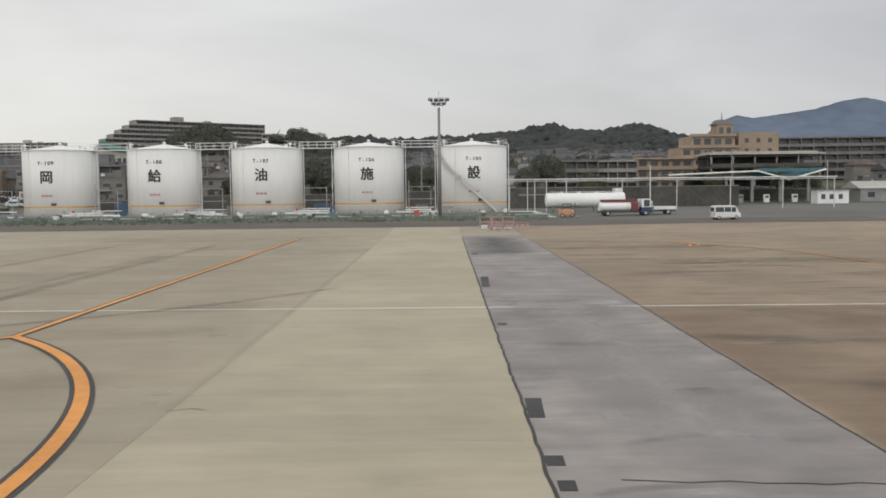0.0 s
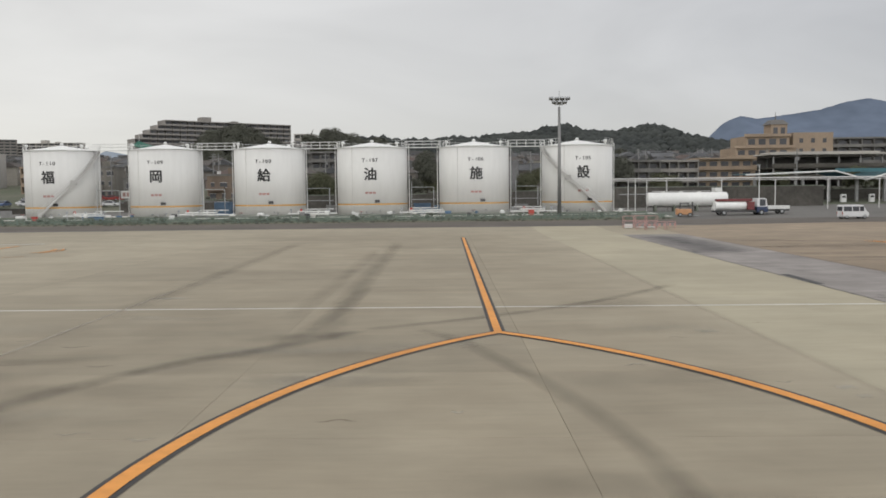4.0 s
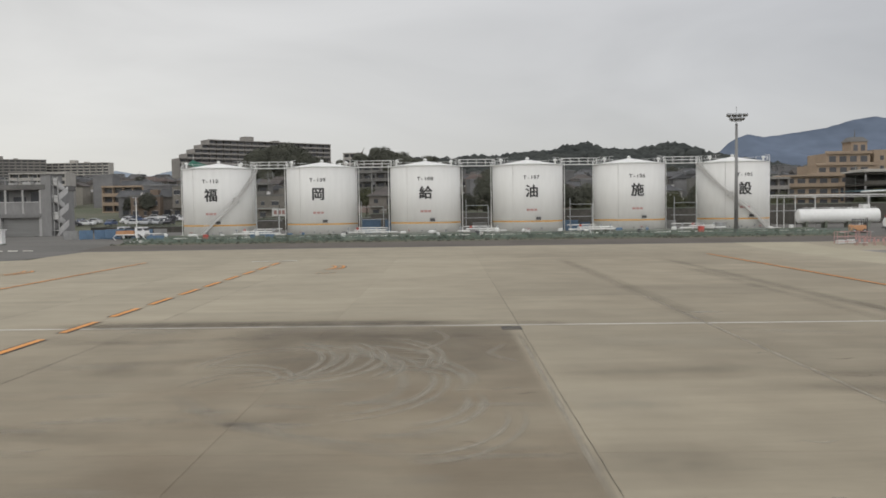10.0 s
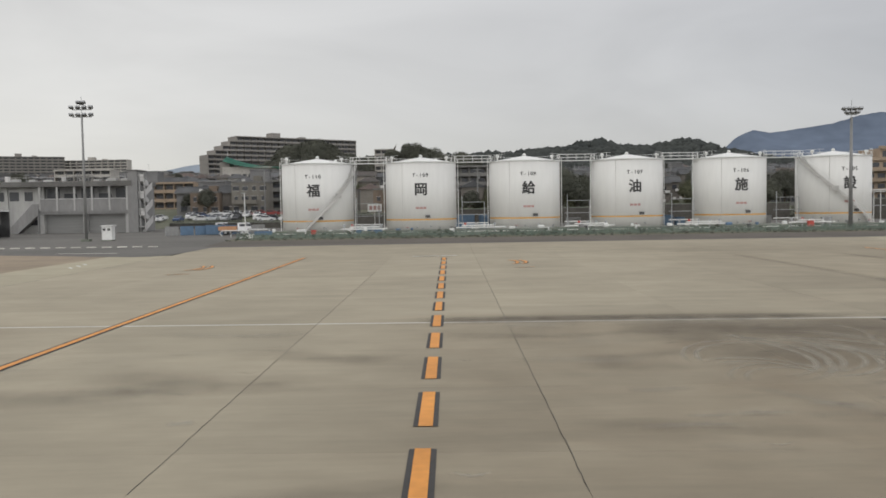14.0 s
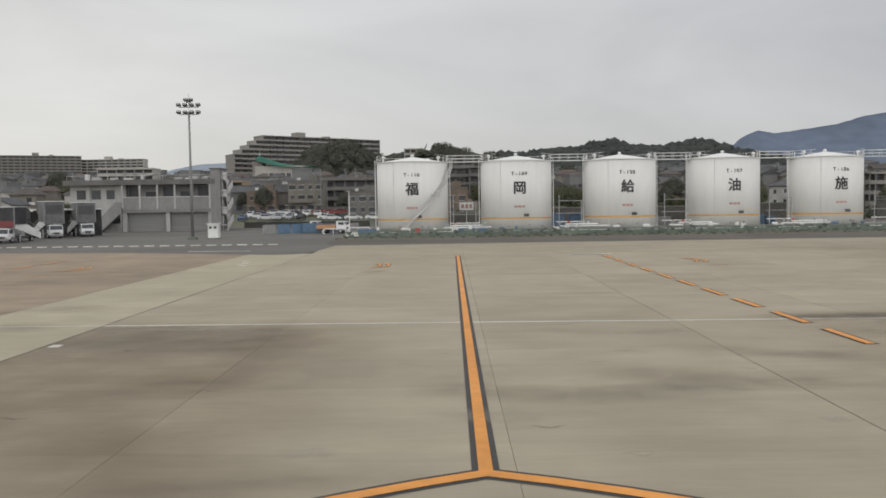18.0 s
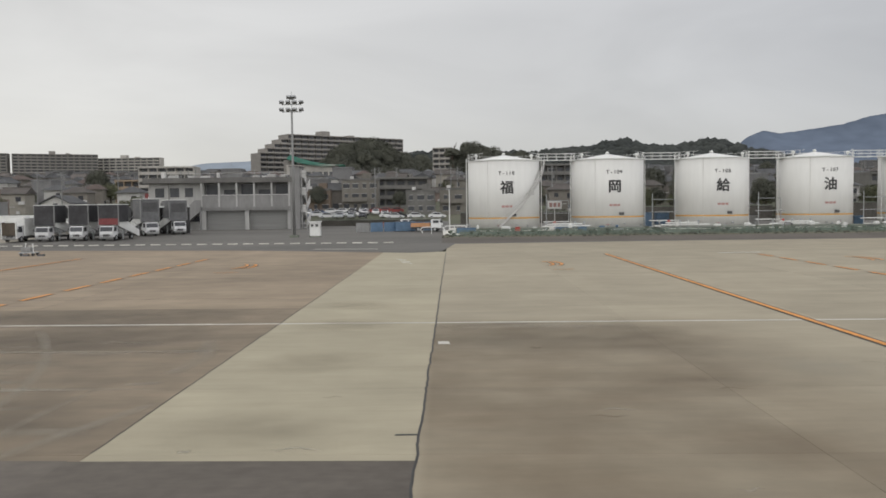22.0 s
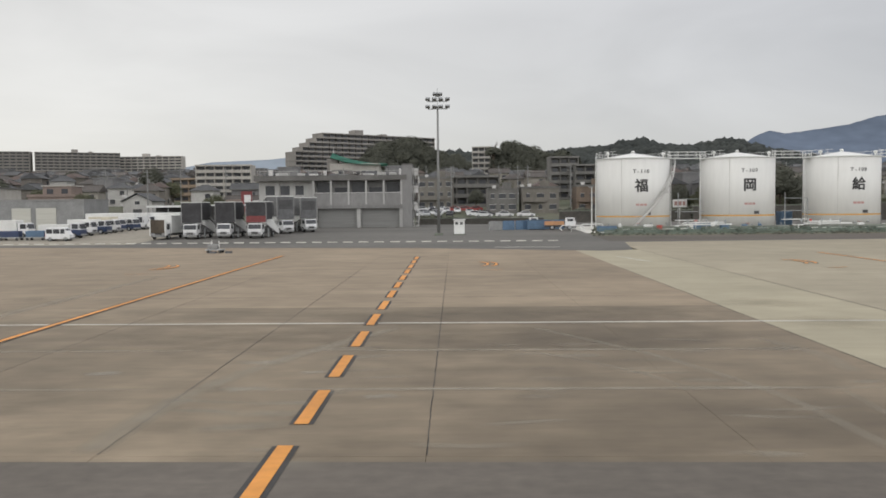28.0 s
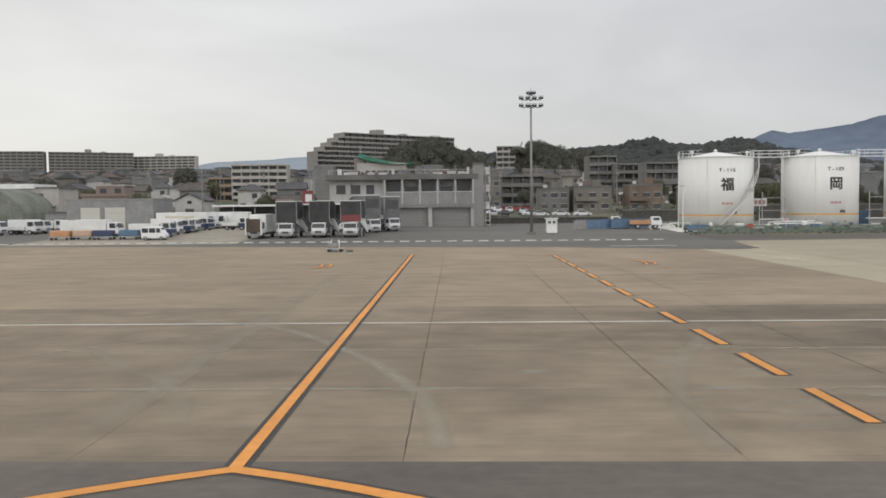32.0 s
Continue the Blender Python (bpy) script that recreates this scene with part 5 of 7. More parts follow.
# ---- ordinary houses ----
def house_proto(w, d, storeys, roof, wm, rm, label, near=True):
    w, d = w * 0.8, d * 0.8
    h = thing("house", (0, 0, -500), label, "house", "houses of the town")
    H = 2.8 * storeys + 0.3
    part("wall", boxes((-w / 2, -d / 2, -5.0, w / 2, d / 2, H)), wm, h)
    o = 0.6
    bm = bmesh.new()
    if roof == "flat":
        box(bm, -w / 2 - 0.2, -d / 2 - 0.2, H, w / 2 + 0.2, d / 2 + 0.2, H + 0.45)
    else:
        rh = 0.42 * d / 2 + 0.4
        inset = d / 2 if roof == "hip" else 0.0
        e = [bm.verts.new(p) for p in ((-w / 2 - o, -d / 2 - o, H - 0.1), (w / 2 + o, -d / 2 - o, H - 0.1), (w / 2 + o, d / 2 + o, H - 0.1), (-w / 2 - o, d / 2 + o, H - 0.1))]
        r = [bm.verts.new((-w / 2 - o + inset, 0, H + rh)), bm.verts.new((w / 2 + o - inset, 0, H + rh))]
        for f in ((e[0], e[1], r[1], r[0]), (e[2], e[3], r[0], r[1]), (e[1], e[2], r[1]), (e[3], e[0], r[0]), (e[3], e[2], e[1], e[0])):
            bm.faces.new(f)
    part("roof", bm, rm, h)
    if roof == "gable":
        part("roof_ridge", boxes((-w / 2 - o, -0.18, H + rh - 0.08, w / 2 + o, 0.18, H + rh + 0.14)), rm, h)
    for s in range(storeys):
        n = 2 if w < 9 else 3
        for i in range(n):
            xx = -w / 2 + w * (i + 0.5) / n
            ww = (1.7, 1.1, 1.5)[(i + s) % 3]
            if not near and (i + s) % 2:
                continue
            part("window", boxes((xx - ww / 2, -d / 2 - 0.05, 2.8 * s + 0.8, xx + ww / 2, -d / 2 + 0.05, 2.8 * s + 2.1)), M_win, h)
        if near:
            part("window", boxes((w / 2 - 0.05, -0.7, 2.8 * s + 0.9, w / 2 + 0.05, 0.7, 2.8 * s + 2.0)), M_win, h)
            part("window", boxes((-w / 2 - 0.05, -0.7, 2.8 * s + 0.9, -w / 2 + 0.05, 0.7, 2.8 * s + 2.0)), M_win, h)
    for k in range(3):
        xx = -w / 2 + w * (k + 0.7) / 3.4
        part("ledge", boxes((xx - 0.9, -d / 2 - 0.14, 0.55 + 1.4 * k, xx + 0.9, -d / 2, 0.72 + 1.4 * k)), M_stairw if k % 2 else M_dark, h)
    part("outside_unit", boxes((w * 0.18, -d / 2 - 0.5, 0.0, w * 0.18 + 0.9, -d / 2 - 0.1, 0.8), (w * 0.3, -d / 2 - 0.9, 2.75, w * 0.3 + 1.4, -d / 2, 3.6)), M_stairw, h)
    part("eaves", boxes((-w / 2 - 0.5, -d / 2 - 0.62, H - 0.22, w / 2 + 0.5, -d / 2 - 0.5, H - 0.02)), M_roofd, h)
    part("antenna", rods(((w * 0.3, 0, H), (w * 0.3, 0, H + 3.0), 0.035), ((w * 0.3 - 0.6, 0, H + 2.7), (w * 0.3 + 0.6, 0, H + 2.7), 0.025), n=4), M_mast, h)
    if near and roof != "flat":
        part("balcony", boxes((-w / 2 + 0.6, -d / 2 - 0.95, 2.8, 0.4, -d / 2, 2.95), (-w / 2 + 0.6, -d / 2 - 0.95, 2.95, 0.4, -d / 2 - 0.83, 3.85)), wm, h)
    return h


WORDS = ["cream", "white", "beige", "grey", "rose", "brown"]
ROOFW = ["dark slate", "brown tiled", "pale grey", "rust-brown"]
PROTOS, FAR = [], []
for i, (w, d, st, rf) in enumerate(((9, 8, 2, "gable"), (8, 7.5, 2, "hip"), (11, 8, 2, "hip"), (10, 9, 3, "flat"), (12, 8, 1, "gable"), (8.5, 9, 2, "gable"), (13, 9, 2, "hip"), (14, 10, 4, "flat"), (9, 7, 2, "hip"), (10, 8, 2, "gable"))):
    wi, ri = i % 6, (i * 3 + 1) % 4
    lab = f"{WORDS[wi]} {'flat-roofed' if rf == 'flat' else ROOFW[ri] + '-roofed'} {('one', 'two', 'three', 'four')[st - 1]}-storey house among close neighbours"
    PROTOS.append(house_proto(w, d, st, rf, HOUSE_WALLS[wi], HOUSE_ROOFS[ri], lab))
    FAR.append(house_proto(w, d, st, rf, HOUSE_WALLS[wi], HOUSE_ROOFS[ri], lab, False))
rng = random.Random(11)
KEEP = [(-192, -160, 264, 325), (-104, -62, 232, 258), (-136, -100, 222, 258), (-190, -160, 196, 222), (-216, -180, 228, 247), (-204, -105, 535, 640), (-216, -176, 325, 362), (-172, -134, 425, 470), (-100, -80, 475, 515), (-78, -48, 295, 342), (-114, -90, 265, 295), (-160, -135, 290, 318), (28, 82, 255, 320), (74, 130, 268, 325), (72, 114, 255, 280), (120, 190, 320, 352), (-90, -60, 450, 500)]
fixed = [(-58, 250, 8), (-130, 268, 9), (-118, 266, 5), (-146, 240, 3), (-163, 252, 4), (-226, 240, 2), (-178, 268, 1), (-196, 274, 8), (-212, 270, 0), (-168, 276, 9)]
spots = [(x, y, k, rng.uniform(-6, 6)) for x, y, k in fixed]
y = 226.0
while y < 720:
    left, right = -118 - 0.56 * (y - 20) - 10, 0.58 * (y - 20) + 10
    step = 9.6 + (y - 226) * 0.012
    x = left
    while x < right:
        px, py = x + rng.uniform(-3, 3), y + rng.uniform(-4, 4)
        x += step + rng.uniform(-2, 4)
        if any(a - 6 < px < b + 6 and c - 7 < py < e + 7 for a, b, c, e in KEEP) or any(math.hypot(px - q[0], py - q[1]) < 11 for q in spots[:12]):
            continue
        if 20 < px and py > 330 and px - 20 < 0.5 * (py - 330) + 30 and rng.random() < 0.45:
            continue
        if py < (296 if px < -140 else 262 if px < -78 else 275 if px < 18 else 250) or rng.random() < 0.16:
            continue
        spots.append((px, py, rng.choice((3, 5, 9, 4, 5, 8)) if -78 < px < 18 and py < 330 else rng.choice((0, 1, 2, 4, 5, 8, 9, 9, 1, 0, 5, 1, 3) if py > 260 else (0, 1, 2, 4, 5, 6, 8, 9)), rng.choice((0, 0, 90, -90)) + rng.uniform(-9, 9)))
    y += 11.0 + (y - 226) * 0.02
far_v, far_f, far_m, far_mats = [], [], [], []
for px, py, k, a in spots:
    at = pose(px, py, rise(px, py) - 0.1 + (rng.uniform(0, 3.2) if py > 330 else 0), 0, 0, a)
    if py < 385:
        copy_thing(PROTOS[k] if py < 262 else FAR[k], at)
        continue
    for o in FAR[k].children:
        mt = o.data.materials[0]
        if mt not in far_mats:
            far_mats.append(mt)
        base = len(far_v)
        far_v += [tuple(at @ v.co) for v in o.data.vertices]
        far_f += [[i + base for i in q.vertices] for q in o.data.polygons]
        far_m += [far_mats.index(mt)] * len(o.data.polygons)
me = bpy.data.meshes.new("far_houses")
me.from_pydata(far_v, [], far_f)
for mt in far_mats:
    me.materials.append(mt)
me.polygons.foreach_set("material_index", far_m)
tagged(part("far_houses", me, None), "close-packed small houses on the rising ground far off", "houses", kind="stuff")
for pr in PROTOS + FAR:
    for o in (*pr.children_recursive, pr):
        bpy.data.objects.remove(o)

def flat_house(x, y, w, d, h, wall, label, balcony=0, bays=3):
    """A boxy house with a parapet, windows in frames, a balcony and boxes on its roof."""
    b = thing("flat_roofed_house", (x, y, rise(x, y)), label, "house", "flat-roofed houses by the yard")
    part("wall", boxes((0, 0, -1.2, w, d, h)), wall, b)
    part("parapet", boxes((-0.12, -0.12, h, w + 0.12, 0.12, h + 0.5), (-0.12, d - 0.12, h, w + 0.12, d + 0.12, h + 0.5), (-0.12, 0.12, h, 0.12, d - 0.12, h + 0.5), (w - 0.12, 0.12, h, w + 0.12, d - 0.12, h + 0.5)), M_roofd, b)
    for k in range(int(h / 2.8)):
        for i in range(bays):
            xx, ww = w * (i + 0.5) / bays, (1.5, 0.9, 1.8)[(i + k) % 3]
            q = part("window", boxes((xx - ww / 2, -0.04, 2.8 * k + 0.9, xx + ww / 2, 0.04, 2.8 * k + 2.1)), M_win, b)
            part("window_frame", boxes((xx - ww / 2 - 0.06, -0.07, 2.8 * k + 0.82, xx + ww / 2 + 0.06, -0.02, 2.8 * k + 0.9), (xx - ww / 2 - 0.06, -0.07, 2.8 * k + 2.1, xx + ww / 2 + 0.06, -0.02, 2.8 * k + 2.17)), M_stairw, q)
    if balcony:
        part("balcony", boxes((0.3, -1.2, 2.75, balcony, 0, 2.9), (0.3, -1.2, 2.9, balcony, -1.08, 3.9), (0.3, -1.08, 2.9, 0.42, 0, 3.9), (balcony - 0.12, -1.08, 2.9, balcony, 0, 3.9)), wall, b)
    part("roof_hut", boxes((w * 0.55, d * 0.4, h, w * 0.55 + 2.2, d * 0.4 + 2.4, h + 2.1)), wall, b)
    part("roof_tank", rods(((w * 0.25, d * 0.5, h), (w * 0.25, d * 0.5, h + 1.3), 0.5), n=14), M_stairw, b)
    part("antenna", rods(((w * 0.8, d * 0.6, h), (w * 0.8, d * 0.6, h + 3.2), 0.03), n=5), M_mast, b)
    return b


flat_house(-99.0, 244, 7.5, 8, 5.8, M_hgrey, "grey boxy two-storey house with a roof hut", 0, 3)
flat_house(-90.4, 243, 9.6, 8, 6.2, M_hcream, "cream two-storey house with a flat roof and balcony", 6.0, 3)
flat_house(-76.6, 241, 8.4, 8, 6.6, M_htan, "tan two-storey house with a flat roof and balcony", 4.5, 3)
flat_house(-128.5, 259, 8.0, 8, 6.0, M_htan, "brown two-storey house behind the car park", 0, 3)
flat_house(-117.5, 261, 10.0, 8, 8.6, M_hcream, "pale three-storey house behind the car park", 7.0, 4)

# rose flat-roofed house above the garage
rh = thing("flat_roofed_house", (-205.2, 234, 2.2), "rose two-storey house with a flat roof terrace", "house")
part("wall", boxes((-7, 0, -1.5, 4.5, 9, 5.6)), HOUSE_WALLS[4], rh)
part("wall", boxes((-4, 1.5, 5.6, 3.0, 8, 8.2)), HOUSE_WALLS[4], rh)
part("parapet", boxes((-7.2, -0.2, 5.6, 4.7, 0.1, 6.3)), HOUSE_WALLS[4], rh)
part("roof", boxes((-4.3, 1.2, 8.2, 3.3, 8.3, 8.5)), M_apt2, rh)
for xx, zz in ((-5, 1.2), (-2, 1.2), (1.5, 1.2), (-5, 3.8), (-1.5, 3.8), (2.2, 3.8), (-2.2, 6.4), (1.4, 6.4)):
    part("window", boxes((xx - 0.8, (-0.05 if zz < 6 else 1.45), zz, xx + 0.8, (0.05 if zz < 6 else 1.55), zz + 1.2)), M_win, rh)

# small gabled hall beside it
gh = thing("gabled_hall", (-187.6, 240, 2.4), "small white-fronted hall with a low dark gable roof", "house")
part("wall", boxes((-3.6, 0, -1.0, 3.6, 10, 4.2)), HOUSE_WALLS[1], gh)
bm = bmesh.new()
f = bm.faces.new([bm.verts.new(q) for q in ((-3.6, 0, 4.2), (3.6, 0, 4.2), (0, 0, 5.9))])
r = bmesh.ops.extrude_face_region(bm, geom=[f])
bmesh.ops.translate(bm, verts=[q for q in r["geom"] if isinstance(q, bmesh.types.BMVert)], vec=(0, 9.9, 0))
bmesh.ops.recalc_face_normals(bm, faces=bm.faces)
part("gable", bm, HOUSE_WALLS[1], gh)
for s in (-1, 1):
    bm = bmesh.new()
    e = [bm.verts.new(q) for q in ((s * 4.1, -0.6, 4.05), (s * 4.1, 10.4, 4.05), (0, 10.4, 6.1), (0, -0.6, 6.1))]
    f = bm.faces.new(e)
    r = bmesh.ops.extrude_face_region(bm, geom=[f])
    bmesh.ops.translate(bm, verts=[q for q in r["geom"] if isinstance(q, bmesh.types.BMVert)], vec=(0, 0, 0.22))
    bmesh.ops.recalc_face_normals(bm, faces=bm.faces)
    part("roof_slope", bm, HOUSE_ROOFS[0], gh)
part("door", boxes((-1.1, -0.06, -0.6, 1.1, 0.02, 2.2)), M_dark, gh)
part("window", boxes((-0.6, -0.05, 3.4, 0.6, 0.02, 4.2)), M_win, gh)

# ---- hills and mountains ----


def ridge(name, line, y, depth, foot, material, label, rough, seed, kind="backdrop"):
    """A ridge with a falling slope towards the town; its crest follows a few heights."""
    lx, lz = [p[0] for p in line], [p[1] for p in line]
    xs = np.linspace(lx[0], lx[-1], 140)
    v, f = [], []
    rows = 14
    for j in range(rows):
        u = j / (rows - 1)
        for x in xs:
            top = float(np.interp(x, lx, lz))
            nz = noise.noise(Vector((x * 0.008 + seed, u * 3, 0.3))) * rough * math.sin(math.pi * u) * 2
            crest = noise.noise(Vector((x * 0.03, seed, u * 4))) * rough * 0.35
            v.append((x, y - depth * (1 - u) ** 1.2, foot + (top - foot) * u ** 0.85 + nz + crest * u))
    w = len(xs)
    for j in range(rows - 1):
        for i in range(w - 1):
            f.append((j * w + i, j * w + i + 1, (j + 1) * w + i + 1, (j + 1) * w + i))
    v += [(x, y + depth, foot) for x in xs]
    for i in range(w - 1):
        f.append(((rows - 1) * w + i, (rows - 1) * w + i + 1, rows * w + i + 1, rows * w + i))
    me = bpy.data.meshes.new(name)
    me.from_pydata(v, [], f)
    return tagged(part(name, me, material, smooth=True), label, "hill", kind="structure")


HILL = [(-420, 26), (-260, 40), (-180, 62), (-127, 73), (-77, 72), (-50, 68), (28, 72), (63, 74), (106, 78), (135, 81), (152, 87), (163, 89), (184, 81), (215, 79), (241, 78), (256, 82), (284, 88), (313, 78), (327, 74), (340, 69), (358, 61), (375, 50), (420, 36), (700, 24)]
MOUNT = [(700, 40), (1100, 120), (1327, 232), (1411, 314), (1494, 348), (1578, 333), (1717, 350), (1884, 374), (2023, 413), (2129, 428), (2200, 414), (2420, 350), (2900, 220), (3400, 60)]
MOUNTL = [(-2600, 60), (-1800, 120), (-1500, 140), (-1382, 157), (-1335, 176), (-1250, 160), (-1199, 150), (-1121, 170), (-1042, 184), (-927, 188), (-812, 192), (-720, 200), (-600, 203), (-400, 170), (0, 100), (600, 60)]
# no haze in the air: these two ridges carry it as colour
ridge("backdrop_mountain", MOUNT, 4200, 900, 0, M_haze_blue, "distant mountain ridge behind the town, blue haze in its colour", 9, 3.0)
ridge("backdrop_hills", MOUNTL, 3500, 600, 0, M_haze_pale, "distant hills on the horizon, coloured pale blue by painted haze", 5, 7.0)
ridge("wooded_hill", HILL, 1200, 420, 24, M_wood, "long dark wooded hill behind the tanks", 5, 1.0)


def blob(rng, r, flat=0.8):
    """A ragged clump of leaves: corners and faces of a small broken ball."""
    bm = bmesh.new()
    bmesh.ops.create_icosphere(bm, subdivisions=1, radius=r)
    for v in bm.verts:
        v.co *= rng.uniform(0.72, 1.2)
        v.co.z *= flat
    return bm


def clumps(rows, rng, name):
    """Many leaf clumps as one mesh: rows of x, y, z, radius."""
    base = []
    for k in range(6):
        bm = blob(rng, 1.0)
        bm.verts.ensure_lookup_table()
        base.append(([v.co.copy() for v in bm.verts], [[v.index for v in f.verts] for f in bm.faces]))
        bm.free()
    v, f = [], []
    for x, y, z, r in rows:
        bv, bf = base[rng.randrange(6)]
        o = len(v)
        a = rng.uniform(0, 6.28)
        c, s = math.cos(a), math.sin(a)
        v.extend((x + r * (q.x * c - q.y * s), y + r * (q.x * s + q.y * c), z + r * q.z) for q in bv)
        f.extend([i + o for i in t] for t in bf)
    me = bpy.data.meshes.new(name)
    me.from_pydata(v, [], f)
    return me


rng = random.Random(21)
rows = []
hx, hz_ = [p[0] for p in HILL], [p[1] for p in HILL]
for _ in range(3000):
    x = rng.uniform(-240, 430)
    u = 1 - rng.random() ** 1.6
    top = float(np.interp(x, hx, hz_))
    yy = 1200 - 420 * (1 - u) ** 1.2
    r = rng.uniform(4.5, 11.0)
    rows.append((x, yy, 24 + (top - 24) * u ** 0.85 + rng.uniform(-3.5, 1.2), r))
tagged(part("woodland", clumps(rows, rng, "woodland"), M_wood, smooth=True), "dense dark evergreen woodland on the hill", "woodland", kind="stuff")


def tree_proto(h, spread, seed, leaf, label, n=420, squat=0.85, low=0.45, spray=1.0):
    """A tapered trunk with limbs under a domed crown of many leaf sprays on overlapping boughs."""
    r = random.Random(seed)
    t = thing("tree", (0, 0, -500), label, "tree", "trees of the town")
    bm = bmesh.new()
    rod(bm, (0, 0, -1), (0, 0, h * max(0.55, low)), h * 0.03, h * 0.014, n=8)
    for k in range(7):
        a = k * 0.9 + r.random()
        z = h * (low - 0.17 + 0.05 * k)
        rod(bm, (0, 0, z), (spread * 0.55 * math.cos(a), spread * 0.55 * math.sin(a), z + h * 0.16), h * 0.012, h * 0.004, n=5)
    part("trunk", bm, M_bark, t)
    lobes = []
    for k in range(18):
        u = (k + 0.5) / 18
        a, q = k * 2.4, spread * 0.62 * math.sqrt(1 - u * u * 0.9) * r.uniform(0.75, 1.1)
        lobes.append((q * math.cos(a), q * math.sin(a), h * (low + (0.86 - low) * u), spread * r.uniform(0.3, 0.42)))
    lobes.append((0, 0, h * (low + 0.86) / 2, spread * 0.55))
    v, f = [], []
    for _ in range(n * 20):
        lx, ly, lz, lr = lobes[r.randrange(len(lobes))]
        d = Vector((r.gauss(0, 1), r.gauss(0, 1), r.gauss(0, 1))).normalized() * lr * (0.75 + 0.35 * r.random())
        p = Vector((lx + d.x, ly + d.y, lz + d.z * squat))
        s = h * r.uniform(0.009, 0.02) * spray
        nrm = (d.normalized() + Vector((0, -0.15, 0.5)) + 0.13 * Vector((r.gauss(0, 1), r.gauss(0, 1), r.gauss(0, 1)))).normalized()
        a = nrm.orthogonal().normalized() * s
        a.rotate(Matrix.Rotation(r.uniform(0, 6.28), 3, nrm))
        b_ = nrm.cross(a)
        o = len(v)
        v += [p - a, p + b_, p + a, p - b_]
        f.append((o, o + 1, o + 2, o + 3))
    me = bpy.data.meshes.new("crown")
    me.from_pydata([tuple(q) for q in v], [], f)
    part("crown", me, leaf, t)
    return t


T1 = tree_proto(20, 8.5, 1, M_leaf, "tall dark evergreen tree with a broad ragged crown", 700)
T2 = tree_proto(9, 4.2, 2, M_leaf2, "olive-green garden tree with a loose crown", 300)
T3 = tree_proto(14, 6.0, 3, M_leaf, "dark green tree with an uneven crown", 450)
rng = random.Random(5)
big = [(-70, 474, 1.3), (-73, 483, 1.22), (-55.5, 474, 1.05), (-62.5, 479, 1.08), (-47, 476, 0.95), (-40, 484, 0.85), (-79, 478, 0.95), (-67, 466, 0.9), (-58, 468, 0.8)]
big += [(-161, 520, 0.75), (-154, 514, 1.0), (-148, 520, 1.22), (-142, 513, 1.32), (-136.5, 520, 1.42), (-130.5, 513, 1.5), (-125, 520, 1.42), (-119.5, 514, 1.32), (-115.5, 520, 1.2), (-111, 523, 1.0), (-106, 519, 0.85)]
big += [(-160 + 7.5 * k, 502 + rng.uniform(-5, 5), rng.uniform(0.6, 0.85)) for k in range(8)]
big += [(-108 + 7 * k, 560 + rng.uniform(-8, 8), rng.uniform(0.75, 0.95)) for k in range(4)]
T4 = tree_proto(24, 5.2, 8, M_leaf, "tall pine with a thin flat-topped crown", 460, 0.34, 0.72, 0.8)
copy_thing(T4, pose(-83, 474, rise(-83, 474), 0, 0, 40))
for x, y, s in big:
    o = copy_thing(T1, pose(x, y, rise(x, y) - 0.5, 0, 0, rng.uniform(0, 360)))
    o.scale = (s, s, s * rng.uniform(0.9, 1.1))
for k in range(190):
    y = 222 + 330 * rng.random() ** 1.4
    x = rng.uniform(-118 - 0.56 * (y - 20), 0.58 * (y - 20))
    if any(a - 2 < x < b + 2 and c - 2 < y < e + 2 for a, b, c, e in KEEP):
        continue
    if -190 < x < -95 and y > 250 and rng.random() < 0.35:
        continue
    pr = T2 if rng.random() < 0.7 else T3
    s = rng.uniform(0.55, 0.95)
    o = copy_thing(pr, pose(x, y, rise(x, y) - 0.3, 0, 0, rng.uniform(0, 360)))
    o.scale = (s, s, s)
for k in range(60):
    x, y = -138 + 2.4 * k + rng.uniform(-1, 1), rng.uniform(234, 268)
    if any(a - 1 < x < b + 1 and c - 1 < y < e + 1 for a, b, c, e in KEEP):
        continue
    s = rng.uniform(0.35, 0.62)
    o = copy_thing(T2 if k % 3 else T3, pose(x, y, rise(x, y) - 0.3, 0, 0, rng.uniform(0, 360)))
    o.scale = (s, s, s * rng.uniform(0.85, 1.15))
for pr in (T1, T2, T3, T4):
    for o in (*pr.children_recursive, pr):
        bpy.data.objects.remove(o)

# ---- in front of the tanks: bund wall, green fence, planting, pipework ----
for k in range(12):
    x0 = -87.5 + 8.6 * k
    bw = thing("bund_wall", (x0, 148.0, rise(0, 148.0)), "low weathered grey-green concrete bund wall before the tanks", "wall", "bund wall lengths")
    part("wall", boxes((0.0, 0.0, -0.2, 8.56, 0.25, 0.4)), M_bundw, bw)
    part("coping", boxes((-0.01, -0.05, 0.4, 8.57, 0.3, 0.48)), M_bund, bw)
for k in range(25):
    x0 = -89.0 + 4.2 * k
    fz = rise(0, 144.2)
    fe = thing("mesh_fence", (x0, 144.2, fz), "low green wire mesh fence panel on a grass strip", "fence", "green fence panels")
    for xx in (0.0, 2.1, 4.12):
        part("post", rods(((xx, 0, -0.1), (xx, 0, 0.95), 0.035), n=6), M_fence, fe)
    for zz in (0.08, 0.5, 0.9):
        part("rail", rods(((0, 0, zz), (4.12, 0, zz), 0.022), n=5), M_fence, fe)
    part("mesh", boxes(*[(0.1 + 0.2 * i, -0.012, 0.08, 0.17 + 0.2 * i, 0.012, 0.9) for i in range(20)]), M_fence, fe)


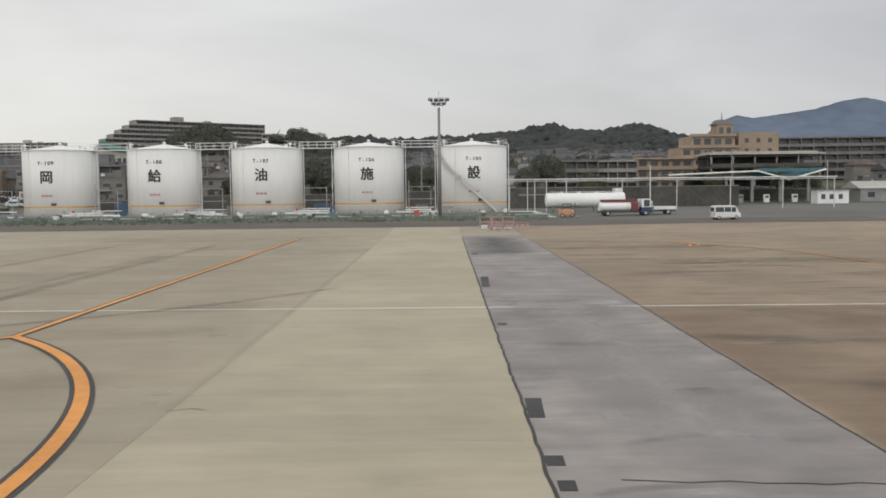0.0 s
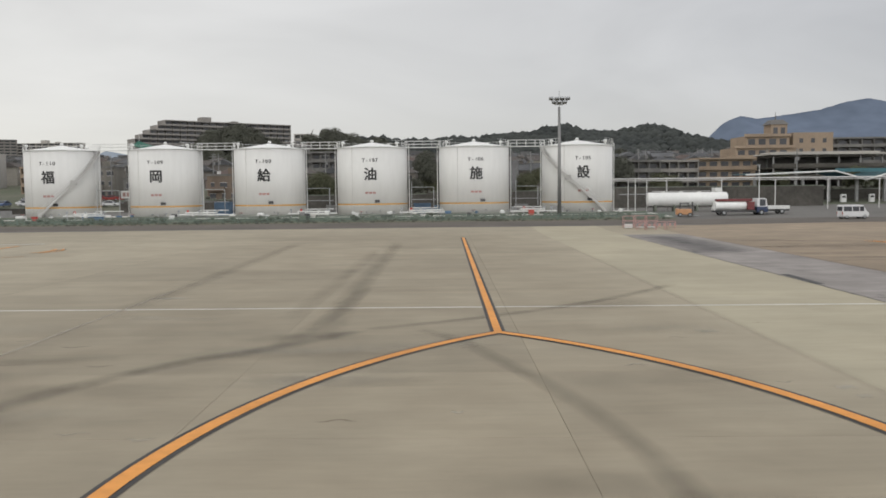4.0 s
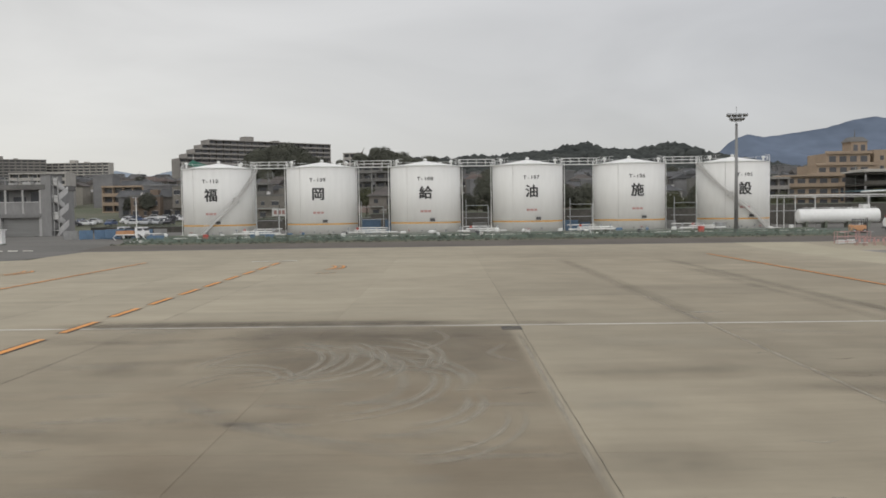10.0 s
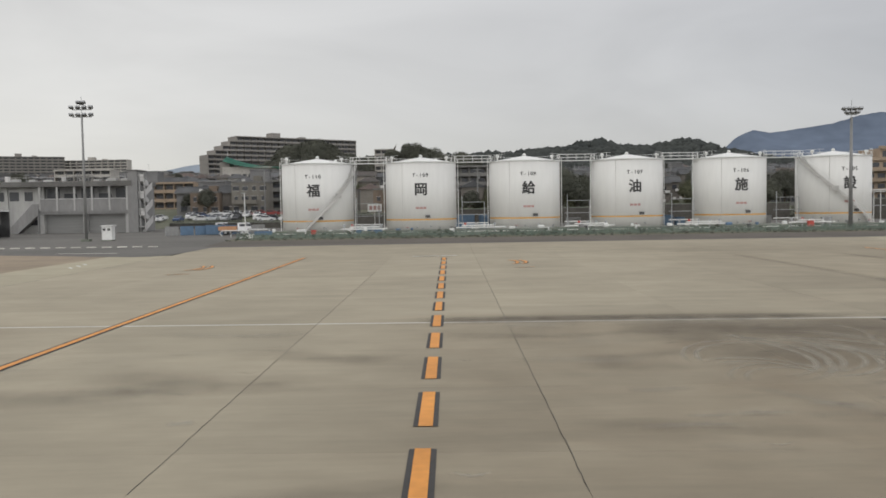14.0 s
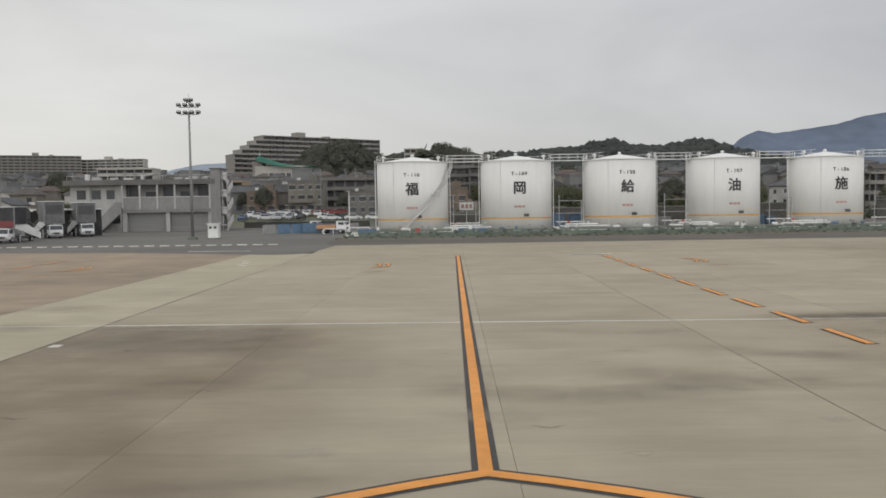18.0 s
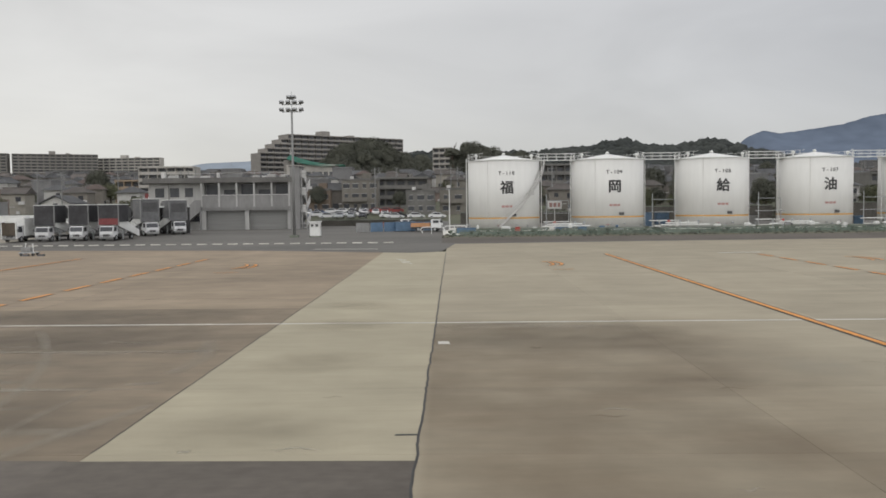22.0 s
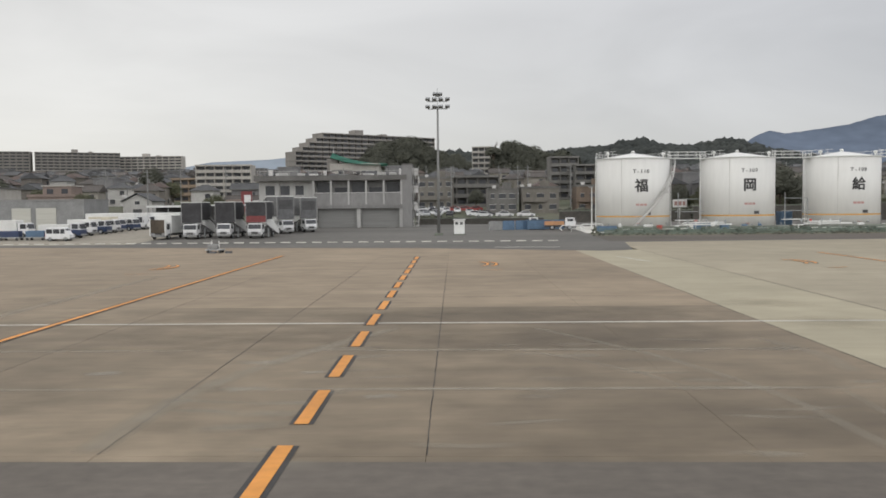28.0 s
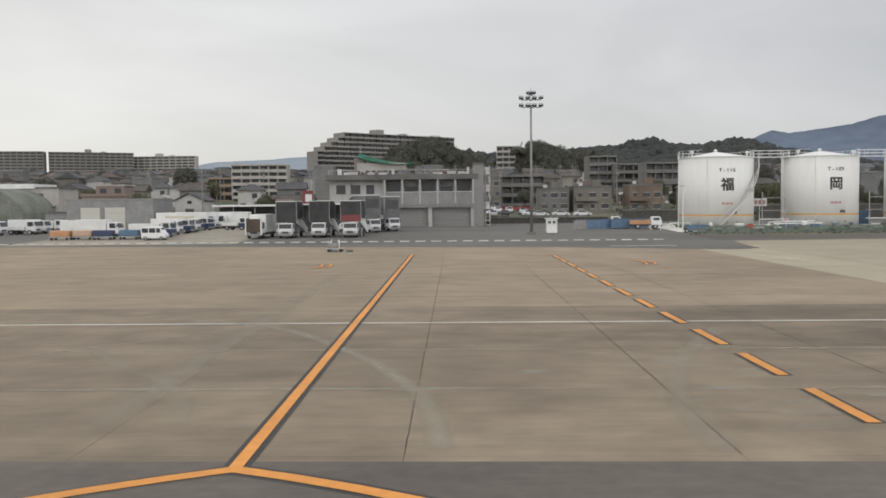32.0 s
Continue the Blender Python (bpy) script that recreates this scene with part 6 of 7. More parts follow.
def strip_mesh(x0, x1, y0, y1, z):
    n, rows = 24, 9
    v = []
    for j in range(rows):
        for i in range(n + 1):
            x = x0 + (x1 - x0) * i / n
            y = y0 + (y1 - y0) * j / (rows - 1) + 0.25 * noise.noise(Vector((x * 0.4, j * 5.0, 0)))
            v.append((x, y, rise(x, y) + z))
    f = [(j * (n + 1) + i, j * (n + 1) + i + 1, (j + 1) * (n + 1) + i + 1, (j + 1) * (n + 1) + i) for j in range(rows - 1) for i in range(n)]
    me = bpy.data.meshes.new("verge")
    me.from_pydata(v, [], f)
    return me


tagged(part("verge", strip_mesh(-90, 16, 141.6, 148.0, 0.03), M_grass), "strip of dry grass and weeds before the tanks", "verge", kind="structure")
tagged(part("road", strip_mesh(-90.2, 60, 131.2, 141.6, 0.025), M_asph), "dark asphalt service lane before the tanks", "road", kind="structure")
tagged(part("yard_paving", strip_mesh(-180, -150.5, 132.6, 186.0, 0.03), M_yard), "pale worn concrete yard under the parked trucks", "pavement", kind="structure")
# added reflector: pale ground round the tanks, brightens their lower shells
tagged(part("tank_yard", strip_mesh(-90, 17, 148.2, 176.0, 0.035), M_bounce), "pale ground sheet added inside the bund to bounce light onto the tanks", "pavement", kind="structure")
# tufts on the strip
rng = random.Random(31)
rows = []
for _ in range(700):
    x, y = rng.uniform(-90, 15), rng.uniform(141.8, 147.6)
    rows.append((x, y, rise(x, y) + 0.02, rng.uniform(0.06, 0.3) * (1 + noise.noise(Vector((x * 0.15, 3.0, 0))))))
for _ in range(120):
    x, y = rng.uniform(-89, -28) if rng.random() < 0.8 else rng.uniform(-28, 14), rng.uniform(146.4, 148.9)
    r = rng.uniform(0.12, 0.42)
    rows.append((x, y, rise(x, y) + 0.3 * r + rng.random() ** 2 * 0.7, r))
tagged(part("weeds", clumps(rows, rng, "weeds"), M_leaf), "low weeds and tufts along the fence", "grass", kind="stuff")

for x0, x1, y, z, m, lab in ((-88, -74, 152.0, 1.25, M_bund, "weathered grey pipeline on low supports"), (-72, -56, 152.4, 1.1, M_bund, "weathered grey pipeline on low supports"), (-56, -38, 152.2, 1.2, M_bund, "weathered grey pipeline on low supports"), (-37, -21, 152.4, 1.15, M_bund, "weathered grey pipeline on low supports"), (-20, -3, 152.2, 1.25, M_bund, "weathered grey pipeline on low supports"), (-1, 14, 152.4, 1.15, M_bund, "weathered grey pipeline on low supports")):
    p = thing("pipeline", (x0, y, rise(0, y)), lab, "pipe", "pipelines before the tanks")
    L = x1 - x0
    for dy, dz in ((0, 0.0), (0.35, 0.12), (0.7, 0.0)):
        part("pipe", rods(((0, dy, z - 0.7 + dz), (L, dy, z - 0.7 + dz), 0.11), n=8), m, p)
    for i in range(int(L / 3) + 1):
        part("support", boxes((3 * i, -0.15, -0.05, 3 * i + 0.15, 0.9, z - 0.8)), M_bund, p)
    for i in range(3):
        xx = 2 + i * L / 3.2
        v = part("valve", rods(((xx, 0.35, z - 0.55), (xx, 0.35, z - 0.1), 0.09)), M_steel, p)
        part("handwheel", rods(((xx, 0.35, z - 0.1), (xx, 0.35, z - 0.05), 0.26), n=12), M_red if i == 1 else M_steel, v)

CLUT = [(-71.5, 153.5, 2.6, 1.4, 1.0, M_blue), (-69.3, 150.5, 1.2, 0.9, 0.8, M_blue), (-55.5, 171.5, 3.2, 1.6, 2.4, M_blue), (-52.0, 171.5, 2.2, 1.6, 2.3, M_blue), (-36.5, 172, 2.4, 1.5, 1.6, M_greyp), (-20.8, 171.5, 3.0, 1.4, 1.8, M_blue), (-18.0, 171.5, 1.6, 1.2, 1.4, M_blue), (-3.4, 171, 2.2, 1.4, 1.5, M_greyp), (-4.0, 151.0, 0.8, 0.7, 1.1, M_red), (-80.6, 150.2, 1.2, 0.4, 1.0, M_white), (-78.9, 150.4, 0.7, 0.6, 0.9, M_red), (-38.2, 151.2, 0.9, 0.6, 0.9, M_dark), (-26.0, 150.4, 1.6, 0.8, 0.6, M_dark), (-13.5, 150.6, 0.5, 0.5, 0.8, M_dark), (-44.2, 150.3, 1.0, 0.7, 0.8, M_white), (-86.5, 151.5, 2.8, 1.2, 0.8, M_blue), (-96.0, 160.5, 3.0, 1.8, 1.5, M_blue), (0.8, 156.3, 1.6, 0.5, 1.4, M_greyp), (-30.5, 149.8, 0.6, 0.6, 1.0, M_white), (-64.0, 149.9, 1.4, 0.7, 0.5, M_steel), (-58.2, 150.0, 0.7, 0.7, 0.9, M_white)]
NAMES = {M_blue.name: "blue tarpaulin-covered crate", M_greyp.name: "grey steel equipment box", M_red.name: "red hose box", M_white.name: "white metal box", M_dark.name: "dark equipment box", M_steel.name: "grey steel box"}
for x, y, w, d, h, m in CLUT:
    c = thing("equipment_box", (x, y, rise(x, y)), NAMES[m.name] + " standing by the fuel tanks", "box", "boxes by the tanks")
    part("body", boxes((-w / 2, -d / 2, 0.06, w / 2, d / 2, h), bevel=0.05), m, c)
    part("lid", boxes((-w / 2 - 0.04, -d / 2 - 0.04, h, w / 2 + 0.04, d / 2 + 0.04, h + 0.07)), m, c)
    for sx in (-1, 1):
        part("foot", boxes((sx * w * 0.35 - 0.08, -d / 2, 0, sx * w * 0.35 + 0.08, d / 2, 0.06)), M_dark, c)

# white pipes and valves low in the gaps between the tanks
rng = random.Random(61)
for (xa, ya, *_), (xb, yb, *_) in zip(TANKS, TANKS[1:]):
    xm = (xa + xb) / 2
    p = thing("low_pipe", (xm, 151.4, rise(0, 151.4)), "white pipe run with valves low between two tanks", "pipe", "low white pipes")
    for dz, w in ((0.95, 3.6), (1.25, 2.2)):
        part("pipe", rods(((-w, 0, dz), (w + rng.uniform(-1, 1), 0, dz), 0.1), n=8), M_white, p)
    for k in range(5):
        xx = -3.2 + 1.5 * k + rng.uniform(-0.3, 0.3)
        part("stand", boxes((xx - 0.06, -0.06, -0.05, xx + 0.06, 0.06, 0.9)), M_steel, p)
        v = part("valve", rods(((xx, 0, 0.9), (xx, 0, 1.2 + rng.uniform(0, 0.5)), 0.08), n=8), M_white if k % 2 else M_steel, p)
        part("handwheel", rods(((xx, -0.04, 1.5), (xx, 0.04, 1.5), 0.2), n=12), M_red if k == 1 else M_steel, v)
for k in range(22):
    x, w = -86 + 4.6 * k + rng.uniform(-1.5, 1.5), rng.uniform(0.4, 1.5)
    tp = rng.choice((("blue folded tarpaulin", M_blue), ("white pipe flange stack", M_white), ("grey pallet load", M_greyp), ("dark hose coil", M_dark), ("white pipe flange stack", M_white)))
    c = thing("loose_stock", (x, 149.6 + rng.uniform(0, 1.2), rise(0, 149.8)), tp[0] + " lying inside the bund", "stock", "loose stock by the bund")
    part("bottom", boxes((-w / 2, -0.35, 0, w / 2, 0.35, 0.75), bevel=0.08), M_bund, c)
    part("top", boxes((-w / 2 + 0.05, -0.3, 0.75, w / 2 - rng.uniform(0, 0.3), 0.3, 0.95 + rng.uniform(0, 0.35)), bevel=0.09), tp[1], c)

# low pipe bows and rails beside the first tank
for x, y in ((-88.0, 155.0), (-72.3, 156.0), (-91.5, 152.0)):
    p = thing("pipe_bow", (x, y, rise(x, y)), "white bent pipe guard rail beside a tank", "guard rail", "pipe guards")
    part("rail", rods(((-1.5, 0, 1.0), (1.5, 0, 1.0), 0.07), ((-1.5, 0, 1.0), (-1.9, 0, 0.6), 0.07), ((1.5, 0, 1.0), (1.9, 0, 0), 0.07), ((-1.9, 0, 0.6), (-1.5, 0, 0.2), 0.07)), M_white, p)
    part("post", rods(((-0.2, 0, 0), (-0.2, 0, 1.0), 0.05)), M_white, p)

# ladder towers and pipe frames in the gaps between the tanks
for (xa, ya, *_), (xb, yb, *_) in zip(TANKS, TANKS[1:]):
    xm = (xa + xb) / 2
    f = thing("pipe_trestle", (xm, 160.5, 0.9), "light grey steel pipe trestle between two tanks", "trestle", "trestles between the tanks")
    for sx in (-1.9, 1.7):
        part("upright", boxes((sx - 0.05, -0.05, 0, sx + 0.05, 0.05, 5.6 if sx < 0 else 4.6)), M_steel, f)
    part("crossbar", boxes((-1.9, -0.04, 4.6, 1.7, 0.04, 4.68)), M_steel, f)
    part("crossbar", boxes((-2.4, -0.05, 1.2, 2.3, 0.05, 1.34)), M_white, f)
    part("crossbar", boxes((-2.4, -0.05, 2.6, 2.3, 0.05, 2.68)), M_steel, f)
s = thing("speed_sign", (-71.0, 168.0, 0.9), "white round-numbered sign board on a post", "sign")
part("post", rods(((0, 0, 0), (0, 0, 4.6), 0.05)), M_white, s)
part("board", boxes((-1.2, -0.05, 3.3, 1.2, 0.0, 4.6)), M_white, s)
part("lettering", boxes((-0.9, -0.06, 3.6, -0.4, -0.05, 4.3), (-0.2, -0.06, 3.6, 0.3, -0.05, 4.3), (0.5, -0.06, 3.6, 0.95, -0.05, 4.3)), M_redgrey, s)

# dark retaining walls behind the yard
for x0, x1, y, h, m in ((-86, -58, 205.5, 2.4, M_wallbr), (-58, -20, 204, 3.2, M_wallbr), (-20, 14, 202, 3.6, M_wallbr), (14, 62, 197, 4.1, M_wallbr), (62, 140, 226, 3.2, M_wallbr), (-116, -90, 200, 1.2, M_wallbr)):
    w = thing("retaining_wall", (x0, y, 0.9), "dark stained retaining wall at the edge of the yard", "wall", "retaining walls")
    n = max(2, int((x1 - x0) / 6))
    for i in range(n):
        a, b_ = (x1 - x0) * i / n, (x1 - x0) * (i + 1) / n
        part("wall_panel", boxes((a + 0.015, 0, -0.3, b_ - 0.015, 0.6, h)), m, w)
    part("coping", boxes((0, -0.1, h, x1 - x0, 0.7, h + 0.2)), M_bund, w)
rng = random.Random(77)
rows = []
for _ in range(3000):
    x = rng.uniform(-84, 150)
    y = rng.uniform(208, 222) if x < 60 else rng.uniform(229, 240)
    rows.append((x, y, rise(x, y) + rng.uniform(0.2, 2.2), rng.uniform(0.25, 0.7)))
tagged(part("shrubs", clumps(rows, rng, "shrubs"), M_leaf), "dense dark shrubs along the top of the retaining wall", "shrubs", kind="stuff")


# ---- vehicles ----
def wheel(parent, x, y, r, w=0.22):
    t = part("wheel", rods(((x - w / 2, y, r), (x + w / 2, y, r), r), n=18), M_tyre, parent)
    part("rim", rods(((x - w / 2 - 0.012, y, r), (x + w / 2 + 0.012, y, r), r * 0.58), n=12), M_steel, t)


def van(at, turn, label, mat=None, L=3.4, W=1.48, H=1.88):
    """A small box van; its front looks along its own -y."""
    v = thing("van", (*at, rise(*at) + 0.02), label, "van", turn=turn)
    h = L / 2
    mat = mat or CARS[0]
    part("body", prism([(-h, 0.3), (-h, 0.85), (-h + 0.25, 1.0), (-h + 0.75, H - 0.08), (-h + 1.0, H), (h - 0.12, H), (h, H - 0.15), (h, 0.3)], -W / 2, W / 2, 0.05), mat, v, smooth=False)
    for sx in (-1, 1):
        x0, x1 = (W / 2 - 0.01, W / 2 + 0.012) if sx > 0 else (-W / 2 - 0.012, -W / 2 + 0.01)
        for y0, y1, top in ((-h + 0.72, -h + 1.3, 0.0), (-h + 1.4, -h + 2.3, 0.0), (-h + 2.4, h - 0.15, 0.0)):
            part("side_window", boxes((x0, y0, 1.05, x1, y1, H - 0.22)), M_win, v)
        part("headlight", boxes((sx * W * 0.36 - 0.14, -h - 0.03, 0.66, sx * W * 0.36 + 0.14, -h + 0.05, 0.86)), M_lampgl, v)
        part("tail_light", boxes((sx * W * 0.45 - 0.07, h - 0.03, 0.6, sx * W * 0.45 + 0.07, h + 0.02, 1.0)), M_red, v)
        for yy in (-h + 0.62, h - 0.62):
            wheel(v, sx * (W / 2 - 0.1), yy, 0.29, 0.2)
    bm = bmesh.new()
    box(bm, -W / 2 + 0.1, -0.015, 0, W / 2 - 0.1, 0.015, 0.8)
    bmesh.ops.transform(bm, matrix=pose(0, -h + 0.3, 1.02, -30, 0, 0), verts=bm.verts)
    part("windscreen", bm, M_win, v)
    part("bumper", boxes((-W / 2 + 0.03, -h - 0.07, 0.28, W / 2 - 0.03, -h + 0.05, 0.5), bevel=0.03), M_greyp, v)
    part("rear_window", boxes((-W / 2 + 0.15, h - 0.01, 1.1, W / 2 - 0.15, h + 0.012, H - 0.25)), M_win, v)
    return v


van((-163.6, 142.2), 90, "small white van standing on the service road", )
van((38.8, 138.0), 92, "white minivan on the service road before the fuel depot", L=3.7, W=1.6, H=1.92)


def cab(parent, y, W, H, mat, base=0.55, depth=1.6):
    """A tilt cab whose front is at y, looking along -y."""
    c = part("cab", prism([(y, base), (y - 0.02, base + 0.75), (y + 0.22, H), (y + depth, H), (y + depth, base)], -W / 2, W / 2, 0.05), mat, parent)
    bm = bmesh.new()
    box(bm, -W / 2 + 0.1, -0.02, 0, W / 2 - 0.1, 0.012, H - base - 0.92)
    bmesh.ops.transform(bm, matrix=pose(0, y + 0.01, base + 0.8, -14, 0, 0), verts=bm.verts)
    part("windscreen", bm, M_win, c)
    for sx in (-1, 1):
        x0, x1 = (W / 2 - 0.01, W / 2 + 0.015) if sx > 0 else (-W / 2 - 0.015, -W / 2 + 0.01)
        part("side_window", boxes((x0, y + 0.35, base + 0.8, x1, y + depth - 0.35, H - 0.15)), M_win, c)
        part("headlight", boxes((sx * W * 0.36 - 0.15, y - 0.05, base + 0.12, sx * W * 0.36 + 0.15, y + 0.03, base + 0.32)), M_lampgl, c)
        part("mirror", boxes((sx * (W / 2 + 0.14) - 0.06, y + 0.05, base + 0.9, sx * (W / 2 + 0.14) + 0.06, y + 0.13, base + 1.3)), M_dark, c)
    part("grille", boxes((-W * 0.25, y - 0.04, base + 0.1, W * 0.25, y + 0.02, base + 0.4)), M_dark, c)
    part("bumper", boxes((-W / 2, y - 0.1, base - 0.2, W / 2, y + 0.1, base + 0.08), bevel=0.03), M_greyp, c)
    return c


def truck(at, turn, body, load, label, L=5.6, W=2.0, H=2.05, load_h=1.7, cab_mat=None, navy=False):
    """A light lorry with a box or flat load; its front looks along its own -y."""
    t = thing("truck", (*at, rise(*at) + 0.02), label, "truck", "service trucks", turn=turn)
    h = L / 2
    part("chassis", boxes((-W * 0.36, -h + 0.4, 0.45, W * 0.36, h, 0.68)), M_dark, t)
    cab(t, -h, W * 0.94, H, cab_mat or CARS[0])
    if navy:
        part("cab_skirt", boxes((-W * 0.47 - 0.03, -h - 0.06, 0.42, W * 0.47 + 0.03, -h + 1.64, 1.25), bevel=0.03), M_blued, t, "navy lower half of the cab")
    if load == "box":
        bm = boxes((-W / 2, -h + 1.75, 0.8, W / 2, h, 0.8 + load_h), bevel=0.04)
        part("cargo_box", bm, body, t)
        part("side_skirt", boxes((-W / 2 + 0.02, -h + 1.75, 0.5, W / 2 - 0.02, h - 0.1, 0.8)), M_blued if navy else M_dark, t)
    elif load == "bed":
        part("bed_floor", boxes((-W / 2, -h + 1.75, 0.75, W / 2, h, 0.85)), body, t)
        for x0, x1, y0, y1 in ((-W / 2, -W / 2 + 0.06, -h + 1.75, h), (W / 2 - 0.06, W / 2, -h + 1.75, h), (-W / 2, W / 2, h - 0.06, h), (-W / 2, W / 2, -h + 1.75, -h + 1.82)):
            part("drop_side", boxes((x0, y0, 0.85, x1, y1, 0.85 + load_h)), body, t)
    elif load == "tank":
        bm = bmesh.new()
        rod(bm, (0, -h + 1.9, 1.4), (0, h - 0.1, 1.4), 0.68, n=24)
        part("tank", bm, body, t, smooth=False)
    for yy in (-h + 0.95, h - 1.2):
        for sx in (-1, 1):
            wheel(t, sx * (W / 2 - 0.16), yy, 0.4, 0.28)
    return t


def step_truck(at, turn, hood, label, hood_h=5.0, face=None):
    """A passenger stair vehicle: a lorry cab under the tall hood of the folded stair."""
    t = thing("passenger_stair_truck", (*at, rise(*at) + 0.02), label, "stair truck", "passenger stair trucks", turn=turn)
    part("chassis", boxes((-0.8, -3.0, 0.5, 0.8, 4.2, 0.75)), M_dark, t)
    cab(t, -3.4, 1.95, 2.05, CARS[0], 0.5, 1.5)
    part("hood_front", boxes((-1.45, -2.6, 2.2, 1.45, -2.45, hood_h)), face or hood, t, "front sheet of the stair hood")
    if face:
        part("hood_window", boxes((-1.15, -2.63, hood_h - 1.9, 1.15, -2.6, hood_h - 0.5)), M_dark, t, "dark window in the white hood front")
    for sx in (-1.47, 1.39):
        part("hood_edge", boxes((sx, -2.64, 2.2, sx + 0.08, -2.4, hood_h + 0.02)), M_greyp, t)
    part("hood_skirt", prism([(0.6, hood_h - 1.6), (1.7, hood_h - 1.9), (1.7, hood_h - 0.5), (0.6, hood_h)], -1.4, 1.4), M_dark, t, "folded end of the hood")
    for sx in (-1, 1):
        x0, x1 = sorted((sx * 1.45, sx * 1.37))
        part("hood_side", boxes((x0, -2.45, 2.6, x1, 0.6, hood_h)), hood, t)
        # sloping stair flank in white
        bm = bmesh.new()
        vs = [bm.verts.new((sx * 1.3, yy, zz)) for yy, zz in ((-2.3, 2.1), (4.6, 0.35), (4.6, 1.25), (-1.0, 3.3), (-2.3, 3.3))]
        f = bm.faces.new(vs)
        r = bmesh.ops.extrude_face_region(bm, geom=[f])
        bmesh.ops.translate(bm, verts=[v for v in r["geom"] if isinstance(v, bmesh.types.BMVert)], vec=(-sx * 0.08, 0, 0))
        bmesh.ops.recalc_face_normals(bm, faces=bm.faces)
        part("stair_flank", bm, M_white, t, "white stair side panel")
        part("handrail", rods(((sx * 1.26, -1.0, 3.75), (sx * 1.26, 4.6, 1.85), 0.035)), M_steel, t)
        for k in range(4):
            yy = -0.6 + 1.6 * k
            part("rail_post", rods(((sx * 1.26, yy, 3.2 - 0.33 * (yy + 1)), (sx * 1.26, yy, 3.75 - 0.34 * (yy + 1)), 0.025)), M_steel, t)
        part("stabiliser", boxes((sx * 1.25 - 0.1, -1.0, 0.1, sx * 1.25 + 0.1, -0.8, 1.4)), M_steel, t)
    part("hood_roof", boxes((-1.5, -2.65, hood_h, 1.5, 0.8, hood_h + 0.1)), M_white, t)
    for k in range(14):
        yy = -1.8 + 0.45 * k
        part("step", boxes((-1.2, yy, 2.6 - 0.155 * k, 1.2, yy + 0.34, 2.66 - 0.155 * k)), M_greyp, t)
    for yy in (-2.4, 2.6):
        for sx in (-1, 1):
            wheel(t, sx * 0.85, yy, 0.42, 0.3)
    return t


step_truck((-145.6, 146.0), -4, M_hood, "white passenger stair truck with a tall dark hood")
step_truck((-141.1, 146.8), -5, M_hood, "white passenger stair truck with a tall black hood")
step_truck((-136.7, 146.2), -4, M_hood, "white passenger stair truck with a dark hood and red trim")
part("trim", boxes((-1.46, -2.63, 2.2, 1.46, -2.6, 3.1)), M_maroon, bpy.data.objects["passenger_stair_truck.002"], "maroon trim below the hood")
step_truck((-136.4, 156.5), 40, M_hoodg, "white passenger stair truck with a grey folded hood and white stair", 5.6, M_hoodg)
step_truck((-133.6, 162.0), 36, M_hoodg, "white passenger stair truck with a grey folded hood", 5.4, M_hoodg)
hl = truck((-149.7, 145.4), -6, M_white, "box", "white high-lift box truck with a brown mesh front", 6.5, 2.3, 2.3, 2.5)
part("front_mesh", boxes((-1.0, -3.5, 0.9, 1.0, -3.36, 2.7)), M_bark, hl, "brown mesh over the cab front")
part("side_post", boxes((-1.15, -3.5, 0.5, -1.0, -3.3, 2.85)), M_white, hl)
part("side_post", boxes((1.0, -3.5, 0.5, 1.15, -3.3, 2.85)), M_white, hl)
for x, y, w in ((-150.5, 160, 7), (-143, 160.5, 6), (-137, 161, 5)):
    c = thing("carport", (x, y, 0.9), "low open carport with a pale flat roof", "carport", "open carports")
    part("roof", boxes((0, 0, 4.3, w, 5, 4.5)), M_white, c)
    part("back_wall", boxes((0, 4.8, 0, w, 5, 4.3)), M_dark, c)
    for xx in (0.1, w - 0.2):
        part("post", boxes((xx, 0.05, 0, xx + 0.12, 0.17, 4.3)), M_steel, c)

ROW = [(-200.0, 158.5, M_orng, "box", 0), (-195.0, 158.2, M_orng, "bed", 0), (-191.2, 161.5, M_white, "bed", 0), (-192.0, 165.5, M_white, "box", 0), (-191.5, 171.0, M_white, "box", 0), (-174.6, 150.8, M_white, "box", 0), (-178.8, 155.0, M_white, "box", 1), (-166.2, 148.9, M_white, "box", 1), (-166.3, 154.4, M_white, "bed", 0), (-166.6, 159.5, M_white, "box", 1), (-167.0, 164.5, M_white, "box", 0), (-168.2, 170.8, M_cream, "box", 1), (-167.8, 176.5, M_white, "box", 1), (-206, 159.5, M_white, "bed", 0), (-212.5, 160, M_orng, "box", 0), (-160.5, 176, M_white, "bed", 1), (-157.0, 180, M_white, "box", 0)]
for k, (x, y, m, ld, navy) in enumerate(ROW):
    kind = ("orange " if m is M_orng else "cream " if m is M_cream else "white ") + {"box": "light box truck", "bed": "light flatbed truck"}[ld] + (" with a navy skirt in the yard" if navy else " parked before the garages")
    truck((x, y), 86 if k not in (11, 12, 15) else 70, m, ld, kind, 6.3 if ld == "box" else 5.2, 2.0, 2.2, (1.55, 1.2, 1.8)[k % 3] if ld == "box" else 0.45, CARS[0], bool(navy))
for x, y, L in ((-171.5, 184, 11), (-171.0, 188.5, 11.5), (-164.0, 190, 9)):
    truck((x, y), 88, M_white, "box", "long white box truck parked in the yard", L, 2.4, 2.5, 2.3)
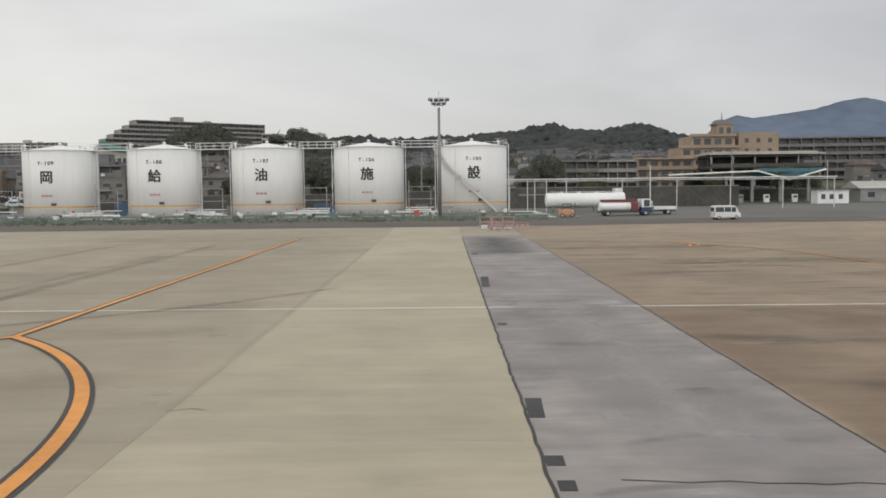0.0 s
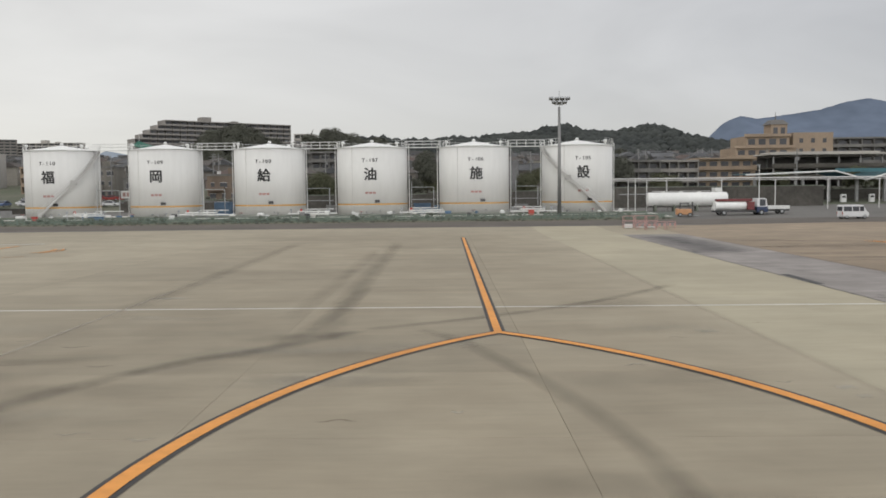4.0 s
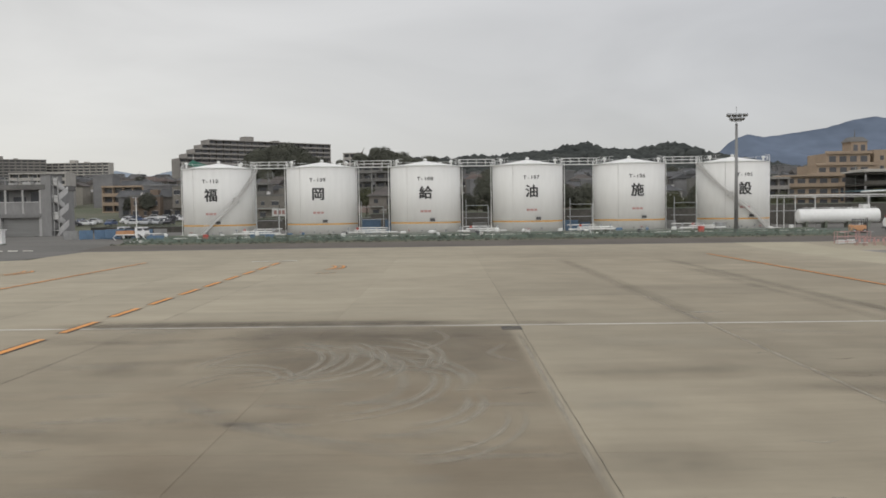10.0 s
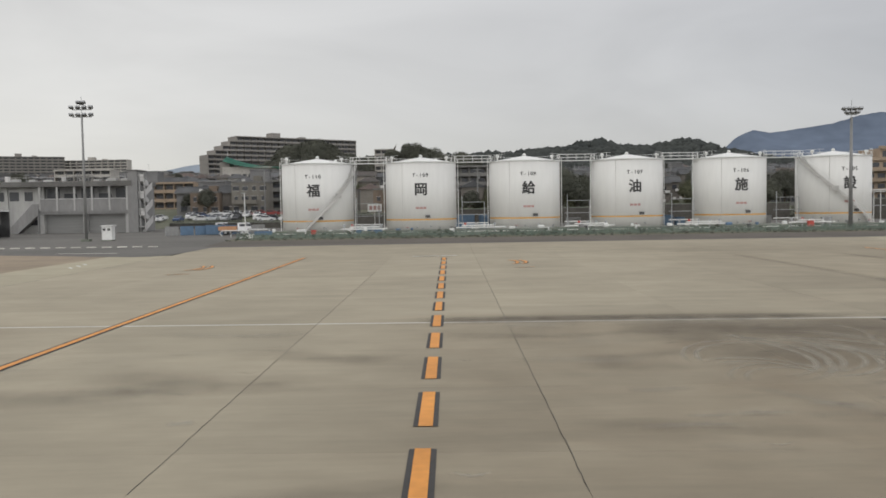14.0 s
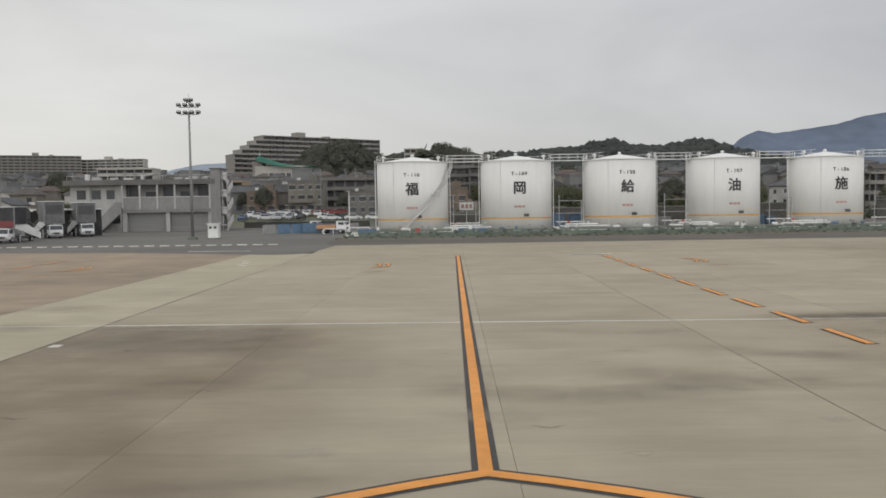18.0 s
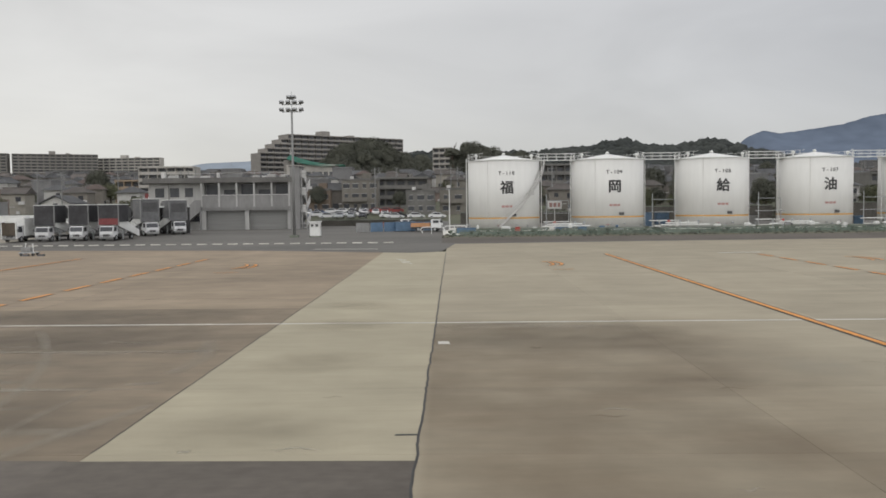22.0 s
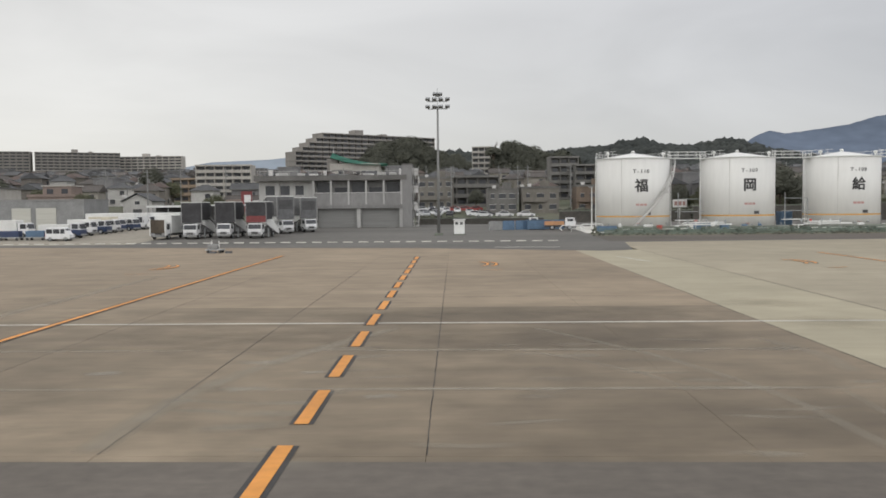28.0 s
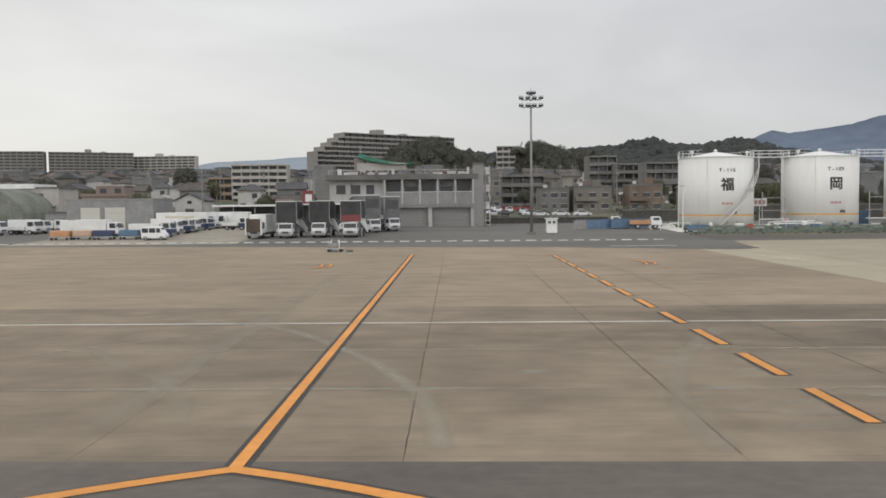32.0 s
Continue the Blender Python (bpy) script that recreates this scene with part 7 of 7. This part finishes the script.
c = thing("carport", (-170.5, 197, 0.9), "long open carport with a white roof edge", "carport", "open carports")
part("roof", boxes((0, 0, 4.1, 13, 6, 4.5)), M_white, c)
part("back_wall", boxes((0, 5.8, 0, 13, 6, 4.1)), M_dark, c)
for xx in (0.1, 4.3, 8.6, 12.8):
    part("post", boxes((xx, 0.05, 0, xx + 0.12, 0.17, 4.1)), M_steel, c)
for x, y, m in ((-168.0, 144.9, M_blue), (-171.6, 144.8, M_blued), (-164.6, 144.6, M_greyp), (-174.6, 145.2, M_peach), (-177.6, 144.8, M_orng)):
    c = thing("baggage_dolly", (x, y, rise(x, y)), "low dolly with a covered load beside the trucks", "dolly", "dollies in the yard")
    part("deck", boxes((-1.5, -0.75, 0.35, 1.5, 0.75, 0.48)), M_steel, c)
    part("load", boxes((-1.35, -0.7, 0.48, 1.3, 0.7, 1.35), bevel=0.08), m, c)
    for sx in (-1, 1):
        for sy in (-1, 1):
            part("wheel", rods(((sx * 1.1, sy * 0.7 - 0.06, 0.2), (sx * 1.1, sy * 0.7 + 0.06, 0.2), 0.2), n=10), M_tyre, c)
    part("towbar", rods(((1.5, 0, 0.4), (2.3, 0, 0.25), 0.03)), M_steel, c)

# small cart with orange and white tops out on the apron
c = thing("ground_cart", (-135.8, 118.4, 0.01), "small steel ground cart with cones standing on the apron", "cart")
part("deck", boxes((-1.1, -0.6, 0.3, 0.8, 0.6, 0.42)), M_steel, c)
part("motor", boxes((-0.9, -0.45, 0.42, 0.1, 0.45, 0.95), bevel=0.06), M_greyp, c)
part("upright", rods(((0.3, 0, 0.4), (0.25, 0, 1.35), 0.05), ((-0.6, 0, 0.9), (-0.5, 0, 1.4), 0.04)), M_white, c)
for sx in (-0.8, 0.5):
    for sy in (-0.55, 0.55):
        part("wheel", rods(((sx, sy - 0.06, 0.17), (sx, sy + 0.06, 0.17), 0.17), n=10), M_tyre, c)
for dx in (1.5, -0.2):
    k = thing("wheel_chock", (-135.8 + dx, 117.6, 0.01), "small dark wheel chock on the apron", "chock", "chocks")
    part("wedge", prism([(-0.25, 0), (0.25, 0), (0.25, 0.22), (0.0, 0.25)], -0.35, 0.35), M_dark, k)
    part("handle", rods(((-0.25, 0.1, 0.25), (0.25, 0.1, 0.25), 0.02)), M_orng, k)

# cars in the car park behind the station


def car(at, turn, mat, label):
    v = thing("car", (*at, rise(*at) + 0.03), label, "car", "cars in the car park", turn=turn)
    part("body", prism([(-2.1, 0.28), (-2.12, 0.7), (-1.2, 0.88), (-0.55, 1.4), (0.9, 1.45), (1.7, 0.98), (2.1, 0.92), (2.12, 0.3)], -0.83, 0.83, 0.06), mat, v)
    for sx in (-1, 1):
        x0, x1 = sorted((sx * 0.82, sx * 0.845))
        part("side_window", prism([(-0.95, 0.93), (-0.5, 1.33), (0.85, 1.37), (1.4, 0.98)], x0, x1), M_win, v)
        for yy in (-1.3, 1.3):
            wheel(v, sx * 0.74, yy, 0.31, 0.2)
    part("windscreen", prism([(-1.19, 0.92), (-0.6, 1.4), (-0.55, 1.38), (-1.14, 0.9)], -0.7, 0.7), M_win, v)
    part("rear_window", prism([(0.95, 1.44), (1.66, 1.03), (1.62, 1.0), (0.92, 1.4)], -0.68, 0.68), M_win, v)
    return v


rng = random.Random(9)
CW = ["white", "silver-grey", "black", "red", "dark blue"]
for r_, (yy, x0, n) in enumerate(((230.0, -132, 12), (237.0, -133, 13), (244.0, -130, 11), (251.0, -131, 12))):
    for i in range(n):
        if rng.random() < 0.45:
            continue
        k = rng.choice((0, 0, 0, 1, 1, 2, 2, 4, 3))
        car((x0 + 2.9 * i + rng.uniform(-0.2, 0.2), yy + rng.uniform(-0.3, 0.3)), 180 * (r_ % 2) + rng.choice((0, 0, 90)) + rng.uniform(-3, 3), CARS[k], f"{CW[k]} car parked in rows behind the yard")
for x, y in ((-101, 226), (-96, 226.5), (-91, 226)):
    car((x, y), 90, CARS[0], "white car parked by the retaining wall")
for x, y, m in ((-92.5, 158, M_orng), (-97.5, 164, M_red)):
    truck((x, y), 80, m, "bed", "small works truck with an orange bed by the fence", 4.8, 1.8, 1.9, 0.5)
for k in range(7):
    fx = -103.5 + 2.1 * k
    p = thing("hoarding_panel", (fx, 158 + 0.9 * k, rise(0, 158)), "pale blue hoarding panel beside the yard", "hoarding", "blue hoarding panels", turn=22)
    part("panel", boxes((0, 0, 0.05, 2.06, 0.05, 1.5)), M_blue if k % 3 else M_greyp, p)
    part("post", boxes((0, 0.05, 0, 0.08, 0.4, 1.4)), M_steel, p)

sg = thing("sign_board", (-153.0, 209, 0.9), "red and white sign board on a wall behind the trucks", "sign")
part("board", boxes((-1.2, 0, 3.0, 1.2, 0.15, 7.4)), M_maroon, sg)
part("panel", boxes((-0.5, -0.02, 5.0, 0.9, 0.0, 6.6)), M_white, sg)
for xx in (-1.2, 1.1):
    part("post", boxes((xx, 0.15, -0.1, xx + 0.12, 0.27, 7.4)), M_steel, sg)

# ---- fuel depot at the other end ----
tt = thing("fuel_trailer", (24.7, 167.5, 0.9), "long white cylindrical fuel tank trailer parked by the depot", "tank trailer", turn=-6)
bm = bmesh.new()
rod(bm, (-6.5, 0, 2.05), (6.5, 0, 2.05), 1.22, n=32)
part("tank", bm, M_roofw, tt)
for sx in (-6.5, 6.5):
    bm = bmesh.new()
    bmesh.ops.create_uvsphere(bm, u_segments=24, v_segments=12, radius=1.22, matrix=Matrix.Translation((sx, 0, 2.05)) @ Matrix.Diagonal((0.3, 1, 1, 1)))
    part("tank_end", bm, M_roofw, tt, smooth=True)
for sx in (-5.4, -2.2, 1.6, 4.8):
    part("saddle", boxes((sx - 0.2, -1.0, 0.0, sx + 0.2, 1.0, 1.1)), M_bund, tt)
for sx in (-4, -1, 2, 5):
    part("manhole", rods(((sx, 0, 3.2), (sx, 0, 3.5), 0.3), n=12), M_white, tt)
part("top_rail", rods(((-6, -0.6, 3.45), (6, -0.6, 3.45), 0.04)), M_white, tt)

rt = truck((27.6, 150.5), 94, M_roofw, "tank", "refuelling truck with a white tank and a dark blue cab", 8.0, 2.2, 2.5, 1.6, CARS[0], True)
part("hose_deck", boxes((-1.1, -1.9, 0.8, 1.1, -0.9, 2.0)), M_maroon, rt, "red hose deck")
part("lifting_arm", boxes((-0.5, -1.9, 2.1, 0.6, 3.6, 2.45)), M_maroon, rt, "dark red hose boom")
truck((33.4, 153.0), 268, M_white, "bed", "white flatbed service truck by the depot", 5.2, 2.0, 2.1, 0.4)
fk = thing("forklift", (18.6, 148.0, rise(0, 148)), "orange forklift standing by the depot", "forklift", turn=80)
part("body", boxes((-0.6, -0.9, 0.3, 0.6, 1.0, 1.15), bevel=0.1), M_orng, fk)
part("counterweight", boxes((-0.58, 1.0, 0.3, 0.58, 1.35, 1.2), bevel=0.08), M_orng, fk)
part("guard_roof", boxes((-0.55, -0.6, 1.95, 0.55, 0.8, 2.05)), M_dark, fk)
for sx in (-0.5, 0.5):
    part("guard_post", rods(((sx, -0.55, 1.1), (sx, -0.45, 1.95), 0.04), ((sx, 0.75, 1.1), (sx, 0.7, 1.95), 0.04)), M_dark, fk)
    part("mast_rail", boxes((sx * 0.7 - 0.05, -1.1, 0.2, sx * 0.7 + 0.05, -1.0, 2.2)), M_dark, fk)
    part("fork", boxes((sx * 0.6 - 0.06, -2.0, 0.12, sx * 0.6 + 0.06, -1.05, 0.18)), M_steel, fk)
    for yy in (-0.65, 0.75):
        wheel(fk, sx * 1.1, yy, 0.3, 0.2)
# red and white barriers out on the apron edge
for k, (x, y, a) in enumerate(((5.4, 121.2, 0), (6.6, 121.4, 4), (7.9, 121.8, -5), (9.2, 122.0, 8), (5.9, 122.4, 3))):
    z = rise(x, y)
    b_ = thing("barrier", (x, y, z), "low red and white barrier on the edge of the apron", "barrier", "red and white barriers", turn=a)
    for i in range(4):
        part("board", boxes((-0.6 + 0.3 * i, -0.03, 0.45, -0.3 + 0.3 * i, 0.03, 0.75)), M_redgrey if i % 2 else M_greyp, b_)
    for sx in (-0.5, 0.5):
        part("leg", rods(((sx, -0.3, 0), (sx, 0, 0.95), 0.025), ((sx, 0.3, 0), (sx, 0, 0.95), 0.025)), M_redgrey, b_)
    part("top_rail", rods(((-0.6, 0, 0.95), (0.6, 0, 0.95), 0.025)), M_redgrey, b_)
for x, y in ((4.8, 124.8), (6.3, 125.2), (7.6, 124.9)):
    z = rise(x, y)
    b_ = thing("mesh_cage", (x, y, z), "red steel cage frame beside the barriers", "cage", "red cages")
    for sx in (-0.65, 0.65):
        for sy in (-0.4, 0.4):
            part("post", rods(((sx, sy, 0), (sx, sy, 1.5), 0.03)), M_redgrey, b_)
    for zz in (0.3, 0.9, 1.5):
        for sy in (-0.4, 0.4):
            part("rail", rods(((-0.65, sy, zz), (0.65, sy, zz), 0.025)), M_redgrey, b_)
    part("load", boxes((-0.5, -0.3, 0.05, 0.4, 0.3, 0.5)), M_white, b_)

# pipe rack from the last tank across the yard
pr = thing("pipe_rack", (11.5, 168.5, 0.9), "white pipe rack on slim posts across the yard", "pipe rack", turn=8)
for dy, dz, r in ((0, 5.65, 0.12), (0.45, 5.7, 0.08), (0.8, 5.35, 0.09)):
    part("pipe", rods(((-1, dy, dz), (62, dy, dz), r), n=8), M_stairw, pr)
for k in range(7):
    xx = 0.3 + 10.2 * k
    p_ = part("post", boxes((xx - 0.07, -0.07, 0, xx + 0.07, 0.07, 5.5)), M_stairw, pr)
    part("bracket", boxes((xx - 0.08, -0.2, 5.2, xx + 0.08, 1.0, 5.32)), M_white, p_)
part("pipe", rods(((2, 0.2, 3.0), (14, 0.2, 3.0), 0.06), n=6), M_steel, pr)
for xx in (3.6, 4.9, 7.0):
    part("drop_pipe", rods(((xx, 0.4, 0), (xx, 0.4, 5.6), 0.07), n=6), M_white, pr)
part("pump_stand", boxes((19.0, -1.0, 0, 20.3, 0.3, 4.0)), M_white, pr)

# teal canopy with a folded front edge, on columns
cp = thing("filling_canopy", (52.0, 214.0, 1.2), "filling station canopy with a teal folded roof edge", "canopy")
edge = [(0, 6.4), (20.5, 7.1), (27.5, 5.1), (36.0, 7.4)]
bm = bmesh.new()
lo = [bm.verts.new((x, 0, z)) for x, z in edge]
hi = [bm.verts.new((x, 14, z + 0.3)) for x, z in edge]
for i in range(3):
    bm.faces.new((lo[i], lo[i + 1], hi[i + 1], hi[i]))
bmesh.ops.solidify(bm, geom=list(bm.faces), thickness=0.35)
part("roof", bm, M_teal, cp, "teal folded roof")
for (xa, za), (xb, zb) in zip(edge, edge[1:]):
    part("edge_trim", rods(((xa, -0.1, za), (xb, -0.1, zb), 0.2), n=6), M_white, cp)
part("fascia", boxes((20.5, 0.3, 6.9, 36, 0.5, 7.7)), M_teal, cp)
for xx in (3, 14, 20, 26.5, 33):
    part("column", boxes((xx - 0.3, 2, -0.3, xx + 0.3, 2.6, 6.0)), M_greyp, cp)
for xx in (8, 17, 23, 29.5):
    q = part("pump", boxes((xx - 0.6, 1.0, -0.25, xx + 0.6, 1.7, 1.8), bevel=0.05), M_white if xx > 20 else M_greyp, cp)
    part("pump_display", boxes((xx - 0.4, 0.97, 1.0, xx + 0.4, 1.0, 1.5)), M_dark, q)
hu = thing("gate_hut", (86.0, 206.0, 0.9), "small white gatehouse with dark windows", "hut")
part("wall", boxes((-3.4, 0, 0, 3.4, 3.5, 2.9)), M_white, hu)
part("roof", boxes((-3.7, -0.3, 2.9, 3.7, 3.8, 3.1)), M_greyp, hu)
for xx in (-2.2, -0.4, 1.6):
    window(hu, xx, 0, 1.0, 0.9, 1.1)
wh = thing("shed", (101, 214, 0.9), "low shed with a pale metal roof", "shed")
part("wall", boxes((-5, 0, 0, 8, 8, 3.2)), M_greyp, wh)
part("roof", prism([(-0.5, 3.2), (8.5, 3.2), (4, 4.9)], -5.5, 8.5), M_apt2, wh)
window(wh, -2.5, 0, 1.2, 1.6, 1.2)
window(wh, 4.0, 0, 1.2, 1.6, 1.2)

# utility poles with wires among the houses
rng = random.Random(13)
for k in range(34):
    y = rng.uniform(222, 420)
    x = rng.uniform(-115 - 0.55 * (y - 20), 0.55 * (y - 20))
    p = thing("utility_pole", (x, y, rise(x, y)), "grey concrete utility pole with crossarms", "utility pole", "utility poles")
    part("pole", rods(((0, 0, -0.5), (0, 0, 12), 0.2, 0.13), n=8), M_mast, p)
    for zz in (11.3, 10.4):
        part("crossarm", boxes((-1.1, -0.06, zz, 1.1, 0.06, zz + 0.12)), M_mast, p)
    part("transformer", rods(((0.4, 0, 8.8), (0.4, 0, 9.7), 0.28)), M_mast, p)

# kerb blocks with white faces along the road edge
kerb = boxes((-0.62, -0.1, -0.05, 0.62, 0.1, 0.12), bevel=0.02)
kerb_me = bpy.data.meshes.new("kerb_block")
kerb.to_mesh(kerb_me)
kerb.free()
kerb_me.materials.append(M_wline)
kr = thing("road_kerb", (0, 0, 0), "row of low white kerb blocks along the service road", "kerb", kind="structure")
for k in range(80):
    x = -97.0 - 2.0 * k
    y = 57.7 + 71.3 - 0.0345 * x + 0.004 * k
    o = part("kerb_block", kerb_me, M_white, kr)
    o.matrix_basis = pose(x, y, rise(x, y) + 0.012, 0, 0, -2)

# ---- apron slabs: the nearest as pieces of their own, the rest joined ----
apron_root = tagged(new("apron"), "pale concrete apron of large jointed slabs", "pavement", kind="structure")
rest = {}
for s1, s0 in zip(COLS, COLS[1:]):
    for d0, d1 in zip(ROWS, ROWS[1:]):
        sm, dm = (s0 + s1) / 2, (d0 + d1) / 2
        if s1 <= -90.6 and d1 <= -25.0:
            continue
        x, y = apron(sm, d0)
        if y > min(front(x), front(apron(s0, d0)[0]), front(apron(s1, d0)[0])) + 14 or y > front(x) + 1.5 or d0 < -45:
            continue
        mat = paving(sm, dm)
        if -26 < d0 < 45 and -140 < s0 and s1 < 21:
            part("slab", slab_bm(s0, s1, d0, d1), mat, apron_root)
        else:
            rest.setdefault(mat.name, (mat, []))[1].append((s0, s1, d0, d1))
for mat, rows in rest.values():
    bm = bmesh.new()
    for s0, s1, d0, d1 in rows:
        one = slab_bm(s0, s1, d0, d1)
        me = bpy.data.meshes.new("slab")
        one.to_mesh(me)
        one.free()
        bm.from_mesh(me)
        bpy.data.meshes.remove(me)
    tagged(part("outer_slabs", bm, mat, apron_root), kind="stuff")
